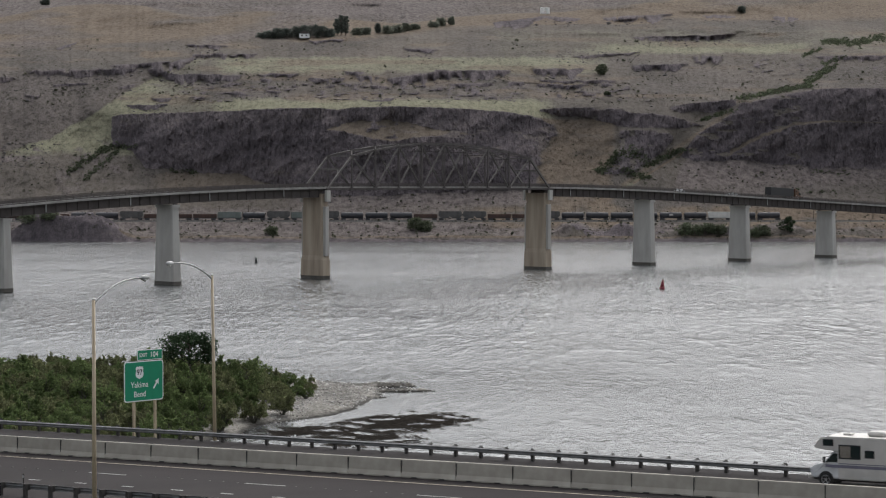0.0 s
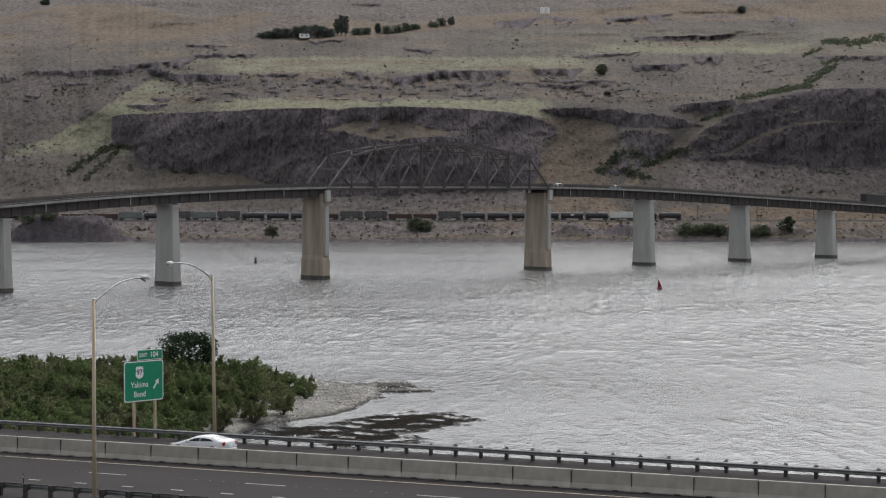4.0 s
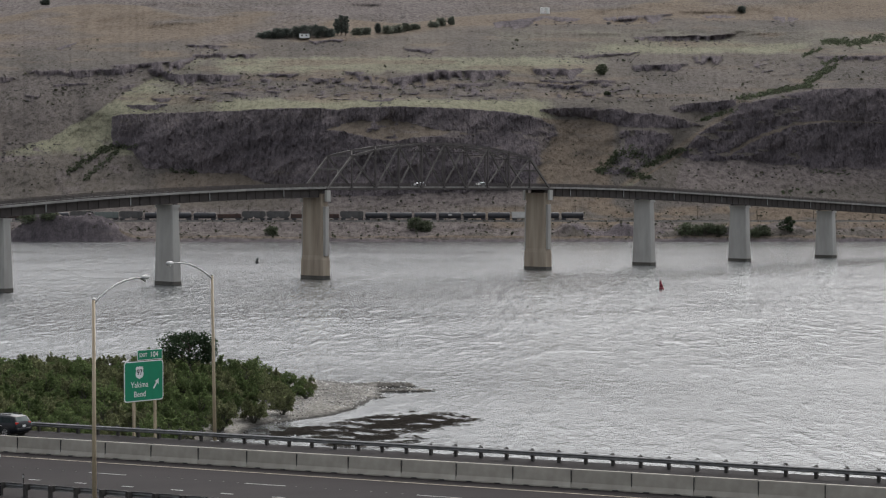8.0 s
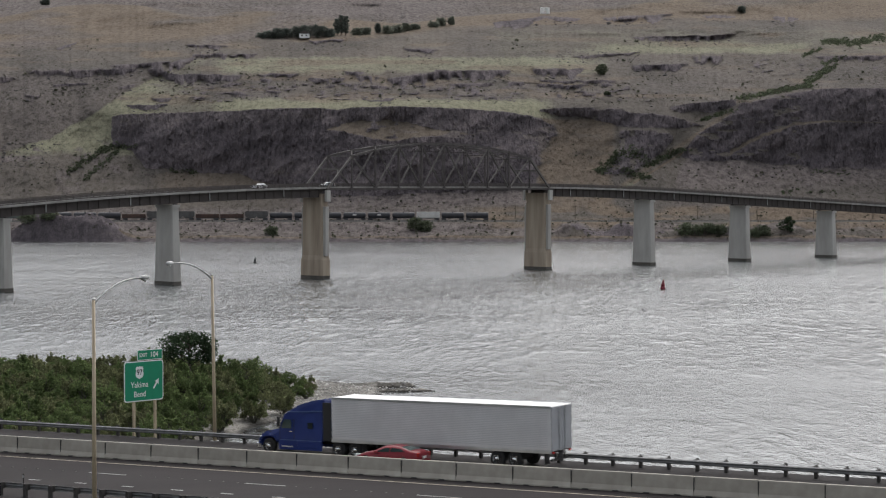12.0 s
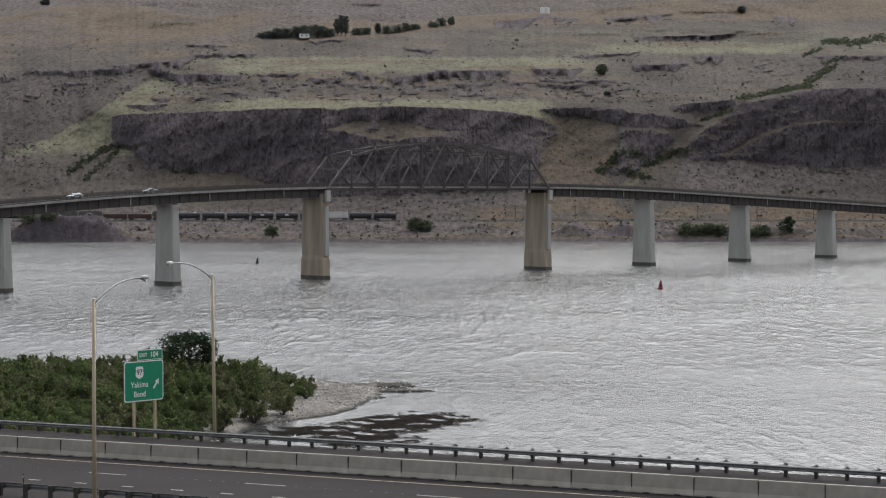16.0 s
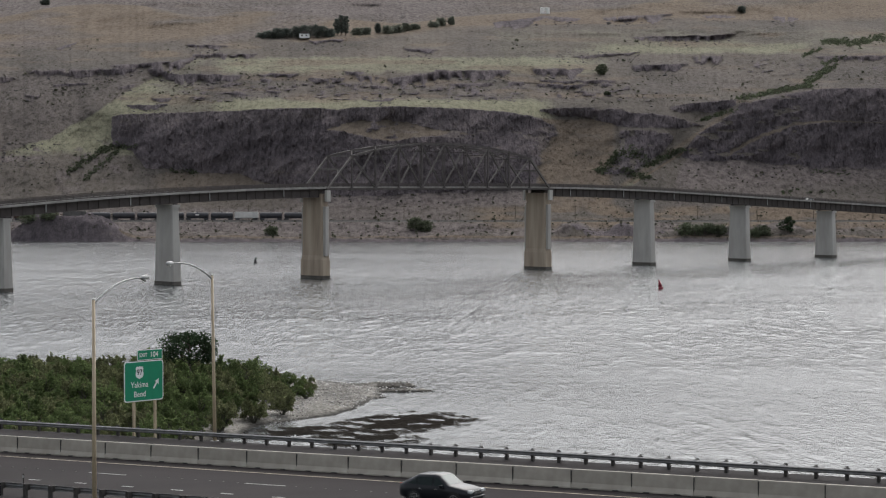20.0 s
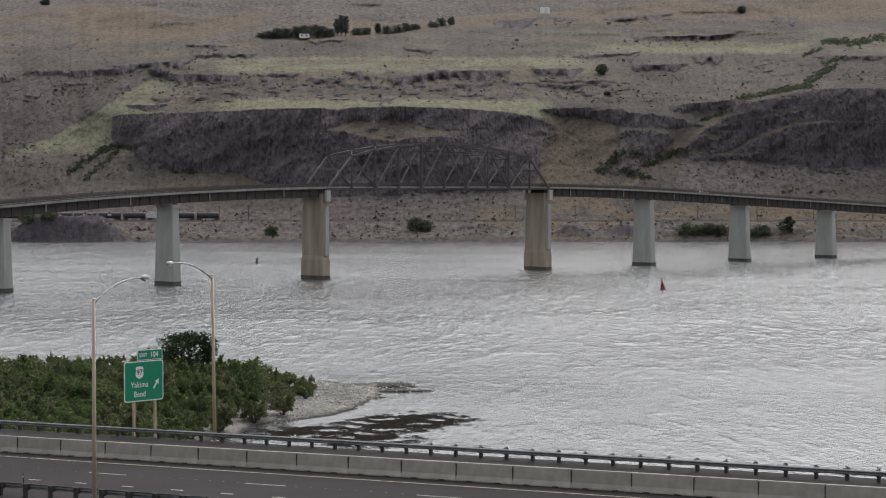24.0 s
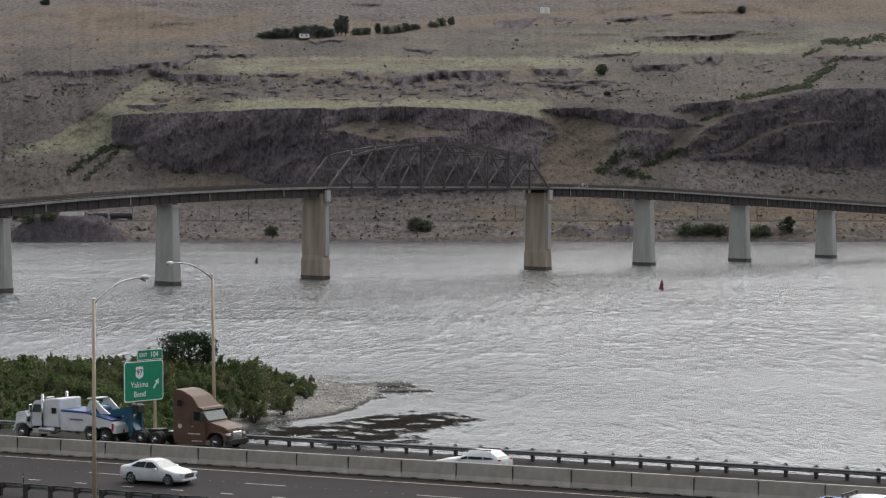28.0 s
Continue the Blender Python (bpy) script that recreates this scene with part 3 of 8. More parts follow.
def lie(P, V):
    """How the far side lies: slope, bare rock, scree, green turf and dry grass at bearings P and falls V."""
    wp = 7 * fbm(P / 45, V / 30, 3, 101) + 2.5 * fbm(P / 9, V / 12, 3, 102)
    wv = 4 * fbm(P / 30, V / 40, 3, 103) + 1.8 * fbm(P / 6, V / 9, 3, 104)
    p, v = P + wp, V + wv
    rag = fbm(P / 17, V / 8, 3, 105)
    rock = np.zeros_like(P)
    # the long cliff, cut off sharp upstream, breaking down into a talus fan
    top = np.interp(P, [190, 204, 215, 300, 400, 500, 560, 598, 606, 640, 700, 760, 820, 870, 905, 940, 985], [210, 206, 203, 200, 197, 192, 191, 195, 193, 190, 189, 190, 193, 196, 200, 205, 216]) + 1.2 * fbm(P / 8, P * 0, 3, 106)
    foot = np.interp(p, [190, 238, 250, 260, 300, 340, 420, 470, 520, 600, 700, 800, 990], [258, 266, 292, 298, 299, 305, 308, 322, 336, 345, 345, 340, 335])
    right = np.interp(V, [195, 205, 220, 235, 250, 270, 340], [905, 945, 975, 988, 968, 958, 948]) + 9 * rag
    left = 198 + 2.5 * fbm(V / 9, V * 0, 2, 107)
    cliff = sstep(-0.8, 0.8, V - top) * sstep(-2, 2, foot - v) * sstep(-1.2, 1.2, P - left) * sstep(-3, 3, right - P)
    shelf_hi = np.interp(p, [575, 600, 640, 690, 730, 775, 830, 880], [232, 222, 213, 214, 219, 229, 238, 236])
    shelf_lo = np.interp(p, [575, 600, 640, 690, 730, 775, 830, 880], [232, 233, 241, 251, 246, 239, 240, 236])
    shelf = sstep(-1.5, 1.5, v - shelf_hi) * sstep(-1.5, 1.5, shelf_lo - v) * sstep(-0.55, -0.25, rag)
    broken = sstep(0.12, 0.3, fbm(P / 26, V / 6, 4, 108)) * (sstep(730, 780, P) * sstep(212, 225, V) * (1 - 0.5 * sstep(255, 300, V)) + 0.6 * sstep(455, 520, P) * np.exp(-((V - 236) / 7) ** 2))
    rock = np.maximum(rock, cliff * (1 - shelf) * (1 - 0.75 * np.clip(broken, 0, 1)))
    # rocks between the fan and the gully
    b_top = np.interp(P, [955, 1000, 1060, 1100, 1118, 1150, 1190, 1240], [194, 191, 190, 194, 201, 201, 206, 222])
    b_low = np.interp(p, [955, 1000, 1050, 1090, 1130, 1180, 1225, 1245], [199, 204, 209, 224, 226, 226, 226, 223])
    rock = np.maximum(rock, sstep(-1, 1, V - b_top) * sstep(-2, 2, b_low - v) * (P > 955) * (P < 1245) * sstep(-0.7, -0.4, rag))
    blk = sstep(-3, 3, p - np.interp(V, [225, 240, 265, 285, 320], [1098, 1096, 1094, 1082, 1062])) * sstep(-3, 3, np.interp(V, [225, 245, 262, 285, 312], [1170, 1188, 1178, 1150, 1110]) - p) * sstep(-2, 2, v - 231) * (1 - sstep(302, 316, v))
    rock = np.maximum(rock, blk * (1 - 0.8 * sstep(0.22, 0.36, fbm(P / 16, V / 6, 3, 109))))
    rock = np.maximum(rock, sstep(-1, 1, V - np.interp(P, [1185, 1215, 1300], [190, 184, 176])) * sstep(-2, 2, np.interp(P, [1185, 1215, 1260, 1300], [194, 200, 199, 188]) - v) * (P > 1185) * (P < 1302))
    # the downstream cliff beyond the gully, with a slanting grass ledge across it
    c_top = np.interp(P, [1215, 1236, 1262, 1296, 1310, 1350, 1400, 1450, 1500, 1570, 1900], [262, 236, 222, 200, 183, 177, 166, 158, 156, 157, 160]) + 1.0 * fbm(P / 7, P * 0, 3, 110)
    c_foot = np.interp(p, [1190, 1230, 1300, 1360, 1440, 1568, 1900], [275, 286, 284, 288, 297, 300, 300]) + 4 * rag
    c_edge = np.interp(V, [180, 200, 222, 236, 262, 300, 330], [1302, 1294, 1258, 1233, 1216, 1194, 1178])
    c_led = np.interp(p, [1295, 1312, 1345, 1400, 1470, 1530, 1600], [266, 256, 240, 219, 214, 216, 216])
    slant = sstep(-2.2, 0.5, v - c_led) * sstep(-1.5, 1.5, c_led + np.interp(p, [1300, 1360, 1420, 1540], [7, 6, 4, 1.5]) - v) * (p > 1295)
    rock = np.maximum(rock, sstep(-0.8, 0.8, V - c_top) * sstep(-3, 3, c_foot - v) * sstep(-3, 3, P + 0.5 * wp - c_edge) * (1 - 0.85 * slant) * (1 - 0.7 * sstep(0.15, 0.32, fbm(P / 30, V / 7, 3, 111)) * (1 - sstep(1400, 1450, P))))
    bands = np.zeros_like(P)
    for seed, row in enumerate(LOW_LEDGES + HIGH_LEDGES + CREST_LEDGES):
        q = (P > row[0] - 5) & (P < row[2] + 5) & (V > min(row[1], row[3]) - 25) & (V < max(row[1], row[3]) + 45)
        if q.any():
            bands[q] = np.maximum(bands[q], ledge(P[q], V[q], *row, 200 + 5 * seed))
    rock = np.maximum(rock, bands)
    # small outcrops strewn below the ledges
    strewn = sstep(0.26, 0.34, fbm(P / 15, V / 3.2, 3, 112)) * sstep(142, 152, V) * (1 - sstep(176, 186, V)) * sstep(280, 330, P) * (1 - sstep(1140, 1180, P))
    strewn = np.maximum(strewn, sstep(0.30, 0.38, fbm(P / 13, V / 3.2, 3, 113)) * sstep(100, 108, V) * (1 - sstep(128, 140, V)) * sstep(1290, 1330, P))
    rock = np.maximum(rock, 0.8 * strewn)
    # lower slopes: dark scree under the cliffs
    scree = 0.95 * sstep(455, 560, p) * (1 - sstep(925, 960, p)) * sstep(250, 300, v) * (1 - 0.7 * sstep(352, 372, v))
    scree = np.maximum(scree, 0.85 * sstep(-4, 8, P - c_edge - 8) * sstep(c_foot - 8, c_foot + 6, v) * (1 - sstep(300, 345, v + 14 * rag) * (0.45 + 0.3 * sstep(1330, 1450, P))))
    scree = np.maximum(scree, 0.9 * cliff * broken)
    scree = np.maximum(scree, 0.55 * sstep(0.0, 0.35, rag) * sstep(235, 262, v) * (1 - sstep(215, 250, P)) * sstep(-4, 10, P - np.interp(V, [240, 262, 310], [200, 130, 95])))
    scree = np.maximum(scree, 0.9 * sstep(0.1, 0.35, fbm(P / 22, V / 5, 3, 114)) * (1 - sstep(45, 110, P)) * sstep(255, 266, v) * (1 - sstep(285, 300, v)))
    scree = np.maximum(scree, 0.45 * sstep(0.0, 0.4, fbm(P / 30, V / 6, 3, 115)) * sstep(140, 150, V) * (1 - sstep(172, 184, V)))
    # upstream spur: green flank painted lighter as lit, hollow behind darkened as shaded
    spur = np.interp(P, [-50, 30, 100, 160, 210, 260, 300, 330], [285, 262, 238, 205, 172, 142, 122, 105])
    flank = sstep(-3, 5, v - spur) * (1 - sstep(345, 370, P))
    hollow = (1 - flank) * sstep(118, 132, v) * (1 - sstep(300, 330, P))
    scree = np.maximum(scree, 0.36 * hollow)
    scree = np.maximum(scree, 0.20 * sstep(1050, 1200, P) * sstep(90, 110, V) * (1 - sstep(190, 215, V)))
    rim = sstep(330, 420, P) * (1 - sstep(930, 1010, P)) * sstep(168, 186, v) * (1 - sstep(-2, 3, V - top))
    green = 0.95 * rim + 0.70 * flank * (1 - sstep(262, 285, v)) * (1 - 0.5 * sstep(255, 300, P))
    green = green + 0.62 * sstep(97, 107, v) * (1 - sstep(122, 140, v)) * sstep(330, 420, P) * (1 - sstep(1000, 1120, P)) + 0.25 * sstep(40, 60, v) * (1 - sstep(90, 110, v)) * sstep(820, 900, P) + 0.40 * sstep(72, 84, v) * (1 - sstep(92, 99, v)) * sstep(1000, 1100, P) * (1 - sstep(1400, 1450, P))
    green = green + 0.5 * sstep(300, 310, v) * (1 - sstep(330, 350, v)) * np.exp(-((P - (1215 - 1.55 * (v - 262))) / 14) ** 2)
    # tan upper hills before a greyer range
    crest = np.interp(P, [-100, 0, 60, 110, 180, 250, 300, 345, 380, 420, 480, 540, 600, 660, 720, 780, 850, 900, 1000, 1100, 1200, 1700], [40, 33, 20, 12, 8, 11, 21, 32, 30, 22, 20, 26, 32, 40, 43, 34, 28, 25, 22, 10, 0, -20])
    behind = sstep(-1.2, 1.2, crest - V)
    # tan and darker cover along the folds, partly painting in their shading
    fold = fbm(P / 150 + V / 90, V / 26, 4, 116)
    brow = np.interp(P, [-100, 0, 60, 130, 250, 320, 380, 440, 560, 640, 720, 800, 880, 1100, 1700], [96, 92, 86, 78, 75, 73, 86, 72, 69, 62, 58, 47, 44, 40, 30])
    dry = (1 - behind) * (0.35 + 0.65 * sstep(-0.2, 0.35, fold)) * (1 - sstep(-10, 16, V - brow)) + 0.55 * sstep(-0.1, 0.4, fbm(P / 110, V / 10, 4, 117)) * (1 - sstep(175, 200, V)) * (1 - hollow)
    dry = dry + 0.8 * sstep(245, 256, P) * (1 - sstep(300, 325, P)) * sstep(92, 95, v) * (1 - sstep(100, 104, v))
    fan = sstep(-4, 6, P - right) * (1 - sstep(1075, 1100, p)) * sstep(206, 214, v)
    dry = dry + 0.62 * fan * (1 - 0.3 * sstep(0.0, 0.4, rag)) + 0.5 * shelf + 0.5 * slant + 0.55 * sstep(-3, 3, V - 196) * np.exp(-((P - (1300 - 1.45 * (V - 192))) / 9) ** 2)
    dry = dry + 0.45 * sstep(300, 309, v) * (1 - sstep(335, 350, v)) * sstep(240, 300, P) * (1 - sstep(440, 500, P)) + 0.9 * np.exp(-((V - (262 + (1222 - P) * 0.62)) / 2.2) ** 2) * (P > 1120) * (P < 1222)
    scree = np.maximum(scree, behind * (0.42 + 0.35 * sstep(0.35, -0.25, fbm(P / 90 - V / 40, V / 18, 4, 118))))
    scree = np.maximum(scree, 0.50 * (1 - behind) * sstep(0.1, -0.4, fold) * (1 - sstep(-10, 10, V - brow)))
    # slope of the ground, by what it is
    tan = np.interp(V, [-120, 40, 90, 180, 205, 330, 372], [0.24, 0.21, 0.21, 0.25, 0.52, 0.50, 0.30])
    tan = tan * (1 + 0.40 * fbm(P / 130, V / 9, 4, 119))
    tan = tan + 0.14 * hollow + 2.2 * np.clip(rock * 1.15, 0, 1) ** 1.5
    edge = np.exp(-((V - crest) / 1.6) ** 2) * (V > -20)
    tan = np.maximum(tan, 0.11) * (1 - 0.45 * edge)
    return tan, rock, np.clip(scree, 0, 1), np.clip(green, 0, 1), np.clip(dry, 0, 1)


bb = np.concatenate([np.linspace(-0.33, -0.216, 40), np.linspace(-0.215, 0.215, 900), np.linspace(0.216, 0.33, 40)])
low_y = np.arange(940, BANK_END, 2.2)
LB, LY = np.meshgrid(bb, np.append(low_y, BANK_END))
LZ = bank_height(LB * LY, LY)
steps = 372
up0 = (LZ[-1] - HILL_EYE) / BANK_END * LENS
UP = up0[None, :] + (425.0 - up0[None, :]) * (np.linspace(0, 1, steps) ** 0.97)[:, None]
UB = np.repeat(bb[None, :], steps, 0)
UP_P, UP_V = 784 + LENS * UB, 330 - UP
TAN, ROCK, SCREE, GREEN, DRY = lie(UP_P, UP_V)


def spread(F, wide):
    """Even a field out along the slope."""
    n = int(2.5 * wide)
    w = np.exp(-0.5 * (np.arange(-n, n + 1) / wide) ** 2)
    w /= w.sum()
    G = np.pad(F, ((0, 0), (n, n)), mode="edge")
    return np.stack([np.convolve(row, w, mode="valid") for row in G])


def leaky(F, step, reach):
    """Sum a field up the slope, forgetting it over a reach."""
    out = np.zeros_like(F)
    for i in range(1, len(F)):
        out[i] = out[i - 1] * np.exp(-step[i] / reach) + F[i] * step[i]
    return out


STEP = np.vstack([np.zeros((1, len(bb))), np.diff(UP, axis=0)])
far_off = np.interp(UP_V, [-100, 0, 100, 190, 300, 372], [2300, 1800, 1400, 1180, 1110, 1040])
RUN = far_off / LENS / np.maximum(TAN - UP / LENS, 0.035)
wide_run, broad_run = spread(RUN, 14), spread(RUN, 80)
UY = BANK_END + np.cumsum(broad_run * STEP, axis=0) + leaky(wide_run - broad_run, STEP, 45) + np.clip(spread(leaky(RUN - wide_run, STEP, 7), 1.6), -4.5, 4.5)
# columns and buttresses on the rock, rills and hummocks on the turf
rise_in = sstep(0, 26, UP - up0[None, :])
jut = np.round(fbm(UP_P / 7 + 0.02 * UP_V, UP_V / 80, 2, 121) * 3) / 3
UYD = UY + rise_in * (5 * fbm(UP_P / 52 + UP_V / 70, UP_V / 48, 3, 125) + ROCK * (1.5 * jut + 1.0 * fbm(UP_P / 3.2, UP_V / 7, 2, 123)) + 34 * (1 - sstep(40, 95, UP_V)) * fbm(UP_P / 150 + UP_V / 90, UP_V / 26, 3, 116) + (1 - ROCK) * 0.25 * fbm(UP_P / 7 + UP_V / 9, UP_V / 5 - UP_P / 31, 3, 124))
UZ = HILL_EYE + UP / LENS * UYD
FX, FY, FZ = np.vstack([LB[:-1] * LY[:-1], UB * UYD]), np.vstack([LY[:-1], UYD]), np.vstack([LZ[:-1], UZ])
UY_UP = np.maximum.accumulate(UYD + np.arange(steps)[:, None] * 1e-4, axis=0)


def columns_at(b):
    return np.clip(np.searchsorted(bb, b), 0, len(bb) - 1)


def far_height(X, Y):
    """Height of the far side at places given as arrays of one shape."""
    x, y = np.ravel(X), np.ravel(Y)
    z = bank_height(x, y)
    js = columns_at(x / y)
    for i in np.nonzero(y > BANK_END)[0]:
        z[i] = np.interp(y[i], UY_UP[:, js[i]], UZ[:, js[i]])
    return z.reshape(np.shape(X))


def hill_at(p, v):
    """The place on the slope at a bearing and a fall."""
    j = int(columns_at((p - 784) / LENS))
    y = float(np.interp(330 - v, UP[:, j], UYD[:, j]))
    return (p - 784) / LENS * y, y, HILL_EYE + (330 - v) / LENS * y


hill_me = grid_mesh("hillside", FX, FY, FZ, M["hill"])
rocky_face = np.vstack([np.zeros((len(low_y), len(bb))), ROCK])
hill_me.polygons.foreach_set("use_smooth", (rocky_face[:-1, :-1] < 0.5).ravel())
LX, LYY = LB[:-1] * LY[:-1], LY[:-1]
LP = 784 + LENS * LB[:-1]
low_scree = np.maximum(0.85 * (1 - sstep(SHORE_Y + 2.0, SHORE_Y + 3.5, LYY)), 0.7 * sstep(0.0, 0.2, fbm(LX / 22, LYY / 7, 3, 84)) * sstep(SHORE_Y + 6, SHORE_Y + 8, LYY) * (1 - sstep(SHORE_Y + 26, SHORE_Y + 32, LYY)))
low_scree = np.maximum(low_scree, 0.95 * sstep(SHORE_Y + 17, SHORE_Y + 20, LYY) * (1 - sstep(SHORE_Y + 27, SHORE_Y + 30, LYY)) * (1 - 0.8 * sstep(1180, 1260, LP)))
low_scree = np.maximum(low_scree, 0.42 * sstep(880, 780, LP) + 0.1)
low_scree = np.maximum(low_scree, 0.9 * np.exp(-((LX + 173) / 26) ** 4) * (1 - sstep(SHORE_Y + 12, SHORE_Y + 20, LYY)))
low_dry = 0.95 * sstep(790, 900, LP) * sstep(SHORE_Y + 20, SHORE_Y + 24, LYY) * sstep(-0.5, 0.1, fbm(LX / 20, LYY / 9, 3, 85)) + 0.95 * sstep(SHORE_Y + 3, SHORE_Y + 4, LYY) * (1 - sstep(SHORE_Y + 6, SHORE_Y + 8, LYY))
low_rock = np.exp(-((LX + 173) / 26) ** 4) * sstep(SHORE_Y + 1, SHORE_Y + 3, LYY) * (1 - sstep(SHORE_Y + 11, SHORE_Y + 14, LYY)) + 0.8 * (LP > 940) * (LP < 1320) * sstep(-0.2, 0.1, fbm(LX / 12, LYY / 20, 3, 74)) * sstep(SHORE_Y + 6, SHORE_Y + 8, LYY) * (1 - sstep(SHORE_Y + 15, SHORE_Y + 18, LYY)) + 0.8 * (1 - sstep(SHORE_Y + 2.0, SHORE_Y + 3.4, LYY))
low_scree = low_scree * (1 - 0.8 * np.clip(low_dry, 0, 1))
fade = sstep(0, 14, UP - up0[None, :])
cov = hill_me.attributes.new("cover", "FLOAT_COLOR", "POINT")
COVER = [np.vstack([a, np.where(fade < 1, a[-1:] * (1 - fade) + c * fade, c)]) for a, c in ((low_scree, SCREE), (0 * low_scree, GREEN), (low_dry, DRY), (np.clip(low_rock, 0, 1), ROCK))]
cov.data.foreach_set("color", np.stack(COVER, -1).astype(np.float32).ravel())
hills = tagged(new("hillside", hill_me), "dry grassy terraced hillside with dark basalt cliffs", "hillside", kind="structure")

# rubble of basalt under the cliffs and along the ledges
rg = np.random.RandomState(77)
RP, RV = rg.uniform(-20, 1590, 30000), rg.uniform(20, 372, 30000)
_, r_rock, r_scree, _, _ = lie(RP[None], RV[None])
_, above, _, _, _ = lie(RP[None], RV[None] - 9)
chance = 0.10 * r_scree[0] + 0.55 * np.clip(above[0] - r_rock[0], 0, 1) * (RV < 200) + 0.5 * (RP > 985) * (RP < 1135) * (RV > 90) * (RV < 112) + 0.30 * (RP < 110) * (RV > 255) * (RV < 300)
keep = (rg.uniform(0, 1, 30000) < chance) & (r_rock[0] < 0.5)
RQ = np.array([hill_at(a, c) for a, c in zip(RP[keep], RV[keep])])
RR = rg.uniform(0.22, 0.62, len(RQ)) * np.where(rg.uniform(0, 1, len(RQ)) < 0.08, 2.0, 1.0) * RQ[:, 1] / 1150
# rubble colour made paler in place of haze over the slopes
M["rubble"] = mat("basalt_rubble", (0.090, 0.081, 0.080), (0.060, 0.054, 0.055), 0.95, scale=0.5)
tagged(new("rock_rubble", scatter_rocks("rock_rubble", np.column_stack([RQ, RR]), M["rubble"], 5)), "scattered dark basalt rubble on the far slopes", "rocks", kind="stuff")


# ---- motorway ----
def strip(name, s0, s1, t0, t1, dz, material, label, category="road", steps=90, kind="structure"):
    S, T = np.meshgrid(np.linspace(s0, s1, steps), np.linspace(t0, t1, 3 if t0 * t1 < 0 else 2))
    X, Y = RO[0] + RU[0] * S + RN[0] * T, RO[1] + RU[1] * S + RN[1] * T
    Z = road_z(S) + cross_fall(T) + dz
    return tagged(new(name, grid_mesh(name, X, Y, Z, material)), label, category, kind=kind)


strip("road", -700, 700, -17.0, 0.0, 0.0, M["asphalt"], "grey asphalt carriageway towards the exit", "road")
strip("road", -700, 700, 0.0, 10.4, 0.0, M["asphalt_dark"], "dark asphalt carriageway along the river", "road")


def painted(name, s0, s1, t, w, material, parent=None):
    bm = bmesh.new()
    n = max(2, int((s1 - s0) / 12) + 1)
    rows = []
    for s in np.linspace(s0, s1, n):
        rows.append([bm.verts.new(on_road(s, t + k * w / 2, 0.008)) for k in (-1, 1)])
    for a, b in zip(rows, rows[1:]):
        bm.faces.new((a[0], b[0], b[1], a[1]))
    ob = part(name, bm, material, parent)
    return ob


lines = thing("road_marking", Matrix(), "worn white and yellow painted lane lines", "road marking", kind="structure")
painted("edge_line", -300, 300, -2.70, 0.13, M["yellow_paint"], lines)
for k in range(-12, 14):
    painted("lane_dash", 11.6 + 12.0 * k, 14.6 + 12.0 * k, -6.45, 0.12, M["white_paint"], lines)
for k in range(-14, 16):
    painted("lane_dot", 20.95 + 3.66 * k, 21.85 + 3.66 * k, -10.1, 0.15, M["white_paint"], lines)

stud_me = link_mesh("lane_stud", boxed((-0.05, -0.05, 0.0), (0.05, 0.05, 0.018)), mat("worn_stud", (0.16, 0.15, 0.14), (0.08, 0.075, 0.07), 0.8))
for k in range(-20, 64):
    if (1.05 * k - 11.6) % 12.0 > 3.4:
        piece("lane_stud", stud_me, lines, road_pose(1.05 * k, -6.45, 0.006))

# median barrier: precast sections
BAR = [(-0.30, 0.0), (-0.30, 0.075), (-0.15, 0.33), (-0.10, 1.07), (0.10, 1.07), (0.15, 0.33), (0.30, 0.075), (0.30, 0.0)]


def barrier_mesh():
    bm = bmesh.new()
    L = 3.79
    for x0, x1 in ((0.0, L),):
        a = [bm.verts.new((x0, y, z)) for y, z in BAR]
        b = [bm.verts.new((x1, y, z)) for y, z in BAR]
        bm.faces.new(a)
        bm.faces.new(b[::-1])
        for i in range(len(BAR)):
            j = (i + 1) % len(BAR)
            bm.faces.new((a[j], a[i], b[i], b[j]))
    rim = [e for e in bm.edges if min(v.co.z for v in e.verts) > 0.05 and (e.verts[0].co.x == e.verts[1].co.x or e.verts[0].co.z > 0.9)]
    bmesh.ops.bevel(bm, geom=rim, offset=0.02, segments=1, affect="EDGES")
    return link_mesh("concrete_barrier", bm, M["concrete_barrier"])


BAR_S, BAR_T = 0.52, -0.80
bar_me = barrier_mesh()
slot_me = link_mesh("drain_slot", boxed((-0.19, -0.318, 0.0), (0.19, 0.318, 0.055)), M["black"])
hook_me = link_mesh("joint", boxed((-0.02, -0.2, 0.06), (0.02, 0.2, 1.01)), M["black"])
for k in range(-18, 44):
    e = tagged(new("concrete_barrier", bar_me), "weathered grey precast concrete median barrier section", "barrier", "median barrier sections")
    e.matrix_basis = road_pose(3.81 * k + 0.12 + BAR_S, BAR_T)
    if -4 < k < 24:
        for dx in (0.95, 2.85):
            piece("drain_slot", slot_me, e, pose(dx, 0, 0.0))
        piece("joint", hook_me, e, pose(3.80, 0, 0))

# guardrails
WB = [(-0.155, 0.0), (-0.125, 0.04), (-0.095, 0.08), (-0.06, 0.08), (-0.03, 0.04), (0.0, 0.0), (0.03, 0.04), (0.06, 0.08), (0.095, 0.08), (0.125, 0.04), (0.155, 0.0)]


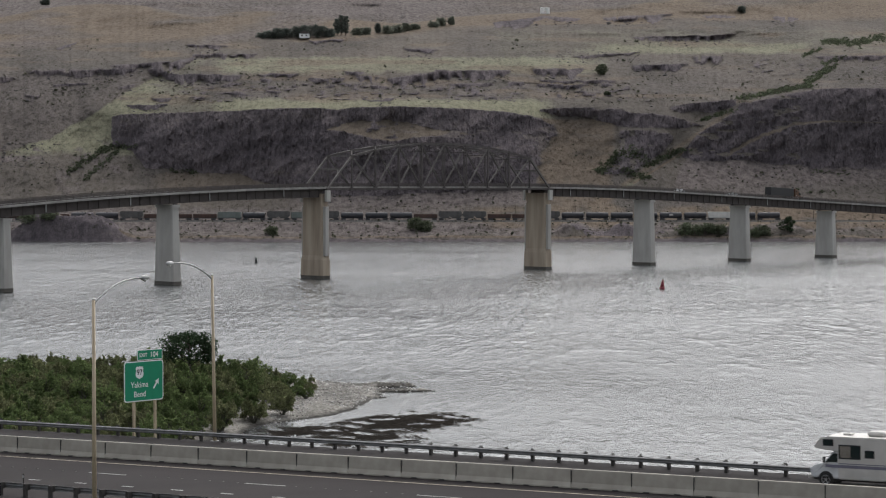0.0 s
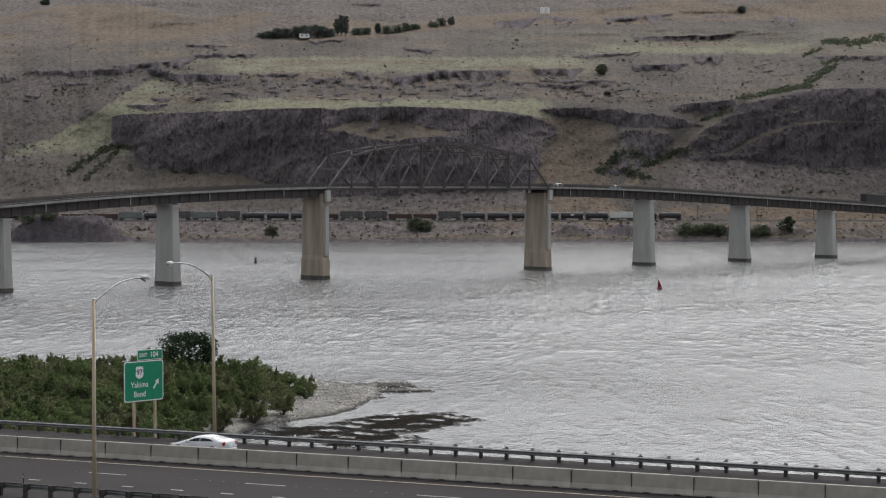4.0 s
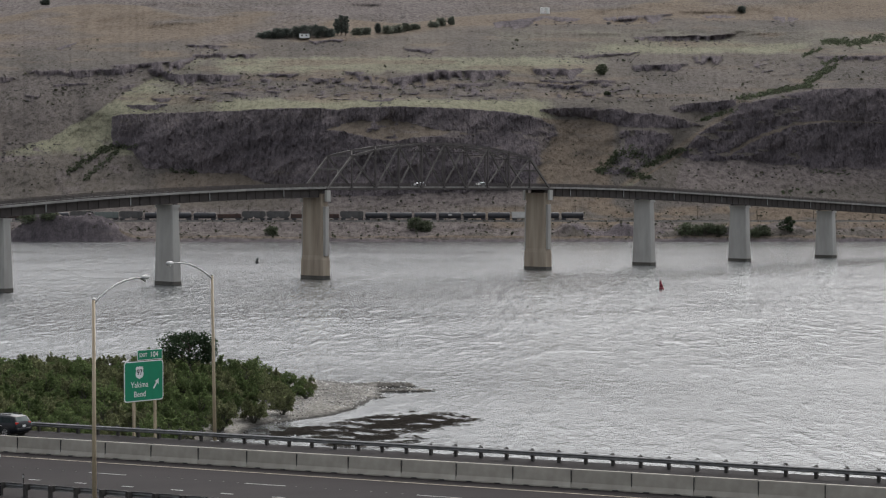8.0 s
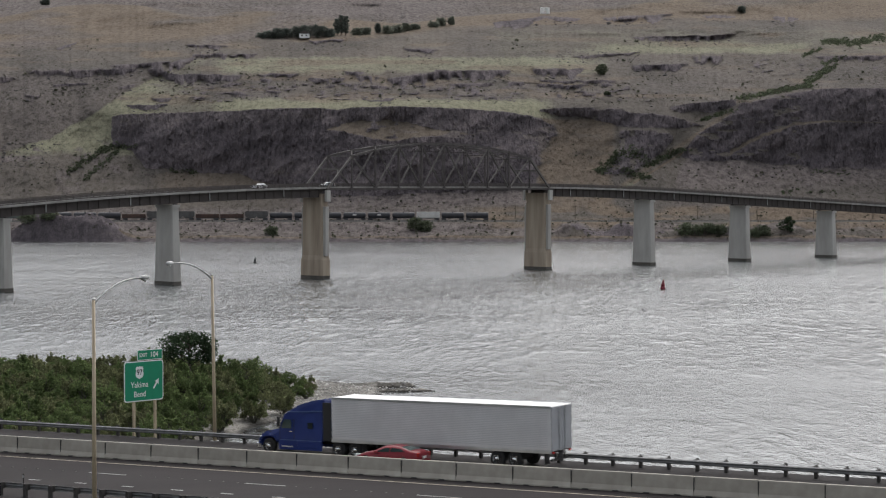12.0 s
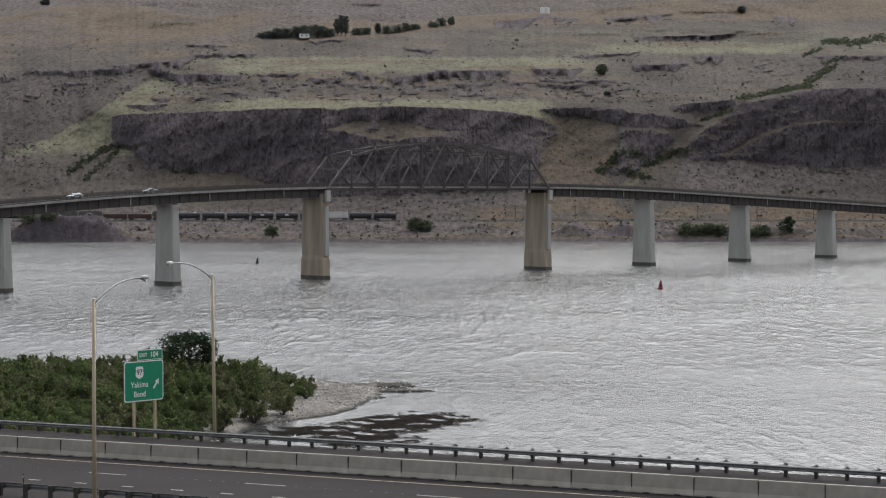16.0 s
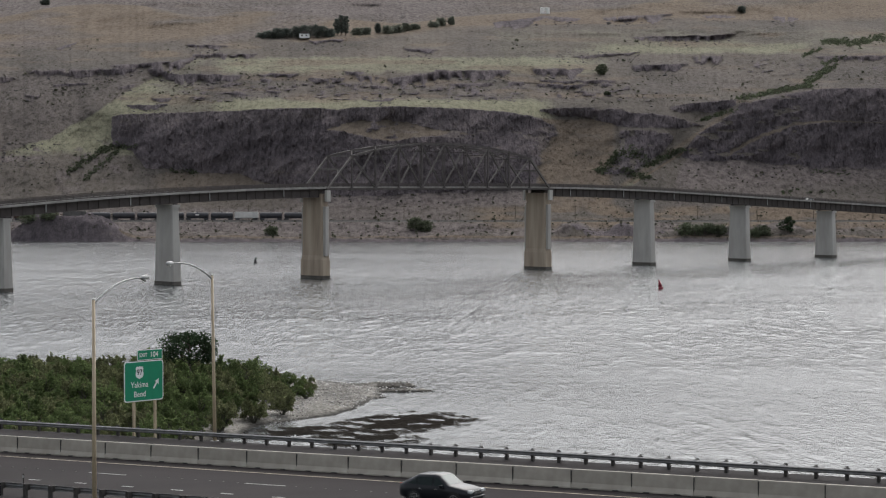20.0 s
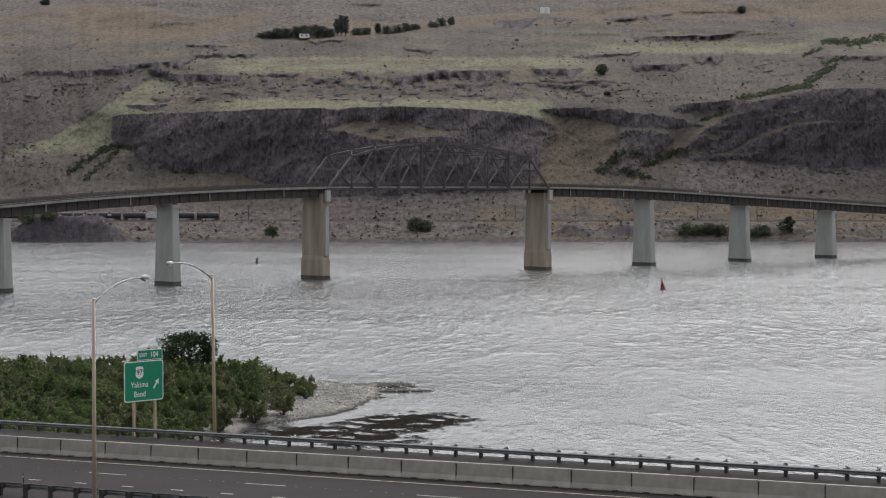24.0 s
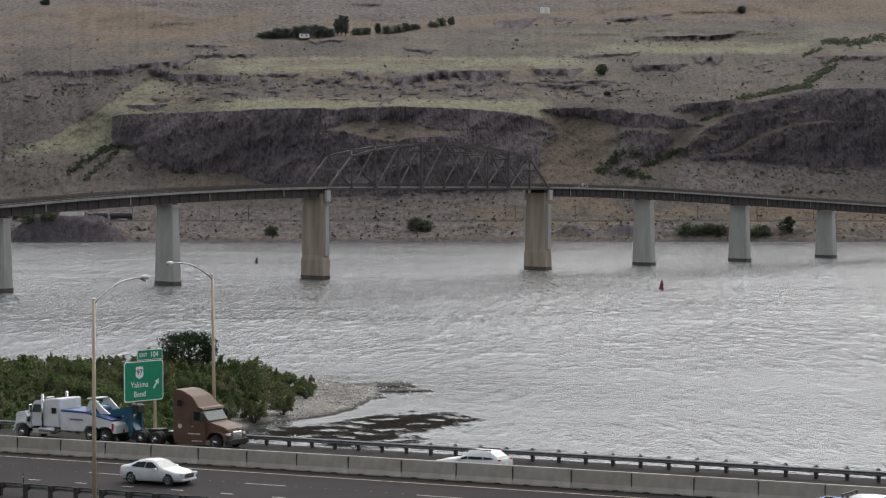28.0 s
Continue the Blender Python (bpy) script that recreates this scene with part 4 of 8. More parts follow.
def wbeam_mesh(side, bow=1.0):
    """One 3.81 m length of W-beam; side is the way its face looks."""
    bm = bmesh.new()
    rows = [[bm.verts.new((x, side * y * bow, z)) for z, y in WB] for x in (0.0, 3.83)]
    rows += [[bm.verts.new((x, side * (y * bow - 0.012), z)) for z, y in WB] for x in (0.0, 3.83)]
    for i in range(len(WB) - 1):
        bm.faces.new((rows[0][i], rows[1][i], rows[1][i + 1], rows[0][i + 1]))
        bm.faces.new((rows[2][i + 1], rows[3][i + 1], rows[3][i], rows[2][i]))
    for i in (0, len(WB) - 1):
        bm.faces.new((rows[0][i], rows[2][i], rows[3][i], rows[1][i]))
    return link_mesh("rail", bm, M["galvanised"])


def guardrail(k0, k1, s_at, t_at, side, label, top=0.70):
    """A W-beam rail on posts. side -1: its face looks to the camera."""
    g = thing("guardrail", Matrix(), label, "guardrail", "guardrails")
    rail = wbeam_mesh(side)
    post = link_mesh("post", boxed((-0.10, -0.10, -0.5), (0.10, 0.10, top + 0.04), 0.01), M["post_wood"])
    block = link_mesh("spacer_block", boxed((-0.08, -0.10, top - 0.34), (0.08, 0.10, top + 0.02), 0.01), M["post_wood"])
    cap = link_mesh("reflector", boxed((-0.09, -0.03, top + 0.06), (0.09, 0.03, top + 0.10)), M["post_wood"])
    for k in range(k0, k1):
        s = s_at + 1.905 * k
        t = t_at(s)
        piece("post", post, g, road_pose(s, t))
        piece("spacer_block", block, g, road_pose(s, t + side * 0.2))
        if side < 0:
            piece("reflector", cap, g, road_pose(s, t))
        if k % 2 == 0:
            turn = math.degrees(math.atan((t_at(s + 3.81) - t) / 3.81))
            piece("rail", rail, g, road_pose(s, t + side * 0.31, top - 0.16, turn=turn))
    return g


def river_line(s):
    return 9.75 - 0.022 * (s - 15)


guardrail(-34, 44, 15.27, river_line, -1, "galvanised W-beam guardrail on dark posts along the river")
guardrail(-10, 16, 9.0, lambda s: -15.6, 1, "galvanised W-beam guardrail seen from behind on dark posts", 0.74)


# ---- street lamps ----
def street_lamp(s, t, arm_dir, height=11.7, arm=4.3, lean=0.0, dz=0.0):
    p = on_road(s, t, dz)
    e = thing("street_lamp", pose(p.x, p.y, p.z, 0, lean, ROAD_TURN + (90 if arm_dir > 0 else -90)), "tan tapered steel street lamp with a curved arm", "street lamp", "street lamps")
    part("pole", tube(bmesh.new(), [(0, 0, -1.2), (0, 0, height)], [0.135, 0.085], 14), M["pole_paint"], e, smooth=True)
    part("base_plate", boxed((-0.22, -0.22, -0.02), (0.22, 0.22, 0.04), 0.01), M["galvanised"], e)
    part("pole_cap", lathe(bmesh.new(), [(0.10, height - 0.02), (0.10, height + 0.05), (0.02, height + 0.10)], 12), M["lamp_grey"], e)
    pts = []
    for i in range(11):
        a = i / 10
        pts.append((arm * a * 0.86, 0, height - 0.28 + 1.32 * math.sin(a * math.pi / 2) ** 0.85))
    pts.append((arm, 0, height + 1.05))
    part("arm", tube(bmesh.new(), pts, [0.055] * 8 + [0.045] * 4, 10), M["lamp_grey"], e, "galvanised curved arm", True)
    head = part("luminaire", lathe(bmesh.new(), [(0.03, 0), (0.12, 0.06), (0.15, 0.28), (0.14, 0.55), (0.06, 0.72)], 14), M["lamp_grey"], e, "grey cobra-head luminaire", True)
    head.matrix_basis = pose(arm - 0.12, 0, height + 1.05, 0, 88, 0)
    lens = part("lens", lathe(bmesh.new(), [(0.13, 0.0), (0.12, -0.07), (0.05, -0.12)], 14), M["lens"], e, "clear glass lens", True)
    lens.matrix_basis = pose(arm + 0.24, 0, height + 0.95)
    return e


# ---- exit sign ----
def plate(bm, x0, z0, x1, z1, y, r, th=0.012):
    """A rounded upright plate that looks to -y."""
    ring = []
    for cx, cz, a0 in ((x1 - r, z1 - r, 0), (x0 + r, z1 - r, 90), (x0 + r, z0 + r, 180), (x1 - r, z0 + r, 270)):
        for i in range(5):
            a = radians(a0 + i * 22.5)
            ring.append((cx + r * math.cos(a), cz + r * math.sin(a)))
    f = [bm.verts.new((x, y, z)) for x, z in ring]
    k = [bm.verts.new((x, y + th, z)) for x, z in ring]
    bm.faces.new(f)
    bm.faces.new(k[::-1])
    n = len(ring)
    for i in range(n):
        j = (i + 1) % n
        bm.faces.new((f[j], f[i], k[i], k[j]))
    return bm


def lettering(name, text, x, z, size, y, material, parent, squeeze=1.0, space=1.0):
    cu = bpy.data.curves.new(name, "FONT")
    cu.body, cu.size, cu.extrude, cu.offset = text, size, 0.003, size * 0.014
    cu.align_x = "CENTER"
    cu.space_character = space
    cu.materials.append(material)
    ob = new(name, cu)
    ob.parent = parent
    ob.matrix_basis = Matrix.Translation((x, y, z)) @ pose(0, 0, 0, 90) @ Matrix.Diagonal((squeeze, 1, 1, 1))
    return ob


def exit_sign(m):
    e = thing("exit_sign", m, "green exit sign board with white lettering on two posts", "road sign")
    W, H0, H1 = 3.7, 2.66, 5.56
    for x in (-0.85, 1.15):
        part("post", boxed((x - 0.09, 0.04, -1.6), (x + 0.09, 0.2, H1 - 0.1), 0.01), M["pole_paint"], e)
    board = part("board", plate(bmesh.new(), -W / 2, H0, W / 2, H1, 0.0, 0.22, 0.03), M["sign_white"], e, "white-edged board")
    part("green_face", plate(bmesh.new(), -W / 2 + 0.07, H0 + 0.07, W / 2 - 0.07, H1 - 0.07, -0.006, 0.18, 0.004), M["sign_green"], board)
    tab = part("exit_tab", plate(bmesh.new(), -0.62, H1 + 0.05, W / 2 - 0.08, H1 + 0.80, 0.0, 0.06, 0.03), M["sign_white"], e, "small exit number tab")
    part("green_face", plate(bmesh.new(), -0.575, H1 + 0.095, W / 2 - 0.125, H1 + 0.755, -0.006, 0.05, 0.004), M["sign_green"], tab)
    lettering("tab_word", "EXIT", -0.06, H1 + 0.30, 0.36, -0.010, M["sign_white"], tab)
    lettering("tab_number", "104", 0.97, H1 + 0.25, 0.54, -0.010, M["sign_white"], tab)
    for z in (H1 + 0.02,):
        part("tab_bracket", boxed((-0.5, 0.03, z - 0.25), (-0.42, 0.07, z + 0.6)), M["galvanised"], e)
        part("tab_bracket", boxed((1.4, 0.03, z - 0.25), (1.48, 0.07, z + 0.6)), M["galvanised"], e)
    # route shield
    prof = [(0, -0.50), (0.14, -0.44), (0.31, -0.36), (0.38, -0.2), (0.36, -0.02), (0.31, 0.10), (0.38, 0.26), (0.27, 0.42), (0.14, 0.38), (0, 0.43)]
    prof = prof + [(-x, z) for x, z in prof[-2:0:-1]]
    bm = bmesh.new()
    extrude_y(bm, [(x * 0.98 - 0.42, z * 0.98 + H1 - 0.78) for x, z in prof], -0.014, -0.008)
    sh = part("route_shield", bm, M["sign_white"], board)
    lettering("route_number", "97", -0.42, H1 - 0.98, 0.56, -0.018, M["black"], sh, 0.92)
    lettering("place_name", "Yakima", -0.42, H0 + 1.02, 0.58, -0.010, M["sign_white"], board, 0.88, 1.1)
    lettering("place_name", "Bend", -0.40, H0 + 0.34, 0.58, -0.010, M["sign_white"], board, 0.88, 1.1)
    bm = bmesh.new()
    beam(bm, (0.90, -0.009, H0 + 0.86), (1.25, -0.009, H0 + 1.33), 0.13, 0.006, (0, -1, 0))
    v = [bm.verts.new((x, -0.012, z)) for x, z in ((1.42, H0 + 1.58), (1.02, H0 + 1.36), (1.16, H0 + 1.33), (1.30, H0 + 1.22), (1.38, H0 + 1.12))]
    bm.faces.new(v)
    part("arrow", bm, M["sign_white"], board)
    return e


# ---- the bridge: x along it to the far shore, y across it, origin at the truss's far pier ----
BR = pose(28.9, 654.0, 0, 0, 0, 45.64)
SPAN, MAIN = 51.2, 91.4
MID = -MAIN / 2


def deck_z(x):
    a = (x - MID) / SPAN
    if a < 0:
        d = 0.78 * max(0.0, -a - 0.5) ** 2
        return 25.0 - (d if -a < 3.0 else 4.875 + 3.9 * (-a - 3.0))
    d = 0.62 * max(0.0, a - 0.5) ** 2 if a < 2.2 else 1.79 + 2.2 * (a - 2.2)
    return max(25.0 - d, 12.0)


bridge = thing("bridge", BR, "long steel girder and truss road bridge on concrete piers", "bridge")
HALF = 4.6


def sweep(bm, x0, x1, prof, steps):
    """Draw an outline in y, z along the deck's curve."""
    rows = []
    for i in range(steps + 1):
        x = x0 + (x1 - x0) * i / steps
        rows.append([bm.verts.new((x, y, deck_z(x) + z)) for y, z in prof])
    n = len(prof)
    for a, b in zip(rows, rows[1:]):
        for k in range(n):
            bm.faces.new((a[k], a[(k + 1) % n], b[(k + 1) % n], b[k]))
    bm.faces.new(rows[0][::-1])
    bm.faces.new(rows[-1])
    return bm


spans = [(-MAIN, 0.0)] + [(SPAN * i, SPAN * (i + 1)) for i in range(7)] + [(-MAIN - SPAN * (i + 1), -MAIN - SPAN * i) for i in range(5)]
rail_post = link_mesh("rail_post", boxed((-0.09, -0.09, 0.1), (0.09, 0.09, 1.12)), M["steel_dark"])
drain = link_mesh("drain_pipe", boxed((-0.13, -0.12, -2.3), (0.13, 0.0, -0.3)), M["lamp_grey"])
stiff = link_mesh("stiffener", boxed((-0.05, -0.28, -2.55), (0.05, -0.031, -0.29)), M["steel_dark"])
for x0, x1 in spans:
    main = x1 == 0.0
    steps = 12
    slab = part("deck_slab", sweep(bmesh.new(), x0, x1, [(-HALF, -0.28), (HALF, -0.28), (HALF, 0.0), (-HALF, 0.0)], steps), M["deck_edge"], bridge, "pale concrete deck")
    part("roadway", sweep(bmesh.new(), x0, x1, [(-HALF + 0.7, 0.003), (HALF - 0.7, 0.003), (HALF - 0.7, 0.05), (-HALF + 0.7, 0.05)], steps), M["asphalt"], slab)
    for y in (-HALF + 0.2, HALF - 0.2):
        part("kerb", sweep(bmesh.new(), x0, x1, [(y - 0.22, 0.0), (y + 0.22, 0.0), (y + 0.22, 0.24), (y - 0.22, 0.24)], steps), M["deck_edge"], slab)
        rail = part("railing", sweep(bmesh.new(), x0, x1, [(y - 0.07, 1.02), (y + 0.07, 1.02), (y + 0.07, 1.2), (y - 0.07, 1.2)], steps), M["steel_dark"], bridge, "dark steel railing")
        part("middle_rail", sweep(bmesh.new(), x0, x1, [(y - 0.05, 0.66), (y + 0.05, 0.66), (y + 0.05, 0.90), (y - 0.05, 0.90)], steps), M["steel_dark"], rail)
        part("lower_rail", sweep(bmesh.new(), x0, x1, [(y - 0.05, 0.32), (y + 0.05, 0.32), (y + 0.05, 0.54), (y - 0.05, 0.54)], steps), M["steel_dark"], rail)
        n = int((x1 - x0) / 1.9)
        if -230 < x0 < 210:
            for i in range(n):
                x = x0 + (i + 0.5) * (x1 - x0) / n
                piece("rail_post", rail_post, rail, pose(x, y, deck_z(x)))
    if not main:
        for y in (-2.9, 2.9):
            bm = bmesh.new()
            top, bot = -0.29, -2.55
            sweep(bm, x0, x1, [(y - 0.03, bot), (y + 0.03, bot), (y + 0.03, top), (y - 0.03, top)], steps)
            sweep(bm, x0, x1, [(y - 0.28, bot - 0.05), (y + 0.28, bot - 0.05), (y + 0.28, bot + 0.01), (y - 0.28, bot + 0.01)], steps)
            gd = part("girder", bm, M["steel_dark"], bridge, "dark brown plate girder")
            if y < 0:
                for i in range(16):
                    x = x0 + (i + 0.5) * (x1 - x0) / 16
                    piece("stiffener", stiff, gd, pose(x, y, deck_z(x)))
                for fx in (0.22, 0.72):
                    x = x0 + fx * (x1 - x0)
                    piece("drain_pipe", drain, gd, pose(x, y - 0.31, deck_z(x)))
        bm = bmesh.new()
        for i in range(9):
            x = x0 + 3 + i * (x1 - x0 - 6) / 8
            for a in (-1, 1):
                beam(bm, (x, -2.85, deck_z(x) - 1.2 - a * 0.9), (x, 2.85, deck_z(x) - 1.2 + a * 0.9), 0.15, 0.15)
        part("cross_bracing", bm, M["steel_dark"], bridge)


# truss
PANEL = MAIN / 10
TOPS = [0, 8.7, 10.4, 11.6, 12.35, 12.6, 12.35, 11.6, 10.4, 8.7, 0]


def node(i, y, up):
    x = -MAIN + PANEL * i
    return Vector((x, y, deck_z(x) + (TOPS[i] if up else -0.35)))


def member(name, p, q, w, h, parent, laced=False):
    bm = bmesh.new()
    if laced:
        d = (q - p).normalized()
        side = d.cross(Vector((0, 1, 0))).normalized()
        for a in (-1, 1):
            beam(bm, p + side * a * h * 0.4, q + side * a * h * 0.4, w, h * 0.24, side)
        n = max(3, int((q - p).length / 0.9))
        for i in range(n):
            a = p.lerp(q, i / n) + side * h * 0.4 * (1 if i % 2 else -1)
            b = p.lerp(q, (i + 1) / n) + side * h * 0.4 * (-1 if i % 2 else 1)
            beam(bm, a, b, w * 0.8, 0.09, side)
    else:
        beam(bm, p, q, w, h)
    return part(name, bm, M["steel_lit" if name in ("diagonal", "end_post", "top_strut") else "steel_truss"], parent)


for y in (-HALF - 0.25, HALF + 0.25):
    chord = None
    for i in range(10):
        member("bottom_chord", node(i, y, False), node(i + 1, y, False), 0.42, 0.55, bridge)
        if 0 < i < 9:
            member("top_chord", node(i, y, True), node(i + 1, y, True), 0.45, 0.50, bridge)
        if i in (0, 9):
            member("end_post", node(i, y, i == 9), node(i + 1, y, i == 0), 0.48, 0.50, bridge)
        else:
            up = i % 2 == 1
            member("diagonal", node(i, y, up), node(i + 1, y, not up), 0.34, 0.40, bridge, True)
        if i > 0:
            member("vertical", node(i, y, False), node(i, y, True), 0.30, 0.36, bridge)
    gus = bmesh.new()
    for i in range(1, 10):
        for up in (False, True):
            p = node(i, y, up)
            box(gus, (p.x - 0.5, y - 0.26, p.z - 0.45), (p.x + 0.5, y + 0.26, p.z + 0.35))
    part("gusset_plate", gus, M["steel_truss"], bridge)
W0, W1 = -HALF - 0.25, HALF + 0.25
for i in range(11):
    member("floor_beam", node(i, W0, False), node(i, W1, False), 0.35, 0.8, bridge)
    if 0 < i < 10:
        member("top_strut", node(i, W0, True), node(i, W1, True), 0.25, 0.3, bridge)
        if i not in (1, 9):
            lowp = Vector((0, 0, -2.2))
            member("sway_strut", node(i, W0, True) + lowp, node(i, W1, True) + lowp, 0.16, 0.2, bridge)
            for a, b in ((W0, W1), (W1, W0)):
                member("sway_brace", node(i, a, True), node(i, b, True) + lowp, 0.12, 0.12, bridge)
    if 1 <= i < 9:
        member("top_lateral", node(i, W0, True), node(i + 1, W1, True), 0.16, 0.16, bridge)
        member("top_lateral", node(i, W1, True), node(i + 1, W0, True), 0.16, 0.16, bridge)
for i, j in ((0, 1), (10, 9)):
    a, b = 0.60, 0.52
    p0, p1 = node(i, W0, False).lerp(node(j, W0, True), a), node(i, W1, False).lerp(node(j, W1, True), a)
    bm = bmesh.new()
    beam(bm, p0, p1, 0.3, 0.45)
    for y0, y1, pa in ((W0, W0 + 1.6, p0), (W1, W1 - 1.6, p1)):
        q = node(i, y0, False).lerp(node(j, y0, True), 0.40)
        r = pa.copy()
        r.y = y1
        beam(bm, q, r, 0.25, 0.25)
    part("portal_frame", bm, M["steel_lit"], bridge)


# piers
def frustum(bm, x, z0, z1, a0, b0, a1, b1, nose=0.0):
    """A tapered block, a across the bridge and b along it."""
    rows = []
    for z, a, b in ((z0, a0, b0), (z1, a1, b1)):
        c = nose * b
        rows.append([bm.verts.new((x + px, py, z)) for px, py in ((-b / 2 + c, -a / 2), (b / 2 - c, -a / 2), (b / 2, -a / 2 + c), (b / 2, a / 2 - c), (b / 2 - c, a / 2), (-b / 2 + c, a / 2), (-b / 2, a / 2 - c), (-b / 2, -a / 2 + c))])
    for k in range(8):
        bm.faces.new((rows[0][k], rows[0][(k + 1) % 8], rows[1][(k + 1) % 8], rows[1][k]))
    bm.faces.new(rows[0][::-1])
    bm.faces.new(rows[1])
    return bm


for x in [SPAN * i for i in range(0, 7)] + [-MAIN - SPAN * i for i in range(0, 5)]:
    main = x in (0.0, -MAIN)
    top = deck_z(x) - (2.65 if not main else 1.6)
    body = "concrete_brown" if main else "concrete_pier"
    pier = part("pier", frustum(bmesh.new(), x, 0.9, top - (1.0 if not main else 0), 7.7 if not main else 8.0, 2.9 if not main else 2.9, 6.5 if not main else 7.6, 2.3 if not main else 2.5, 0.1), M[body], bridge, "tapered concrete river pier")
    part("wet_foot", frustum(bmesh.new(), x, -3.0, 0.9, 8.0 if not main else 9.0, 3.2 if not main else 3.6, 7.9 if not main else 8.95, 3.1 if not main else 3.55, 0.1), M["wet_concrete"], pier, "dark waterline band")
    if main:
        part("plinth", frustum(bmesh.new(), x, 0.9, 5.2, 8.9, 3.5, 8.8, 3.4, 0.12), M[body], pier)
        part("plinth_cap", frustum(bmesh.new(), x, 5.2, 6.4, 8.8, 3.4, 8.0, 2.9, 0.12), M[body], pier)
        for k in (-1, 1):
            part("pilaster", boxed((x - 0.7, k * 4.3 - 0.55, 6.2), (x + 0.7, k * 4.3 + 0.55, top - 3.5), 0.1), M["concrete_pier"], pier, "pale end pilaster")
            part("bearing_block", boxed((x - 0.75, k * 5.0 - 0.5, top - 2.2), (x + 0.75, k * 5.0 + 0.5, top + 0.9), 0.1), M["concrete_pier"], pier, "pale concrete bearing block")
    else:
        part("cap", frustum(bmesh.new(), x, top - 1.0, top - 0.25, 7.2, 2.7, 7.2, 2.7, 0.05), M["concrete_pier"], pier)
        for y in (-2.9, 2.9):
            part("bearing", boxed((x - 0.4, y - 0.4, top - 0.25), (x + 0.4, y + 0.4, top + 0.06)), M["steel_dark"], pier)


street_lamp(21.1, -17.0, 1, 11.6, 4.2)
street_lamp(8.5, 10.35, -1, 11.55, 4.4, 1.3)
sp = on_road(0.68, 12.2, -0.3)
exit_sign(pose(sp.x, sp.y, sp.z, 0, 0, 49))
dp = on_road(14.2, -15.2)
mark = thing("delineator_post", pose(dp.x, dp.y, dp.z, 0, 0, ROAD_TURN), "thin grey delineator post beside the guardrail", "delineator")
part("stake", boxed((-0.04, -0.015, -0.3), (0.04, 0.015, 1.3)), M["post_wood"], mark)
part("reflector", boxed((-0.045, -0.022, 1.05), (0.045, -0.012, 1.2)), M["lamp_grey"], mark)


# ---- vehicles: x forward, y to the left, origin on the ground ----
def paint(name, c, rough=0.34, coat=0.12):
    m = mat(name, c, tuple(v * 0.85 for v in c), rough, 0.0, 1.2, 4.0, spec=0.2)
    m.node_tree.nodes["Principled BSDF"].inputs["Coat Weight"].default_value = coat
    return m


P = {
    "white": paint("white_car_paint", (0.64, 0.65, 0.66)),
    "silver": paint("pale_grey_paint", (0.34, 0.325, 0.285)),
    "grey": paint("silver_car_paint", (0.42, 0.45, 0.46)),
    "black": paint("black_car_paint", (0.013, 0.015, 0.019)),
    "green_black": paint("dark_green_paint", (0.012, 0.018, 0.019)),
    "red": paint("red_car_paint", (0.21, 0.018, 0.028)),
    "blue": paint("deep_blue_paint", (0.020, 0.038, 0.165)),
    "tow_blue": paint("tow_blue_paint", (0.07, 0.11, 0.25), 0.5, 0.0),
    "teal": paint("teal_boom_paint", (0.015, 0.085, 0.14), 0.45, 0.2),
    "brown": paint("bronze_truck_paint", (0.112, 0.064, 0.042), 0.55, 0.0),
    "barrel": paint("blue_tank_plastic", (0.03, 0.09, 0.24), 0.5, 0.0),
    "cream": paint("camper_white", (0.52, 0.50, 0.47), 0.45, 0.1),
    "stripe": paint("camper_stripe_grey", (0.17, 0.165, 0.21), 0.5, 0.0),
    "tail": paint("red_lamp_lens", (0.42, 0.02, 0.015), 0.2),
    "head": paint("headlamp_lens", (0.66, 0.68, 0.68), 0.12),
    "under": mat("underbody_dirt", (0.02, 0.019, 0.018), (0.035, 0.033, 0.03), 0.9),
    # ribs greyer than the box, so the shade along the grooves is painted in
    "trailer_rib_shade": mat("shaded_rib_grey", (0.52, 0.515, 0.52), (0.46, 0.455, 0.46), 0.5),
    "trailer": mat("trailer_white", (0.66, 0.65, 0.65), (0.57, 0.56, 0.56), 0.5, 0.0, 0.6),
    "trailer_door": mat("trailer_rear_grey", (0.34, 0.35, 0.37), (0.28, 0.285, 0.30), 0.5, 0.2, 0.8),
    "alu": mat("polished_aluminium", (0.6, 0.61, 0.62), (0.48, 0.49, 0.5), 0.28, 0.85, 1.0),
    "curtain": mat("window_curtain", (0.22, 0.20, 0.17), (0.16, 0.14, 0.12), 0.9),
}
ROLLING = []


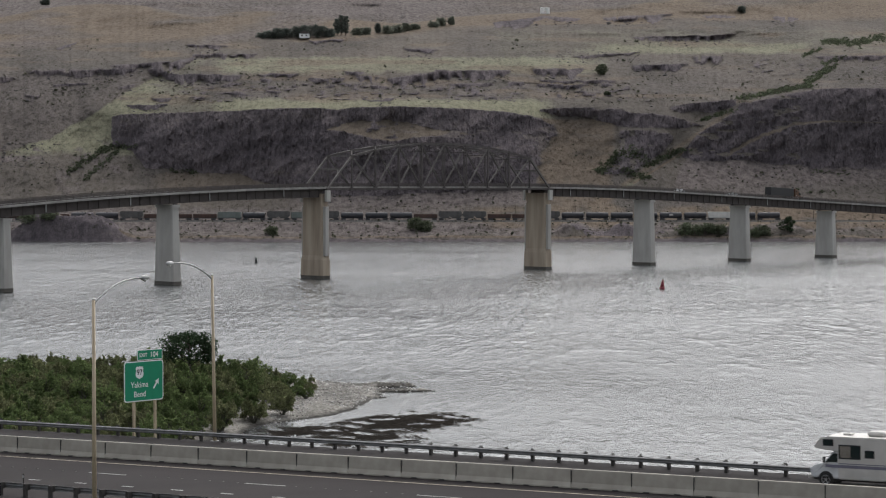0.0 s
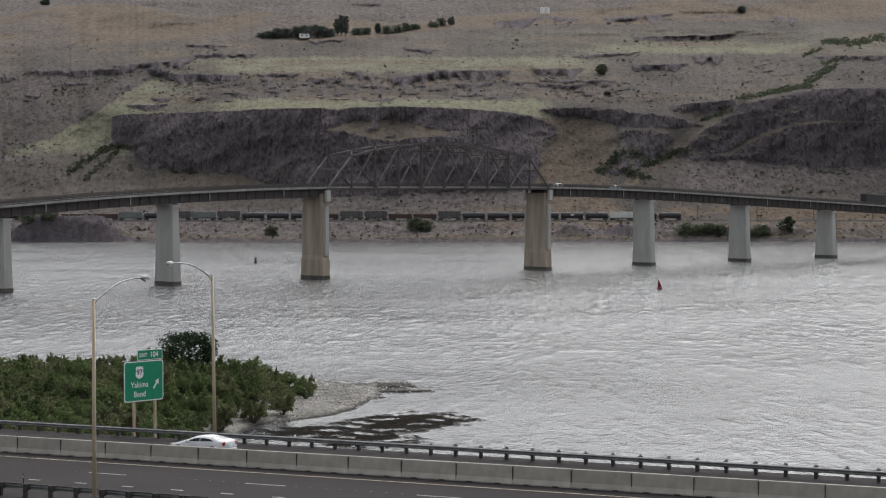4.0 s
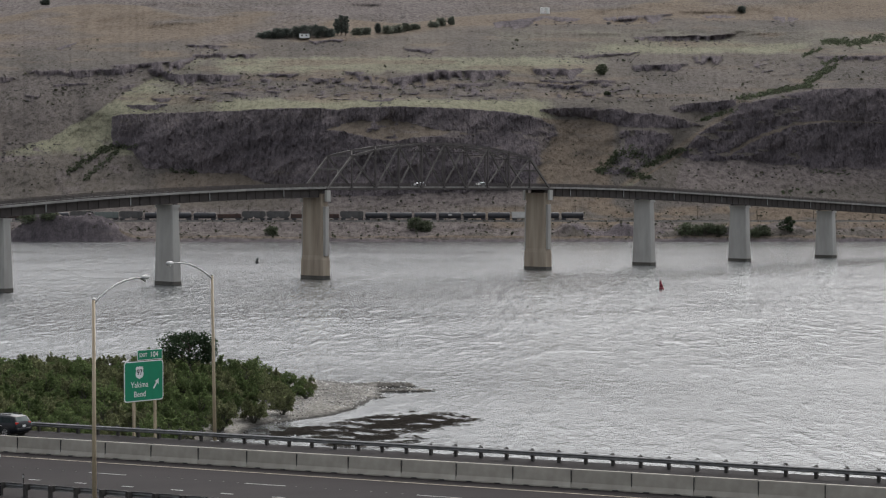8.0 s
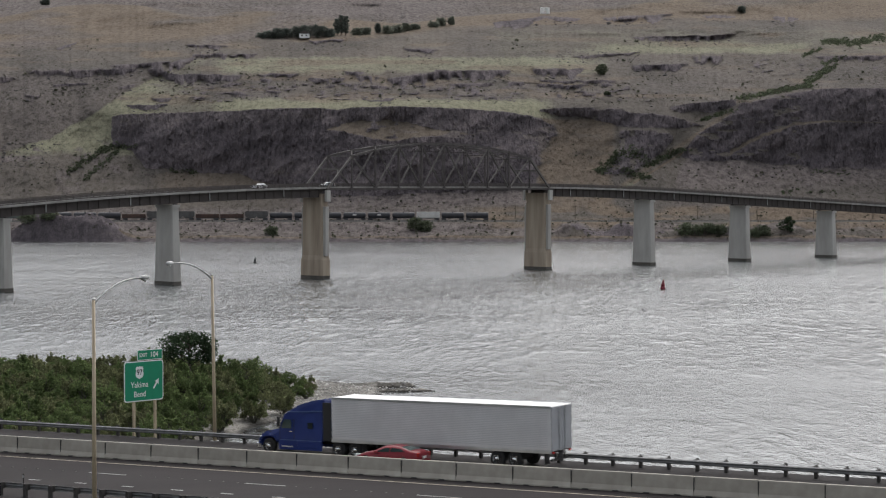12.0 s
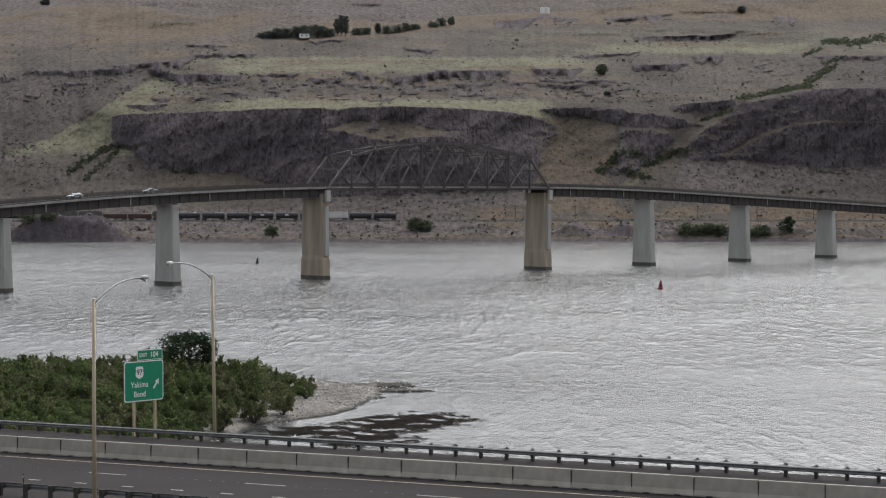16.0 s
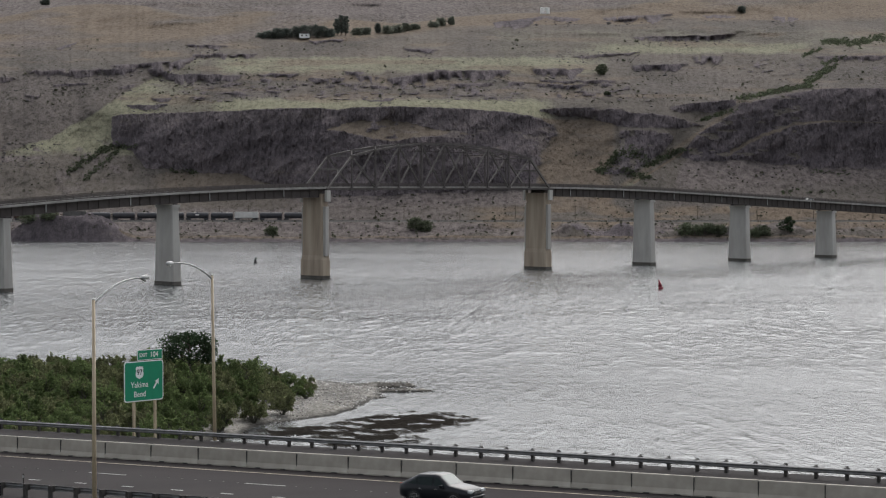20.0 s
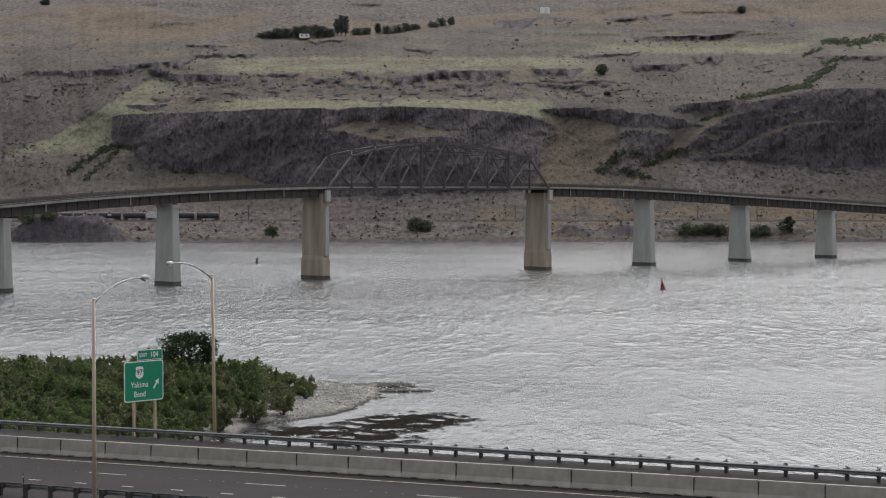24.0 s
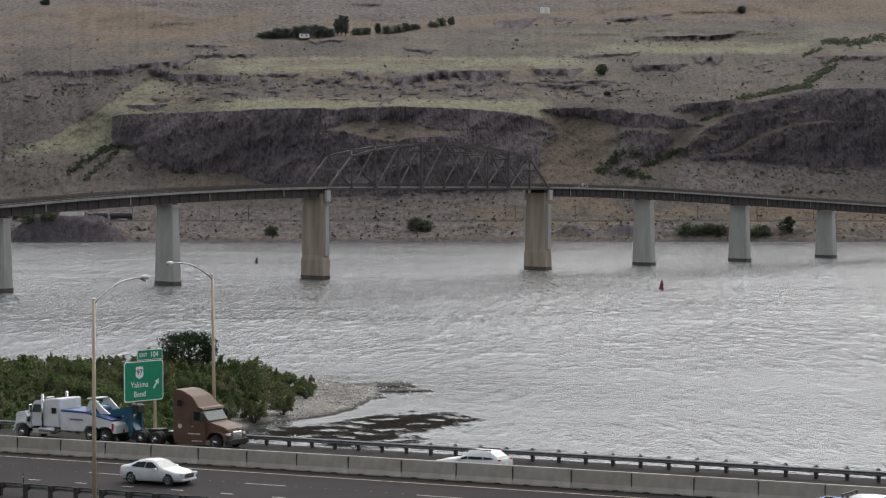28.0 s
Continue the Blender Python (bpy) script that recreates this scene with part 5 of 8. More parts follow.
def wheel_set(r, w, truck=False):
    """Meshes of a tyre and its rim, axle along y, outside at -y."""
    ty = lathe(bmesh.new(), [(r * 0.62, -w / 2 + 0.02), (r * 0.9, -w / 2), (r, -w / 2 + 0.04), (r, w / 2 - 0.04), (r * 0.9, w / 2), (r * 0.62, w / 2 - 0.02)], 24, "y")
    tyre = link_mesh("wheel", ty, M["rubber"], True)
    bm = bmesh.new()
    if truck:
        lathe(bm, [(r * 0.60, -w / 2 - 0.01), (r * 0.52, -w / 2 + 0.05), (r * 0.30, -w / 2 + 0.02), (r * 0.26, -w / 2 - 0.06), (r * 0.1, -w / 2 - 0.08)], 20, "y", False)
        for k in range(8):
            a = k * math.pi / 4
            box(bm, (r * 0.4 * math.cos(a) - 0.03, -w / 2 - 0.02, r * 0.4 * math.sin(a) - 0.03), (r * 0.4 * math.cos(a) + 0.03, -w / 2 + 0.04, r * 0.4 * math.sin(a) + 0.03))
    else:
        lathe(bm, [(r * 0.68, -w / 2 + 0.0), (r * 0.66, -w / 2 - 0.012), (r * 0.60, -w / 2 - 0.006), (r * 0.58, -w / 2 + 0.06)], 20, "y", False)
        for k in range(5):
            a = k * 2 * math.pi / 5
            beam(bm, (r * 0.12 * math.cos(a), -w / 2 + 0.02, r * 0.12 * math.sin(a)), (r * 0.62 * math.cos(a), -w / 2 + 0.02, r * 0.62 * math.sin(a)), 0.03, r * 0.2, (0, 1, 0))
        lathe(bm, [(r * 0.18, -w / 2 - 0.005), (r * 0.15, -w / 2 + 0.05)], 12, "y")
    rim = link_mesh("rim", bm, M["chrome"] if truck else M["alloy"])
    return tyre, rim, r


def put_wheels(e, ws, places):
    tyre, rim, r = ws
    for x, y in places:
        w = new("wheel", tyre)
        w.parent = e
        w.matrix_basis = pose(x, y, r, 0, 0, 180 if y > 0 else 0)
        piece("rim", rim, w)
        ROLLING.append((e, w, x, y, r))


class Shell:
    """A body lofted through stations (x, sill, belt, top, half width, half width at the top)."""

    def __init__(self, st):
        self.st = np.array(st, float)

    def at(self, x):
        return [float(np.interp(x, self.st[::-1, 0] if self.st[0, 0] > self.st[-1, 0] else self.st[:, 0], self.st[::-1, k] if self.st[0, 0] > self.st[-1, 0] else self.st[:, k])) for k in range(1, 6)]

    def side(self, x, z):
        sill, belt, top, w, wt = self.at(x)
        if z <= belt:
            return w
        return w + (wt - w) * min(1.0, (z - belt) / max(0.05, top - belt))

    def mesh(self):
        bm = bmesh.new()
        rows = []
        for x, sill, belt, top, w, wt in self.st:
            half = [(0.0, sill), (w * 0.86, sill), (w * 0.97, sill + 0.10), (w, (sill + belt) / 2), (w * 0.985, belt), (wt, top - 0.07 * (top - belt) - 0.02), (wt * 0.86, top), (wt * 0.4, top + 0.015)]
            ring = [(y, z) for y, z in half] + [(-y, z) for y, z in half[::-1][:-1]]
            rows.append([bm.verts.new((x, y, z)) for y, z in ring])
        n = len(rows[0])
        flip = self.st[0, 0] > self.st[-1, 0]
        for a, b in zip(rows, rows[1:]):
            for k in range(n):
                q = (a[k], a[(k + 1) % n], b[(k + 1) % n], b[k])
                bm.faces.new(q if not flip else q[::-1])
        bm.faces.new(rows[0] if flip else rows[0][::-1])
        bm.faces.new(rows[-1][::-1] if flip else rows[-1])
        bmesh.ops.recalc_face_normals(bm, faces=bm.faces)
        return bm

    def pane(self, outline, y_sign, out=0.014):
        bm = bmesh.new()
        f = [bm.verts.new((x, y_sign * (self.side(x, z) + out), z)) for x, z in outline]
        k = [bm.verts.new((x, y_sign * (self.side(x, z) - 0.02), z)) for x, z in outline]
        bm.faces.new(f)
        n = len(f)
        for i in range(n):
            bm.faces.new((f[i], f[(i + 1) % n], k[(i + 1) % n], k[i]))
        bmesh.ops.recalc_face_normals(bm, faces=bm.faces)
        return bm

    def screen(self, x0, x1, inset=0.84):
        bm = bmesh.new()
        rows = []
        for i in range(5):
            x = x0 + (x1 - x0) * i / 4
            sill, belt, top, w, wt = self.at(x)
            rows.append([bm.verts.new((x, wt * inset * k, top + 0.022 - 0.012 * abs(k))) for k in (-1, -0.5, 0, 0.5, 1)])
        for a, b in zip(rows, rows[1:]):
            for k in range(4):
                bm.faces.new((a[k], a[k + 1], b[k + 1], b[k]))
        bmesh.ops.recalc_face_normals(bm, faces=bm.faces)
        return bm


def car(label, category, stations, panes, screens, axles, r, body_paint, front, rear, lights=True, name="car", lower=None):
    """A road car: body, glass, lamps, mirrors, bumpers and wheels."""
    e = thing(name, Matrix(), label, category)
    sh = Shell(stations)
    body = part("body", sh.mesh(), P[body_paint], e, smooth=True)
    for o in panes:
        for y in (-1, 1):
            part("side_window", sh.pane(o, y), M["glass"], e, "dark tinted glass")
    for x0, x1 in screens:
        part("windscreen" if x0 > 0 else "rear_window", sh.screen(x0, x1), M["screen"], e)
    hw = max(s[4] for s in stations)
    arch = link_mesh("wheel_arch", lathe(bmesh.new(), [(r * 1.14, -0.012), (r * 1.14, 0.3)], 20, "y"), M["black"])
    for ax in axles:
        for y in (-1, 1):
            yy = y * (sh.side(ax, 0.4) - 0.012)
            a = piece("wheel_arch", arch, e, pose(ax, yy, r * 1.02, 0, 0, 0 if y < 0 else 180))
    put_wheels(e, wheel_set(r, 0.22), [(ax, y * (sh.side(ax, 0.4) - 0.09)) for ax in axles for y in (-1, 1)])
    fz, rz = front[1], rear[1]
    fw = sh.at(front[0])[3]
    for y in (-1, 1):
        part("headlight", boxed((front[0] - 0.30, y * fw * 0.74 - 0.17, fz - 0.08), (front[0] + 0.14, y * fw * 0.74 + 0.19, fz + 0.09), 0.03), P["head"], body, "clear headlight")
        part("taillight", boxed((rear[0] - 0.04, y * fw * 0.82 - 0.14, rz - 0.13), (rear[0] + 0.05, y * fw * 0.82 + 0.16, rz + 0.13), 0.03), P["tail"], body, "red tail light")
        mx = screens[0][0] - 0.35
        mz = sh.at(mx)[1]
        part("mirror", boxed((mx - 0.1, y * (hw + 0.10) - 0.09, mz - 0.02), (mx + 0.1, y * (hw + 0.10) + 0.09, mz + 0.15), 0.03), P[body_paint], body)
        for o in panes[:2]:
            cx = min(p[0] for p in o) + 0.12
            part("door_handle", boxed((cx - 0.09, y * hw - 0.025, mz - 0.13), (cx + 0.09, y * hw + 0.025, mz - 0.09), 0.008), P[body_paint] if body_paint != "black" else M["chrome"], body)
    part("grille", boxed((front[0] - 0.1, -fw * 0.58, fz - 0.22), (front[0] + 0.15, fw * 0.50, fz + 0.03), 0.02), M["black"], body, "dark grille")
    part("grille_bar", boxed((front[0] + 0.05, -fw * 0.5, fz - 0.11), (front[0] + 0.165, fw * 0.5, fz - 0.06)), M["chrome"], body, "chrome grille bar")
    part("front_bumper", boxed((front[0] - 0.15, -fw * 0.92, fz - 0.42), (front[0] + 0.16, fw * 0.90, fz - 0.24), 0.05), P[lower or body_paint], body)
    part("rear_bumper", boxed((rear[0] - 0.08, -fw * 0.92, rz - 0.5), (rear[0] + 0.15, fw * 0.92, rz - 0.28), 0.05), P[lower or body_paint], body)
    part("number_plate", boxed((rear[0] - 0.085, -0.16, rz - 0.24), (rear[0] - 0.02, 0.16, rz - 0.08)), M["sign_white"], body, "blank number plate")
    part("underbody", boxed((rear[0] + 0.2, -hw * 0.8, 0.18), (front[0] - 0.2, hw * 0.8, 0.45)), P["under"], e)
    return e


def sedan(label, body_paint, L=4.8, H=1.44, low=False):
    a = L / 2
    st = [(a, 0.42, 0.55, 0.60, 0.62, 0.55), (a - 0.15, 0.26, 0.62, 0.70, 0.80, 0.72), (a - 0.7, 0.20, 0.74, 0.86, 0.90, 0.80), (0.95, 0.18, 0.86, 0.98, 0.92, 0.80),
          (0.25, 0.18, 0.90, H - 0.06, 0.92, 0.62), (-0.35, 0.18, 0.92, H, 0.92, 0.60), (-0.95, 0.18, 0.93, H - 0.05, 0.92, 0.60), (-1.75, 0.20, 0.95, 1.08, 0.91, 0.74), (-a + 0.15, 0.30, 0.94, 1.03, 0.85, 0.74), (-a, 0.45, 0.80, 0.90, 0.72, 0.62)]
    panes = [[(0.72, 0.95), (-0.28, 0.98), (-0.28, H - 0.12), (0.12, H - 0.14)], [(-0.36, 0.98), (-1.42, 1.02), (-1.02, H - 0.15), (-0.36, H - 0.12)]]
    return car(label, "car", st, panes, [(0.92, 0.26), (-1.68, -1.0)], (1.42, -1.38), 0.33, body_paint, (a - 0.12, 0.66), (-a + 0.04, 0.84))


def suv(label, body_paint, L=4.6, H=1.68, rack=True, name="car", slope=0.0, hood=1.3):
    a = L / 2
    q = hood - 1.3
    st = [(a, 0.45, 0.62, 0.70, 0.68, 0.60), (a - 0.12, 0.30, 0.78, 0.90, 0.86, 0.78), (a - 0.8, 0.26, 0.92, 1.04, 0.93, 0.82), (a - 1.3 - q, 0.26, 0.98, 1.10, 0.94, 0.80),
          (a - 1.95 - q, 0.26, 1.0, H - 0.05, 0.94, 0.70), (0, 0.26, 1.02, H, 0.94, 0.70), (-a + 0.75 + slope, 0.26, 1.04, H - 0.03, 0.94, 0.70), (-a + 0.28 + slope * 0.45, 0.28, 1.06, H - 0.12 - slope * 0.5, 0.92, 0.68), (-a + 0.05, 0.36, 1.0, 1.12, 0.90, 0.80), (-a, 0.5, 0.86, 0.96, 0.84, 0.74)]
    zk = H / 1.68
    st = [(x, sl * min(zk, 1.1), be * zk, tp * zk if tp < 1.4 else tp, w * (1 + 0.3 * (zk - 1)), wt * (1 + 0.3 * (zk - 1))) for x, sl, be, tp, w, wt in st]
    panes = [[(a - 1.5 - q, 1.06), (0.02, 1.08), (0.02, H - 0.15), (a - 1.98 - q, H - 0.17)], [(-0.06, 1.08), (-1.02, 1.10), (-1.02, H - 0.15), (-0.06, H - 0.15)], [(-1.1, 1.10), (-a + 0.38 + slope * 0.35, 1.14), (-a + 0.62 + slope * 0.7, H - 0.18 - slope * 0.35), (-1.1, H - 0.15)]]
    panes = [[(x, z * zk if z < 1.3 else z) for x, z in o] for o in panes]
    e = car(label, "car", st, panes, [(a - 1.33 - q, a - 1.93 - q), (-a + 0.08, -a + 0.26 + slope * 0.4)], (a - 0.95, -a + 0.98), 0.37 * min(1.08, zk), body_paint, (a - 0.10, 0.80 * zk), (-a + 0.06, 1.0 * zk), name=name)
    if rack:
        for y in (-0.55, 0.55):
            part("roof_rail", beam(bmesh.new(), (a - 2.2, y, H + 0.05), (-a + 0.7, y, H + 0.04), 0.05, 0.05), M["black"], e)
    return e


def pickup(label, body_paint, flatbed=False, L=5.6, lower=None):
    a, H = L / 2, 1.86
    back = -0.55 if not flatbed else -0.75
    st = [(a, 0.55, 0.80, 0.92, 0.82, 0.76), (a - 0.1, 0.42, 0.92, 1.04, 0.94, 0.86), (a - 1.0, 0.42, 1.06, 1.18, 0.98, 0.86), (a - 1.35, 0.42, 1.08, 1.22, 0.98, 0.84), (a - 1.95, 0.42, 1.1, H - 0.04, 0.98, 0.74), (a - 2.6, 0.42, 1.1, H, 0.98, 0.73), (back + 0.12, 0.42, 1.12, H - 0.03, 0.98, 0.73), (back, 0.42, 1.1, H - 0.22, 0.97, 0.76)]
    panes = [[(a - 1.55, 1.14), (a - 2.5, 1.15), (a - 2.5, H - 0.14), (a - 2.0, H - 0.15)], [(a - 2.58, 1.15), (back + 0.2, 1.17), (back + 0.24, H - 0.15), (a - 2.58, H - 0.14)]]
    e = car(label, "pickup truck", st, panes, [(a - 1.38, a - 1.93)], (a - 0.95, -a + 1.15), 0.40, body_paint, (a - 0.06, 0.88), (-a + 0.10, 0.9), name="pickup_truck", lower=lower)
    if not flatbed:
        bm = bmesh.new()
        for y in (-1, 1):
            box(bm, (-a + 0.05, min(y * 0.98, y * 0.88), 0.5), (back - 0.04, max(y * 0.98, y * 0.88), 1.14), 0.02)
        box(bm, (-a + 0.05, -0.97, 0.52), (-a + 0.13, 0.97, 1.14), 0.02)
        box(bm, (-a + 0.06, -0.9, 0.5), (back, 0.9, 0.62))
        part("cargo_bed", bm, P[body_paint], e, "open cargo bed")
    else:
        part("flatbed", boxed((-a - 0.1, -1.05, 0.82), (back - 0.06, 1.05, 0.95), 0.02), M["black"], e, "black steel flatbed")
        bm = bmesh.new()
        for y in (-0.95, -0.3, 0.3, 0.95):
            beam(bm, (back - 0.12, y, 0.95), (back - 0.12, y, 1.95), 0.06, 0.06)
        beam(bm, (back - 0.12, -1.0, 1.95), (back - 0.12, 1.0, 1.95), 0.08, 0.08)
        beam(bm, (back - 0.12, -1.0, 1.4), (back - 0.12, 1.0, 1.4), 0.05, 0.05)
        part("headache_rack", bm, M["black"], e)
        part("side_box", boxed((-a + 0.3, -1.03, 0.45), (-a + 0.75, 1.03, 0.82), 0.02), M["black"], e)
        tank = part("liquid_tank", boxed((-a + 0.35, -0.62, 0.96), (back - 0.45, 0.62, 1.62), 0.1), P["barrel"], e, "blue plastic tank")
        part("tank_lid", lathe(bmesh.new(), [(0.2, 0), (0.2, 0.08), (0.12, 0.1)], 14), M["black"], tank).matrix_basis = pose(-a + 0.9, 0, 1.61)
    return e


# ---- lorries ----
def profile_block(prof, hw, bevel=0.04, taper=None):
    bm = extrude_y(bmesh.new(), prof, -hw, hw)
    bmesh.ops.recalc_face_normals(bm, faces=bm.faces)
    if bevel:
        bmesh.ops.bevel(bm, geom=[e for e in bm.edges], offset=bevel, segments=2, affect="EDGES")
    if taper:
        for v in bm.verts:
            v.co.y *= taper(v.co.x, v.co.z)
    return bm


def tractor(label, color, style):
    """A road tractor with a sleeper. Front at x = 0, the chassis runs to -x. style: aero, bronze or classic."""
    e = thing("truck", Matrix(), label, "truck")
    pc = P[color]
    ws = wheel_set(0.50, 0.30, True)
    put_wheels(e, ws, [(-0.95, -1.05), (-0.95, 1.05)])
    if style == "aero":
        hood = [(-0.05, 0.45), (0.0, 0.75), (-0.08, 1.15), (-0.55, 1.42), (-1.95, 1.72), (-1.95, 0.9), (-1.55, 0.9), (-1.45, 1.1), (-1.2, 1.17), (-0.7, 1.17), (-0.45, 1.0), (-0.38, 0.5)]
        cab = [(-1.8, 0.95), (-1.8, 1.73), (-2.13, 2.58), (-2.5, 2.82), (-3.3, 3.26), (-4.35, 3.56), (-5.25, 3.70), (-5.3, 3.62), (-5.3, 0.95)]
        fair, sleeper_end = -5.3, -5.3
        side_win = [(-1.98, 1.72), (-2.78, 1.72), (-2.78, 2.30), (-2.22, 2.30)]
        axles, last = (-6.45, -7.75), -8.3
    elif style == "bronze":
        hood = [(-0.05, 0.42), (0.0, 0.8), (-0.1, 1.35), (-0.5, 1.55), (-1.7, 1.85), (-1.7, 0.9), (-1.55, 0.9), (-1.45, 1.1), (-1.2, 1.17), (-0.7, 1.17), (-0.45, 1.0), (-0.38, 0.45)]
        cab = [(-1.65, 0.6), (-1.65, 1.82), (-2.15, 2.62), (-2.35, 2.85), (-3.0, 3.5), (-3.8, 3.88), (-4.5, 3.95), (-4.55, 3.9), (-4.55, 0.6)]
        fair, sleeper_end = -4.55, -4.55
        side_win = [(-1.85, 1.9), (-2.7, 1.92), (-2.7, 2.5), (-2.2, 2.5)]
        axles, last = (-6.1, -7.4), -7.95
    else:
        hood = [(-0.05, 0.5), (0.0, 1.0), (-0.02, 1.78), (-0.25, 1.86), (-1.75, 1.98), (-1.75, 1.0), (-1.55, 0.9), (-1.45, 1.12), (-1.2, 1.2), (-0.7, 1.2), (-0.45, 1.0), (-0.38, 0.6)]
        cab = [(-1.7, 0.95), (-1.7, 1.95), (-1.95, 2.62), (-2.1, 2.74), (-3.0, 2.85), (-4.25, 2.95), (-4.4, 2.9), (-4.4, 0.95)]
        fair, sleeper_end = -4.4, -4.4
        side_win = [(-1.9, 1.95), (-2.75, 1.95), (-2.75, 2.5), (-2.1, 2.5)]
        axles, last = (-7.2, -8.55), -9.6
    hb = part("hood", profile_block(hood, 1.12, 0.05, lambda x, z: 0.80 + 0.2 * min(1.0, -x / 1.2) - 0.12 * max(0.0, z - 1.2)), pc, e, "sloping bonnet")
    cb = part("cab", profile_block(cab, 1.22, 0.06, lambda x, z: 1.0 - 0.10 * max(0.0, z - 2.4)), pc, e, "sleeper cab")
    for y in (-1, 1):
        bm = bmesh.new()
        extrude_y(bm, side_win, y * 1.235 - 0.012, y * 1.235 + 0.012)
        part("door_window", bm, M["screen" if style != "bronze" else "glass"], cb)
        x0 = -4.3 if style == "aero" else (-3.9 if style == "bronze" else -3.95)
        z0 = 1.95 if style == "aero" else (3.05 if style == "bronze" else 2.1)
        part("sleeper_window", boxed((x0 - 0.2, y * 1.235 - 0.02, z0 - 0.2), (x0 + 0.22, y * 1.235 + 0.02, z0 + 0.2), 0.015), M["glass"], cb)
        part("mirror", boxed((-1.98, y * 1.42 - 0.1, 1.85), (-1.84, y * 1.42 + 0.12, 2.5), 0.03), M["chrome"] if style == "classic" else M["black"], cb)
        part("headlight", boxed((-0.32, y * 0.80 - 0.14, 0.95), (0.0, y * 0.80 + 0.14, 1.12), 0.03), P["head"], hb, "clear headlight")
        part("fender", profile_block([(-0.12, 0.62), (-0.2, 0.98), (-0.45, 1.18), (-0.95, 1.27), (-1.42, 1.18), (-1.7, 0.85), (-1.58, 0.85), (-1.38, 1.10), (-0.95, 1.16), (-0.5, 1.08), (-0.3, 0.92), (-0.24, 0.62)], 0.2, 0.0), pc, hb).matrix_basis = pose(0, y * 1.02, 0)
        if style == "classic":
            part("fuel_tank", lathe(bmesh.new(), [(0.2, 0), (0.3, 0.03), (0.3, 1.35), (0.2, 1.38)], 18), P["alu"], e, "polished round fuel tank", True).matrix_basis = pose(-3.9, y * 0.95, 0.72, 0, 90)
            part("exhaust_pipe", tube(bmesh.new(), [(-2.95, y * 1.28, 0.9), (-2.95, y * 1.28, 3.25)], 0.09, 12), M["chrome"], e, "tall chrome exhaust pipe", True)
            part("air_cleaner", tube(bmesh.new(), [(-1.55, y * 1.15, 1.25), (-1.55, y * 1.15, 2.0)], 0.19, 14), M["chrome"], e, "", True)
            part("step", boxed((-3.6, y * 1.1 - 0.12, 0.42), (-1.9, y * 1.1 + 0.12, 0.8), 0.03), P["alu"], e)
        else:
            part("side_skirt", boxed((sleeper_end + 0.1, y * 1.18 - 0.05, 0.32), (-1.75, y * 1.18 + 0.05, 0.98), 0.03), pc, e)
            part("step", boxed((-2.9, y * 1.2 - 0.06, 0.5), (-2.0, y * 1.2 + 0.06, 0.58)), P["alu"], e)
        if style == "bronze":
            part("fender_flap", boxed((last + 0.3, y * 1.0 - 0.3, 0.3), (last + 0.33, y * 1.0 + 0.3, 0.9)), M["black"], e)
    # windscreen
    if style == "aero":
        a, b = (-1.80, 1.78), (-2.11, 2.56)
    elif style == "bronze":
        a, b = (-1.62, 1.90), (-2.12, 2.60)
    else:
        a, b = (-1.67, 2.0), (-1.93, 2.6)
    bm = bmesh.new()
    dx, dz = b[0] - a[0], b[1] - a[1]
    ln = math.hypot(dx, dz)
    nx, nz = dz / ln * 0.03, -dx / ln * 0.03
    v = [bm.verts.new((p[0] + nx, y, p[1] + nz)) for p in (a, b) for y in (-1.05, 1.05)]
    bm.faces.new((v[0], v[1], v[3], v[2]))
    part("windscreen", bm, M["screen"], cb)
    if style == "bronze":
        part("sun_visor", profile_block([(-1.95, 2.62), (-2.05, 2.75), (-2.35, 2.82), (-2.3, 2.68)], 1.18, 0.0), P["brown"], cb)
    for y in (-1, 1):
        for x in ((-1.85, -3.0) if style != "bronze" else (-1.75, -2.95)):
            part("door_seam", boxed((x - 0.015, y * 1.222 - 0.006, 1.0), (x + 0.015, y * 1.222 + 0.006, 2.35)), M["black"], cb)
        part("door_handle", boxed((-2.85, y * 1.235 - 0.015, 1.5), (-2.7, y * 1.235 + 0.015, 1.55)), M["chrome"], cb)
        if style == "bronze":
            em = part("emblem", lathe(bmesh.new(), [(0.16, -0.01), (0.16, 0.01)], 16, "y"), P["cream"], cb, "small round pale emblem")
            em.matrix_basis = pose(-3.9, y * 1.225, 1.5)
            part("trim_strip", boxed((-3.2, y * 1.235 - 0.012, 0.98), (-2.2, y * 1.235 + 0.012, 1.06)), P["alu"], e)
        if style == "aero":
            part("fairing_edge", beam(bmesh.new(), (-2.6, y * 1.225, 2.80), (-5.25, y * 1.225, 2.92), 0.05, 0.07), P["tow_blue"], cb, "raised roof fairing edge")
            part("skirt_edge", boxed((-5.2, y * 1.235 - 0.012, 0.93), (-1.9, y * 1.235 + 0.012, 0.99)), P["tow_blue"], cb)
            part("sun_visor", profile_block([(-1.98, 2.50), (-1.90, 2.62), (-2.25, 2.72), (-2.2, 2.60)], 1.1, 0.0), M["chrome"], cb, "chrome sun visor") if y > 0 else None
            part("hood_vent", boxed((-1.5, y * 1.0 - 0.03, 1.38), (-0.9, y * 1.0 + 0.03, 1.44), 0.01), M["black"], hb)
            part("fuel_tank", boxed((-4.9, y * 1.1 - 0.15, 0.42), (-3.2, y * 1.1 + 0.15, 0.95), 0.08), pc, e)
    part("grille", boxed((-0.2, -0.5, 0.65), (0.025, 0.5, 1.6 if style == "classic" else 1.2), 0.03), M["chrome"], hb, "chrome grille")
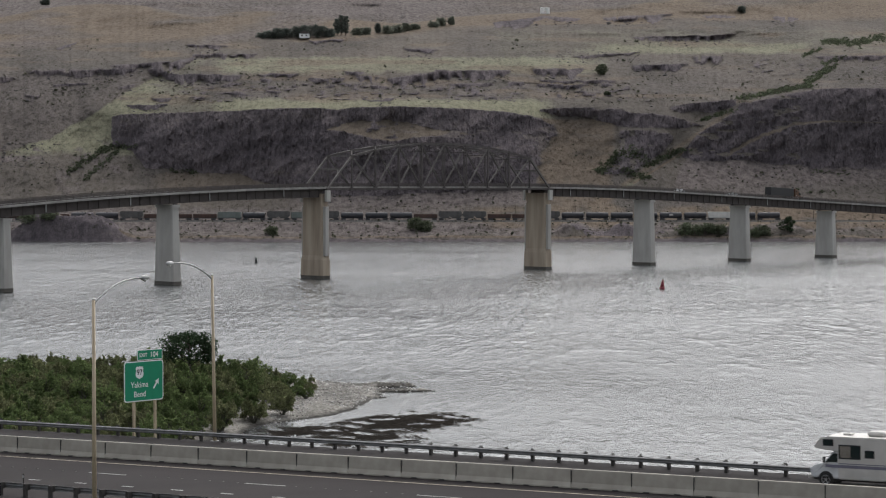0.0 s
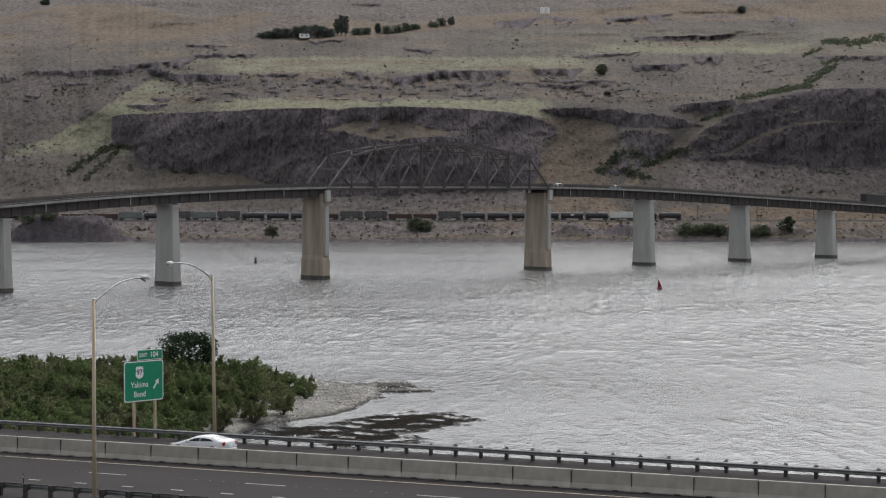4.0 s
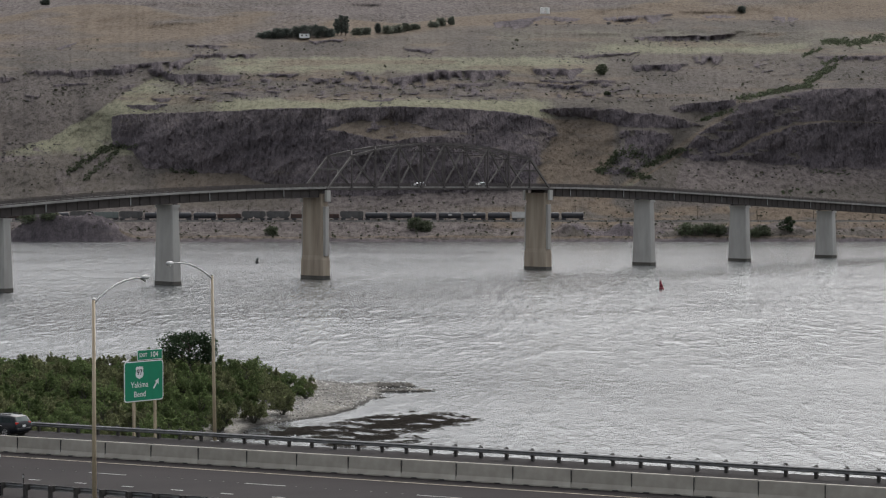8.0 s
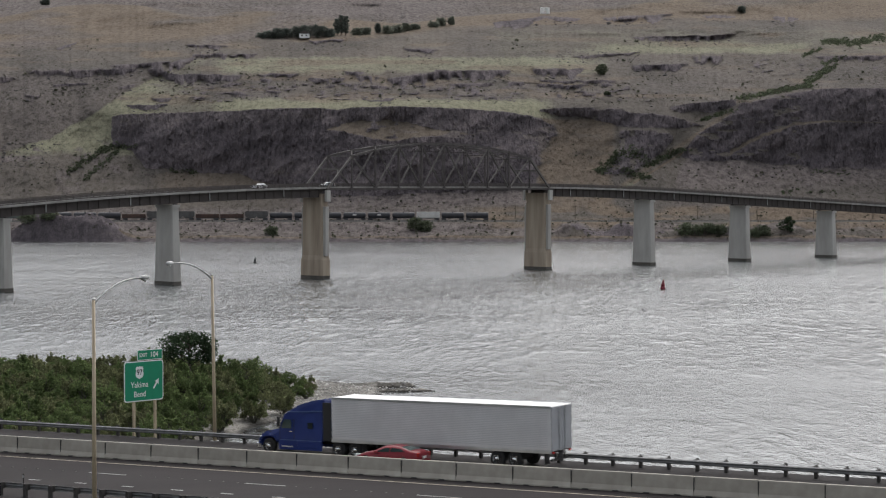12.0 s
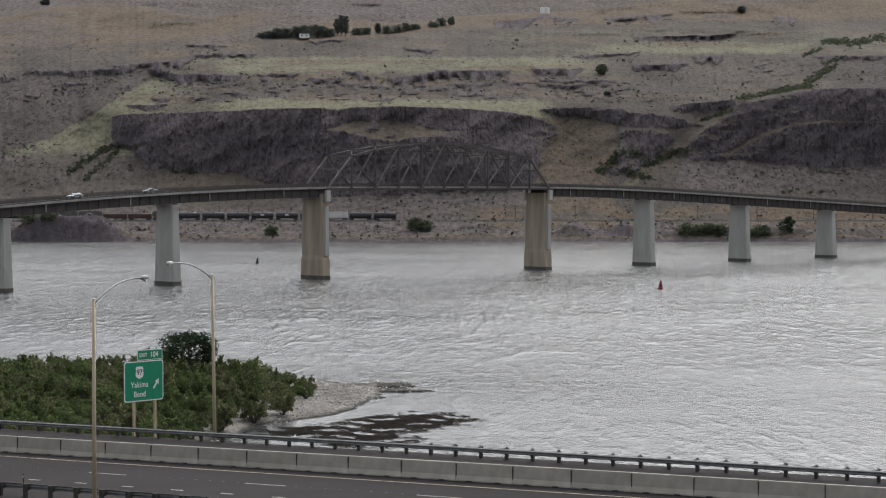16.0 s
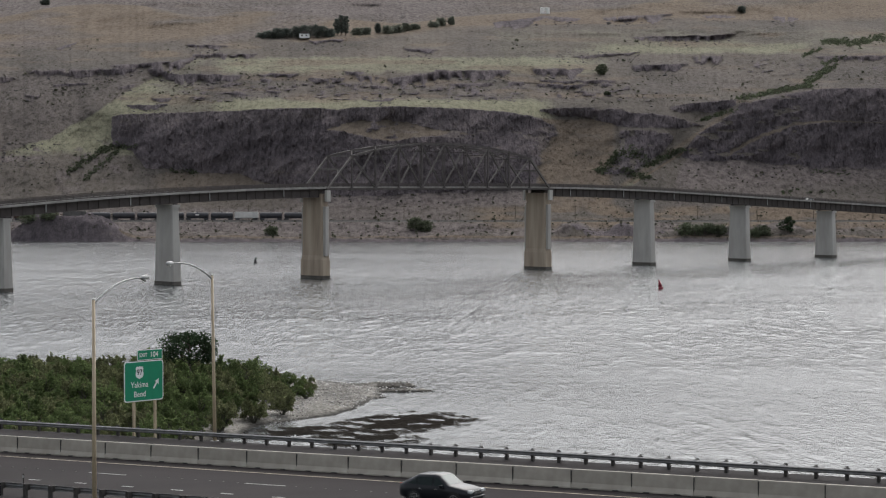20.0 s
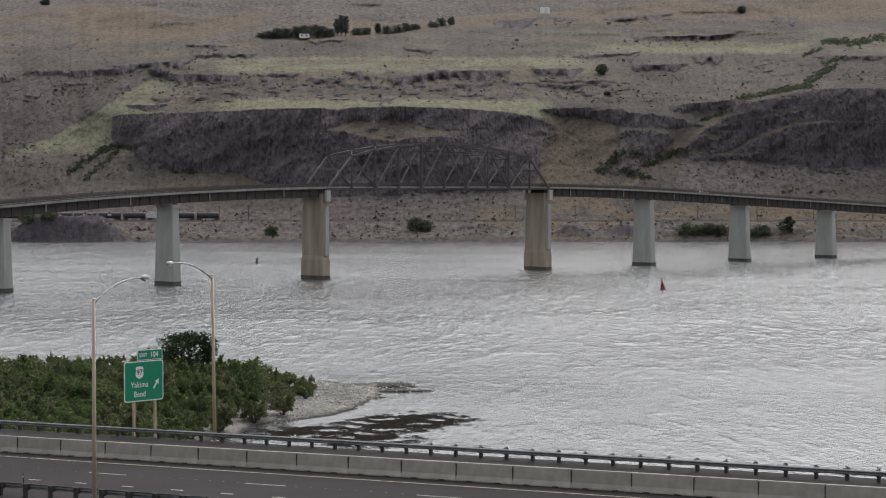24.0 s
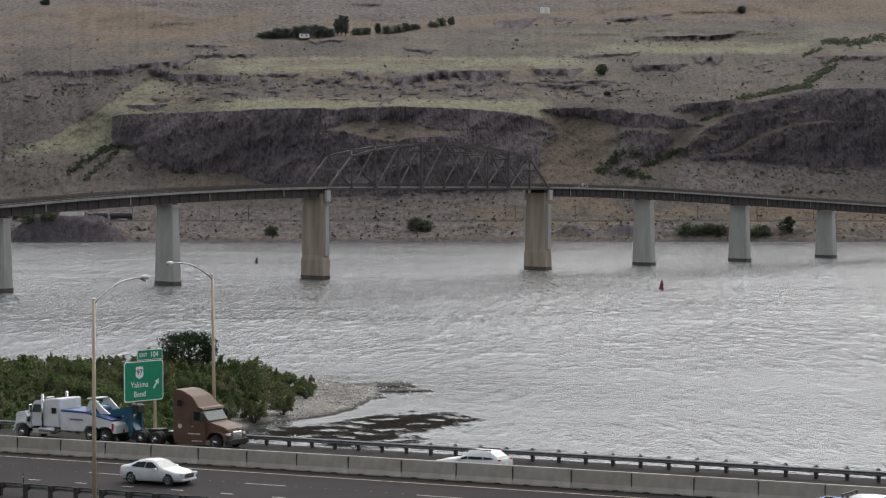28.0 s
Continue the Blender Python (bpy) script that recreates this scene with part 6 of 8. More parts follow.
    part("front_bumper", boxed((-0.25, -1.15, 0.32), (0.10, 1.15, 0.68), 0.05), M["chrome"] if style != "bronze" else P["under"], e)
    bm = bmesh.new()
    for y in (-0.42, 0.42):
        box(bm, (last, y - 0.05, 0.72), (-1.2, y + 0.05, 0.98))
    for x in axles:
        box(bm, (x - 0.1, -0.9, 0.42), (x + 0.1, 0.9, 0.6))
        box(bm, (x - 0.5, -0.5, 0.6), (x + 0.5, 0.5, 0.72))
    part("chassis", bm, P["under"], e)
    put_wheels(e, ws, [(x, y) for x in axles for y in (-1.02, 1.02)])
    inner = link_mesh("inner_tyre", lathe(bmesh.new(), [(0.3, -0.14), (0.48, -0.14), (0.5, -0.1), (0.5, 0.1), (0.48, 0.14), (0.3, 0.14)], 20, "y"), M["rubber"], True)
    for x in axles:
        for y in (-0.68, 0.68):
            piece("inner_tyre", inner, e, pose(x, y, 0.5))
    if style != "classic":
        part("coupling_plate", boxed((axles[0] - 1.1, -0.5, 1.0), (axles[0] - 0.2, 0.5, 1.1), 0.03), M["black"], e)
        part("deck_plate", boxed((axles[0] + 0.6, -0.5, 0.98), (sleeper_end - 0.05, 0.5, 1.02)), P["alu"], e)
        for y in (-1, 1):
            part("mudguard", boxed((axles[1] - 0.65, y * 1.0 - 0.28, 0.35), (axles[1] - 0.62, y * 1.0 + 0.28, 0.95)), M["black"], e)
    if style == "aero":
        for y in (-1, 1):
            part("gap_fairing", boxed((-5.95, y * 1.2 - 0.03, 1.0), (-5.28, y * 1.2 + 0.03, 3.5), 0.02), M["black"], e, "dark side fairing")
    return e


def semi_trailer():
    e = thing("semi_trailer", Matrix(), "long white ribbed box semi-trailer with grey rear doors", "trailer")
    L, z0, z1, w = 16.1, 1.10, 3.86, 1.28
    bm = bmesh.new()
    box(bm, (-L, -w, z0), (0, w, z1), 0.03)
    body = part("box_body", bm, P["trailer"], e, "white box body")
    rib = link_mesh("side_rib", boxed((-L + 0.25, -0.02, -0.016), (-0.25, 0.02, 0.016)), P["trailer_rib_shade"])
    for i in range(22):
        z = z0 + 0.28 + i * (z1 - z0 - 0.5) / 21
        for y in (-1, 1):
            piece("side_rib", rib, body, pose(0, y * (w + 0.006), z))
    for y in (-1, 1):
        part("bottom_rail", boxed((-L, y * w - 0.03, z0 - 0.12), (0, y * w + 0.03, z0 + 0.10)), P["alu"], body)
        part("top_rail", boxed((-L, y * w - 0.02, z1 - 0.14), (0, y * w + 0.035, z1 + 0.01)), P["alu"], body)
        part("rear_door", boxed((-L - 0.05, min(y * 0.01, y * w), z0 + 0.05), (-L + 0.0, max(y * 0.01, y * w), z1 - 0.05), 0.01), P["trailer_door"], e, "grey swing door")
        part("lock_rod", tube(bmesh.new(), [(-L - 0.08, y * 0.35, z0 + 0.05), (-L - 0.08, y * 0.35, z1 - 0.1)], 0.025, 6), P["alu"], e)
        part("taillight", boxed((-L - 0.06, y * 1.05 - 0.12, z0 - 0.12), (-L, y * 1.05 + 0.12, z0 + 0.0)), P["tail"], e, "red tail light")
        part("landing_leg", boxed((-3.4, y * 0.6 - 0.07, 0.35), (-3.26, y * 0.6 + 0.07, z0)), P["under"], e)
        part("mud_flap", boxed((-L + 0.5, y * 0.9 - 0.3, 0.3), (-L + 0.53, y * 0.9 + 0.3, 0.95)), M["black"], e)
        bm = bmesh.new()
        beam(bm, (-L + 0.1, y * 0.6, z0), (-L + 0.1, y * 0.6, 0.55), 0.08, 0.08)
        part("bumper_bracket", bm, P["under"], e)
    part("rear_bumper", boxed((-L + 0.05, -1.1, 0.5), (-L + 0.15, 1.1, 0.62)), P["under"], e)
    bm = bmesh.new()
    for y in (-0.5, 0.5):
        box(bm, (-L + 0.3, y - 0.06, 0.92), (-0.4, y + 0.06, z0))
    for i in range(14):
        box(bm, (-L + 0.6 + i * 1.15, -1.2, z0 - 0.1), (-L + 0.68 + i * 1.15, 1.2, z0))
    for x in (-L + 2.6, -L + 3.85):
        box(bm, (x - 0.12, -0.9, 0.42), (x + 0.12, 0.9, 0.92))
    part("underframe", bm, P["under"], e)
    put_wheels(e, wheel_set(0.50, 0.30, True), [(x, y) for x in (-L + 2.6, -L + 3.85) for y in (-1.05, 1.05)])
    return e


def tow_truck():
    e = tractor("white and blue heavy tow truck with a teal boom", "white", "classic")
    tx = -4.5
    body = part("tow_body", profile_block([(tx, 0.75), (tx, 2.05), (tx - 2.4, 2.0), (tx - 3.2, 1.8), (tx - 4.6, 1.55), (tx - 5.05, 1.3), (tx - 5.05, 0.72), (tx - 4.75, 0.72), (tx - 4.6, 1.02), (tx - 4.3, 1.14), (tx - 3.8, 1.14), (tx - 3.5, 0.98), (tx - 3.3, 1.1), (tx - 2.95, 1.18), (tx - 2.4, 1.14), (tx - 2.1, 0.75)], 1.22, 0.03), P["white"], e, "white tow body with lockers")
    part("blue_band", profile_block([(tx - 0.05, 2.06), (tx - 0.05, 2.22), (tx - 2.5, 2.14), (tx - 3.3, 1.92), (tx - 4.7, 1.66), (tx - 4.7, 1.56), (tx - 3.2, 1.82), (tx - 2.4, 2.01)], 1.2, 0.01), P["tow_blue"], body, "blue body edge")
    for y in (-1, 1):
        for x in (tx - 0.45, tx - 1.15):
            part("locker_door", boxed((x - 0.32, y * 1.225 - 0.012, 0.95), (x + 0.28, y * 1.225 + 0.012, 1.85), 0.01), P["white"], body)
        part("lettering_bar", boxed((tx - 2.1, y * 1.235 - 0.006, 1.5), (tx - 0.9, y * 1.235 + 0.006, 1.62)), P["stripe"], body)
        part("side_lamp", boxed((tx - 4.85, y * 1.2 - 0.06, 0.9), (tx - 4.7, y * 1.2 + 0.06, 1.4)), P["tail"], body)
        part("mast", profile_block([(tx - 1.9, 2.05), (tx - 2.4, 2.9), (tx - 2.9, 2.95), (tx - 3.6, 2.35), (tx - 4.2, 2.0), (tx - 3.3, 2.0), (tx - 2.85, 2.5), (tx - 2.6, 2.55), (tx - 2.3, 2.05)], 0.06, 0.0), P["white"], body).matrix_basis = pose(0, y * 0.75, 0)
    part("beacon_bar", boxed((tx - 2.7, -0.8, 2.95), (tx - 2.1, 0.8, 3.05), 0.03), M["lamp_grey"], body)
    part("boom", beam(bmesh.new(), (tx - 2.6, 0, 1.75), (tx - 6.1, 0, 2.35), 0.7, 0.55), P["teal"], e, "teal lifting boom")
    part("boom_head", boxed((tx - 6.35, -0.4, 2.1), (tx - 5.75, 0.4, 2.72), 0.08), M["black"], e)
    part("winch_drum", lathe(bmesh.new(), [(0.3, -0.5), (0.3, 0.5)], 16, "y"), P["teal"], e).matrix_basis = pose(tx - 2.9, 0, 2.25)
    bm = bmesh.new()
    beam(bm, (tx - 5.1, 0, 1.9), (tx - 5.9, 0, 0.8), 0.7, 0.45)
    for y in (-0.55, 0.55):
        beam(bm, (tx - 5.75, y, 2.1), (tx - 5.85, y, 0.5), 0.16, 0.3)
        beam(bm, (tx - 5.1, y, 1.6), (tx - 5.8, y, 1.9), 0.14, 0.22)
    beam(bm, (tx - 5.6, 0, 0.55), (tx - 7.0, 0, 0.55), 0.35, 0.3)
    beam(bm, (tx - 6.9, -0.8, 0.55), (tx - 6.9, 0.8, 0.55), 0.25, 0.2)
    part("wheel_lift", bm, P["teal"], e, "teal under-lift")
    for y in (-0.2, 0.2):
        part("cable", tube(bmesh.new(), [(tx - 6.1, y, 2.2), (tx - 6.5, y, 0.7)], 0.025, 6), M["black"], e)
    part("roof_light", boxed((-2.6, -0.4, 2.82), (-2.4, 0.4, 2.95), 0.03), M["lamp_grey"], e)
    return e


def motorhome():
    e = thing("motorhome", Matrix(), "white motorhome with grey stripes and a rear bicycle rack", "motorhome")
    body = part("house", profile_block([(-1.75, 0.45), (-1.75, 2.0), (-0.45, 2.14), (-0.32, 2.24), (-0.62, 2.66), (-1.05, 2.84), (-7.9, 2.85), (-8.05, 2.74), (-8.05, 0.62), (-7.2, 0.45), (-6.6, 0.45)], 1.22, 0.05), P["cream"], e, "white box body")
    part("cab", profile_block([(0.0, 0.45), (0.02, 0.95), (-0.2, 1.15), (-0.85, 1.32), (-1.35, 1.98), (-1.85, 2.0), (-1.85, 0.45)], 1.0, 0.06, lambda x, z: 1.0 - 0.10 * max(0, x + 0.8)), P["white"], e, "van cab")
    for y in (-1, 1):
        bm = bmesh.new()
        extrude_y(bm, [(-0.95, 1.38), (-1.65, 1.38), (-1.65, 1.88), (-1.36, 1.88)], y * 1.0 - 0.02, y * 1.0 + 0.02)
        part("cab_window", bm, M["glass"], e)
        for x0, x1, z0, z1 in ((-3.05, -1.85, 1.66, 2.36), (-3.85, -3.38, 1.76, 2.10), (-6.75, -6.0, 1.5, 2.24), (-7.25, -7.08, 1.52, 2.26), (-1.44, -0.92, 2.36, 2.64)):
            fr = part("window", boxed((x0 - 0.05, y * 1.225 - 0.016, z0 - 0.05), (x1 + 0.05, y * 1.225 + 0.016, z1 + 0.05), 0.01), M["black"], body)
            part("pane", boxed((x0, y * 1.236 - 0.012, z0), (x1, y * 1.236 + 0.012, z1)), M["glass"], fr)
            if x1 - x0 > 0.7:
                part("curtain", boxed((x0 + 0.45 * (x1 - x0), y * 1.240 - 0.012, z0 + 0.03), (x1 - 0.04, y * 1.240 + 0.012, z1 - 0.03)), P["curtain"], fr, "drawn brown curtain")
        part("stripe", boxed((-7.95, y * 1.226 - 0.008, 1.10), (-1.0, y * 1.226 + 0.008, 1.27)), P["stripe"], body, "violet grey stripe")
        part("stripe", boxed((-7.95, y * 1.226 - 0.008, 1.32), (-1.8, y * 1.226 + 0.008, 1.37)), P["stripe"], body, "thin grey stripe")
        part("locker_door", boxed((-3.4, y * 1.226 - 0.008, 0.7), (-2.5, y * 1.226 + 0.008, 1.0), 0.006), P["cream"], body)
        part("mirror", boxed((-1.0, y * 1.25 - 0.1, 1.35), (-0.9, y * 1.25 + 0.1, 1.7), 0.02), M["black"], e)
        part("headlight", boxed((-0.15, y * 0.72 - 0.16, 0.85), (0.05, y * 0.72 + 0.16, 1.02), 0.02), P["head"], e)
        part("taillight", boxed((-8.09, y * 1.0 - 0.12, 0.85), (-8.02, y * 1.0 + 0.12, 1.15)), P["tail"], e)
        part("wheel_arch", lathe(bmesh.new(), [(0.44, -0.01), (0.44, 0.2)], 18, "y"), M["black"], e).matrix_basis = pose(-5.35, y * 1.215, 0.42, 0, 0, 0 if y < 0 else 180)
        part("wheel_arch", lathe(bmesh.new(), [(0.44, -0.01), (0.44, 0.2)], 18, "y"), M["black"], e).matrix_basis = pose(-0.95, y * 0.995, 0.42, 0, 0, 0 if y < 0 else 180)
    bm = bmesh.new()
    v = [bm.verts.new((x, y, z)) for x, z in ((-0.83, 1.36), (-1.32, 1.95)) for y in (-0.85, 0.85)]
    bm.faces.new((v[0], v[1], v[3], v[2]))
    part("windscreen", bm, M["glass"], e)
    part("front_bumper", boxed((-0.1, -0.95, 0.4), (0.14, 0.95, 0.62), 0.04), P["cream"], e)
    part("air_conditioner", boxed((-4.2, -0.45, 2.85), (-3.2, 0.45, 3.12), 0.08), P["cream"], e, "rooftop air conditioner")
    part("roof_vent", boxed((-6.3, -0.3, 2.85), (-5.6, 0.3, 2.96), 0.03), P["cream"], e)
    part("roof_vent", boxed((-2.2, -0.25, 2.85), (-1.7, 0.25, 2.95), 0.03), P["cream"], e)
    part("rear_window", boxed((-8.07, -0.6, 1.7), (-8.03, 0.6, 2.4), 0.01), M["glass"], e)
    rack = part("bicycle_rack", beam(bmesh.new(), (-8.0, 0, 0.75), (-8.9, 0, 0.75), 0.1, 0.1), M["black"], e)
    bm = bmesh.new()
    for x, y in ((-8.35, -0.5), (-8.65, 0.3)):
        for dy in (-0.5, 0.5):
            for k in range(14):
                a0, a1 = k * 2 * math.pi / 14, (k + 1) * 2 * math.pi / 14
                beam(bm, (x, y + dy + 0.33 * math.cos(a0), 1.15 + 0.33 * math.sin(a0)), (x, y + dy + 0.33 * math.cos(a1), 1.15 + 0.33 * math.sin(a1)), 0.04, 0.04, (1, 0, 0))
        for p, q in (((y - 0.5, 1.15), (y - 0.15, 1.6)), ((y - 0.15, 1.6), (y + 0.4, 1.62)), ((y + 0.5, 1.15), (y + 0.38, 1.75)), ((y - 0.15, 1.6), (y, 1.1)), ((y, 1.1), (y + 0.4, 1.55))):
            beam(bm, (x, p[0], p[1]), (x, q[0], q[1]), 0.045, 0.045, (1, 0, 0))
    part("bicycle", bm, M["black"], rack)
    part("underbody", boxed((-7.6, -0.9, 0.32), (-0.4, 0.9, 0.65)), P["under"], e)
    put_wheels(e, wheel_set(0.38, 0.24), [(-0.95, -0.92), (-0.95, 0.92), (-5.35, -1.13), (-5.35, 1.13)])
    return e


rv = motorhome()
sedan_a = sedan("silver sedan driving beside the concrete barrier", "grey", 4.8, 1.46)
coupe = sedan("white sports coupe driving beside the concrete barrier", "white", 4.35, 1.30)
black_suv = suv("black compact crossover driving along the river", "black", 4.5, 1.54)
dark_pickup = pickup("dark green pickup truck with an open bed", "green_black")
blue_tractor = tractor("deep blue aerodynamic road tractor pulling a trailer", "blue", "aero")
trailer = semi_trailer()
red_car = sedan("red sedan driving beside the concrete barrier", "red", 4.6, 1.34)
black_hatch = suv("black crossover with a chrome front", "black", 4.45, 1.64, False, slope=0.4)
silver_suv = suv("long pale silver sport utility wagon", "silver", 5.6, 1.88, hood=1.62)
towing = tow_truck()
towed = tractor("bronze brown road tractor towed backwards", "brown", "bronze")
work_truck = pickup("white crew-cab flatbed pickup carrying a blue tank", "white", True, 5.7)
white_sedan = sedan("white sedan with dark glass roof", "white", 4.68, 1.44)
white_wagon = suv("white estate wagon driving beside the concrete barrier", "white", 4.4, 1.43)


# ---- plants ----
def foliage(rng, n, size, place, flat=0.35):
    """n leaf sprays as folded quads; place(rng) gives a point and its outward way."""
    bm = bmesh.new()
    for _ in range(n):
        c, way = place(rng)
        d = (Vector((rng.gauss(0, 1), rng.gauss(0, 1), rng.gauss(0, 0.6))) + Vector(way) * 1.2).normalized()
        s = d.cross(Vector((rng.gauss(0, 1), rng.gauss(0, 1), rng.gauss(0, 1)))).normalized()
        L, w = size * rng.uniform(0.6, 1.3), size * rng.uniform(0.25, 0.5)
        c = Vector(c)
        up = d.cross(s) * w * flat
        a, b = c - d * L * 0.5, c + d * L * 0.5
        p, q = c + s * w, c - s * w
        v = [bm.verts.new(k) for k in (a, p - up, b, q - up, c + up * 0.2)]
        bm.faces.new((v[0], v[1], v[4]))
        bm.faces.new((v[1], v[2], v[4]))
        bm.faces.new((v[2], v[3], v[4]))
        bm.faces.new((v[3], v[0], v[4]))
    return bm


def shrub_meshes(seed, r, h, n, leaf, material):
    rng = random.Random(seed)
    lobes = [(rng.uniform(-0.75, 0.75) * r, rng.uniform(-0.75, 0.75) * r, rng.uniform(0.25, 0.85) * h, rng.uniform(0.22, 0.46) * r) for _ in range(15)]
    shoots = [(rng.choice(lobes), rng.uniform(0.35, 0.85), rng.uniform(-0.3, 0.3), rng.uniform(-0.3, 0.3)) for _ in range(9)]

    def place(g):
        if g.random() < 0.14:
            (x, y, z, q), tall, lx, ly = g.choice(shoots)
            k = g.random()
            return (x + lx * k + g.gauss(0, 0.07), y + ly * k + g.gauss(0, 0.07), z + q * 0.5 + tall * k), (lx, ly, 1.0)
        x, y, z, q = g.choice(lobes)
        a, b = g.uniform(0, 2 * math.pi), g.uniform(-0.5, 1.4)
        k = g.uniform(0.55, 1.05)
        way = (math.cos(a) * math.cos(b), math.sin(a) * math.cos(b), math.sin(b))
        return (x + q * k * way[0], y + q * k * way[1], max(0.15, z + q * 0.8 * k * way[2])), way
    leaves = link_mesh("leaves", foliage(rng, n, leaf, place), M[material])
    bm = bmesh.new()
    for x, y, z, q in lobes:
        mid = (x * 0.4 + rng.uniform(-0.2, 0.2), y * 0.4, z * 0.5)
        tube(bm, [(rng.uniform(-0.2, 0.2), rng.uniform(-0.2, 0.2), -0.3), mid, (x, y, z + q * 0.5)], [0.07, 0.045, 0.015], 5, False)
        for _ in range(3):
            a = rng.uniform(0, 6.28)
            tube(bm, [mid, (x + q * math.cos(a), y + q * math.sin(a), z + q * 0.6)], [0.03, 0.01], 4, False)
    return link_mesh("stem", bm, M["twig"]), leaves


def put_shrub(meshes, m, label, group, category="shrub", name="shrub"):
    e = thing(name, m, label, category, group)
    piece("stem", meshes[0], e)
    piece("leaves", meshes[1], e)
    return e


def ground_at(x, y):
    return float(near_height(np.array([[x]]), np.array([[y]]))[0, 0])


rng = random.Random(11)
shrubs = [shrub_meshes(40 + i, 2.1, 2.9, 2600, 0.24, ("leaf", "leaf", "leaf_olive", "leaf", "leaf_olive")[i]) for i in range(5)]
bare = shrub_meshes(90, 1.9, 1.8, 120, 0.3, "leaf_olive")
made = 0
for gy in np.arange(178, 276, 3.7):
    lim = float(np.interp(gy, [196, 215, 225, 232, 238, 250, 262, 275], [-28.5, -23.4, -20.6, -18.4, -17.2, -16.6, -17.2, -22]))
    x = lim
    while x > -0.222 * gy:
        px, py = x + rng.uniform(-1.2, 1.2), gy + rng.uniform(-1.6, 1.6)
        z = ground_at(px, py)
        tip = min(1.0, 0.62 + (lim - x) / 14) if gy > 236 else min(1.0, 0.86 + (lim - x) / 30)
        k = tip * rng.uniform(0.65, 1.25) * (0.8 if gy > 262 else 1.0) * (0.82 if px > -30 - 0.06 * (gy - 225) and gy > 200 else 0.94)
        kind = shrubs[rng.randrange(5)]
        if rng.random() < 0.05 and gy < 240:
            kind = bare
        if z > -0.02:
            put_shrub(kind, pose(px, py, z - 0.1, 0, 0, rng.uniform(0, 360)) @ Matrix.Diagonal((k, k, k * rng.uniform(0.85, 1.2), 1)), "dense green riverside willow shrub" if kind is not bare else "half-bare grey riverside brush", "shrubs on the point")
            made += 1
        x -= rng.uniform(2.2, 3.6)


def tree(seed, H, R, n, leaf, material, label, m, group="", narrow=1.0, name="tree", base=0.3, parts=11, layer=0.8, clump=0.72):
    """A tapered trunk with limbs and an uneven crown of small sprays."""
    rng = random.Random(seed)
    e = thing(name, m, label, "tree", group)
    bm = bmesh.new()
    tube(bm, [(0, 0, -0.4), (0.1, 0, H * 0.3), (-0.05, 0.1, H * 0.6), (0.1, 0, H * 0.9)], [0.035 * H, 0.026 * H, 0.016 * H, 0.004 * H], 8)
    tips = []
    for i in range(parts):
        a = i * 2.4 + rng.uniform(-0.4, 0.4)
        z0 = H * (base + (0.9 - base) * i / parts)
        r = R * narrow * (0.55 + 0.5 * math.sin(math.pi * min(0.95, (i + 1.5) / (parts + 1)))) * rng.uniform(0.75, 1.1)
        q = (r * 0.75 * math.cos(a), r * 0.75 * math.sin(a), min(H * 0.95, z0 + H * 0.14))
        tube(bm, [(0, 0, z0), (q[0] * 0.5, q[1] * 0.5, z0 + H * 0.09), q], [0.012 * H, 0.008 * H, 0.003 * H], 5, False)
        tips.append((q, r * clump))
    tips.append(((0, 0, H * 0.93), R * 0.35 * narrow))
    part("trunk", bm, M["bark"], e)

    def place(g):
        q, r = g.choice(tips)
        v = Vector((g.gauss(0, 1), g.gauss(0, 1), g.gauss(0, 0.8))).normalized()
        v.z *= layer / 0.8
        return Vector(q) + v * r * g.uniform(0.3, 1.0), v
    part("crown", foliage(rng, n, leaf, place), M[material], e)
    return e


tree(5, 6.7, 3.7, 5200, 0.26, "leaf_dark", "dark green leafy tree with an open layered crown", pose(-29.6, 250, ground_at(-29.6, 250) - 0.2), base=0.45, parts=15, layer=0.62, clump=0.40)
tree(6, 4.4, 2.1, 2200, 0.22, "leaf", "light green young tree beside the shrubs", pose(-22.6, 246, ground_at(-22.6, 246) - 0.2), base=0.2, parts=14, clump=0.42)

# stones on the spit
rg = np.random.RandomState(3)
SX, SY = rg.uniform(-26, 1, 9000), rg.uniform(204, 277, 9000)
SZ = near_height(SX[None], SY[None])[0]
ok = (SZ > -0.1) & (SZ < 0.9) & (SY > 228) & ((SY > 243) | (SX < -15.5 + 0.1 * (243 - SY)) )
SR = rg.uniform(0.05, 0.13, 9000) * np.where(rg.uniform(0, 1, 9000) < 0.05, 1.9, 1.0)
M["stone"] = mat("river_stone", (0.54, 0.52, 0.49), (0.11, 0.103, 0.095), 0.85, scale=0.9, detail=8)
tagged(new("shore_stones", scatter_rocks("shore_stones", np.stack([SX, SY, SZ, SR], -1)[ok], M["stone"], 9)), "scattered pale and dark stones along the spit", "stones", kind="stuff")

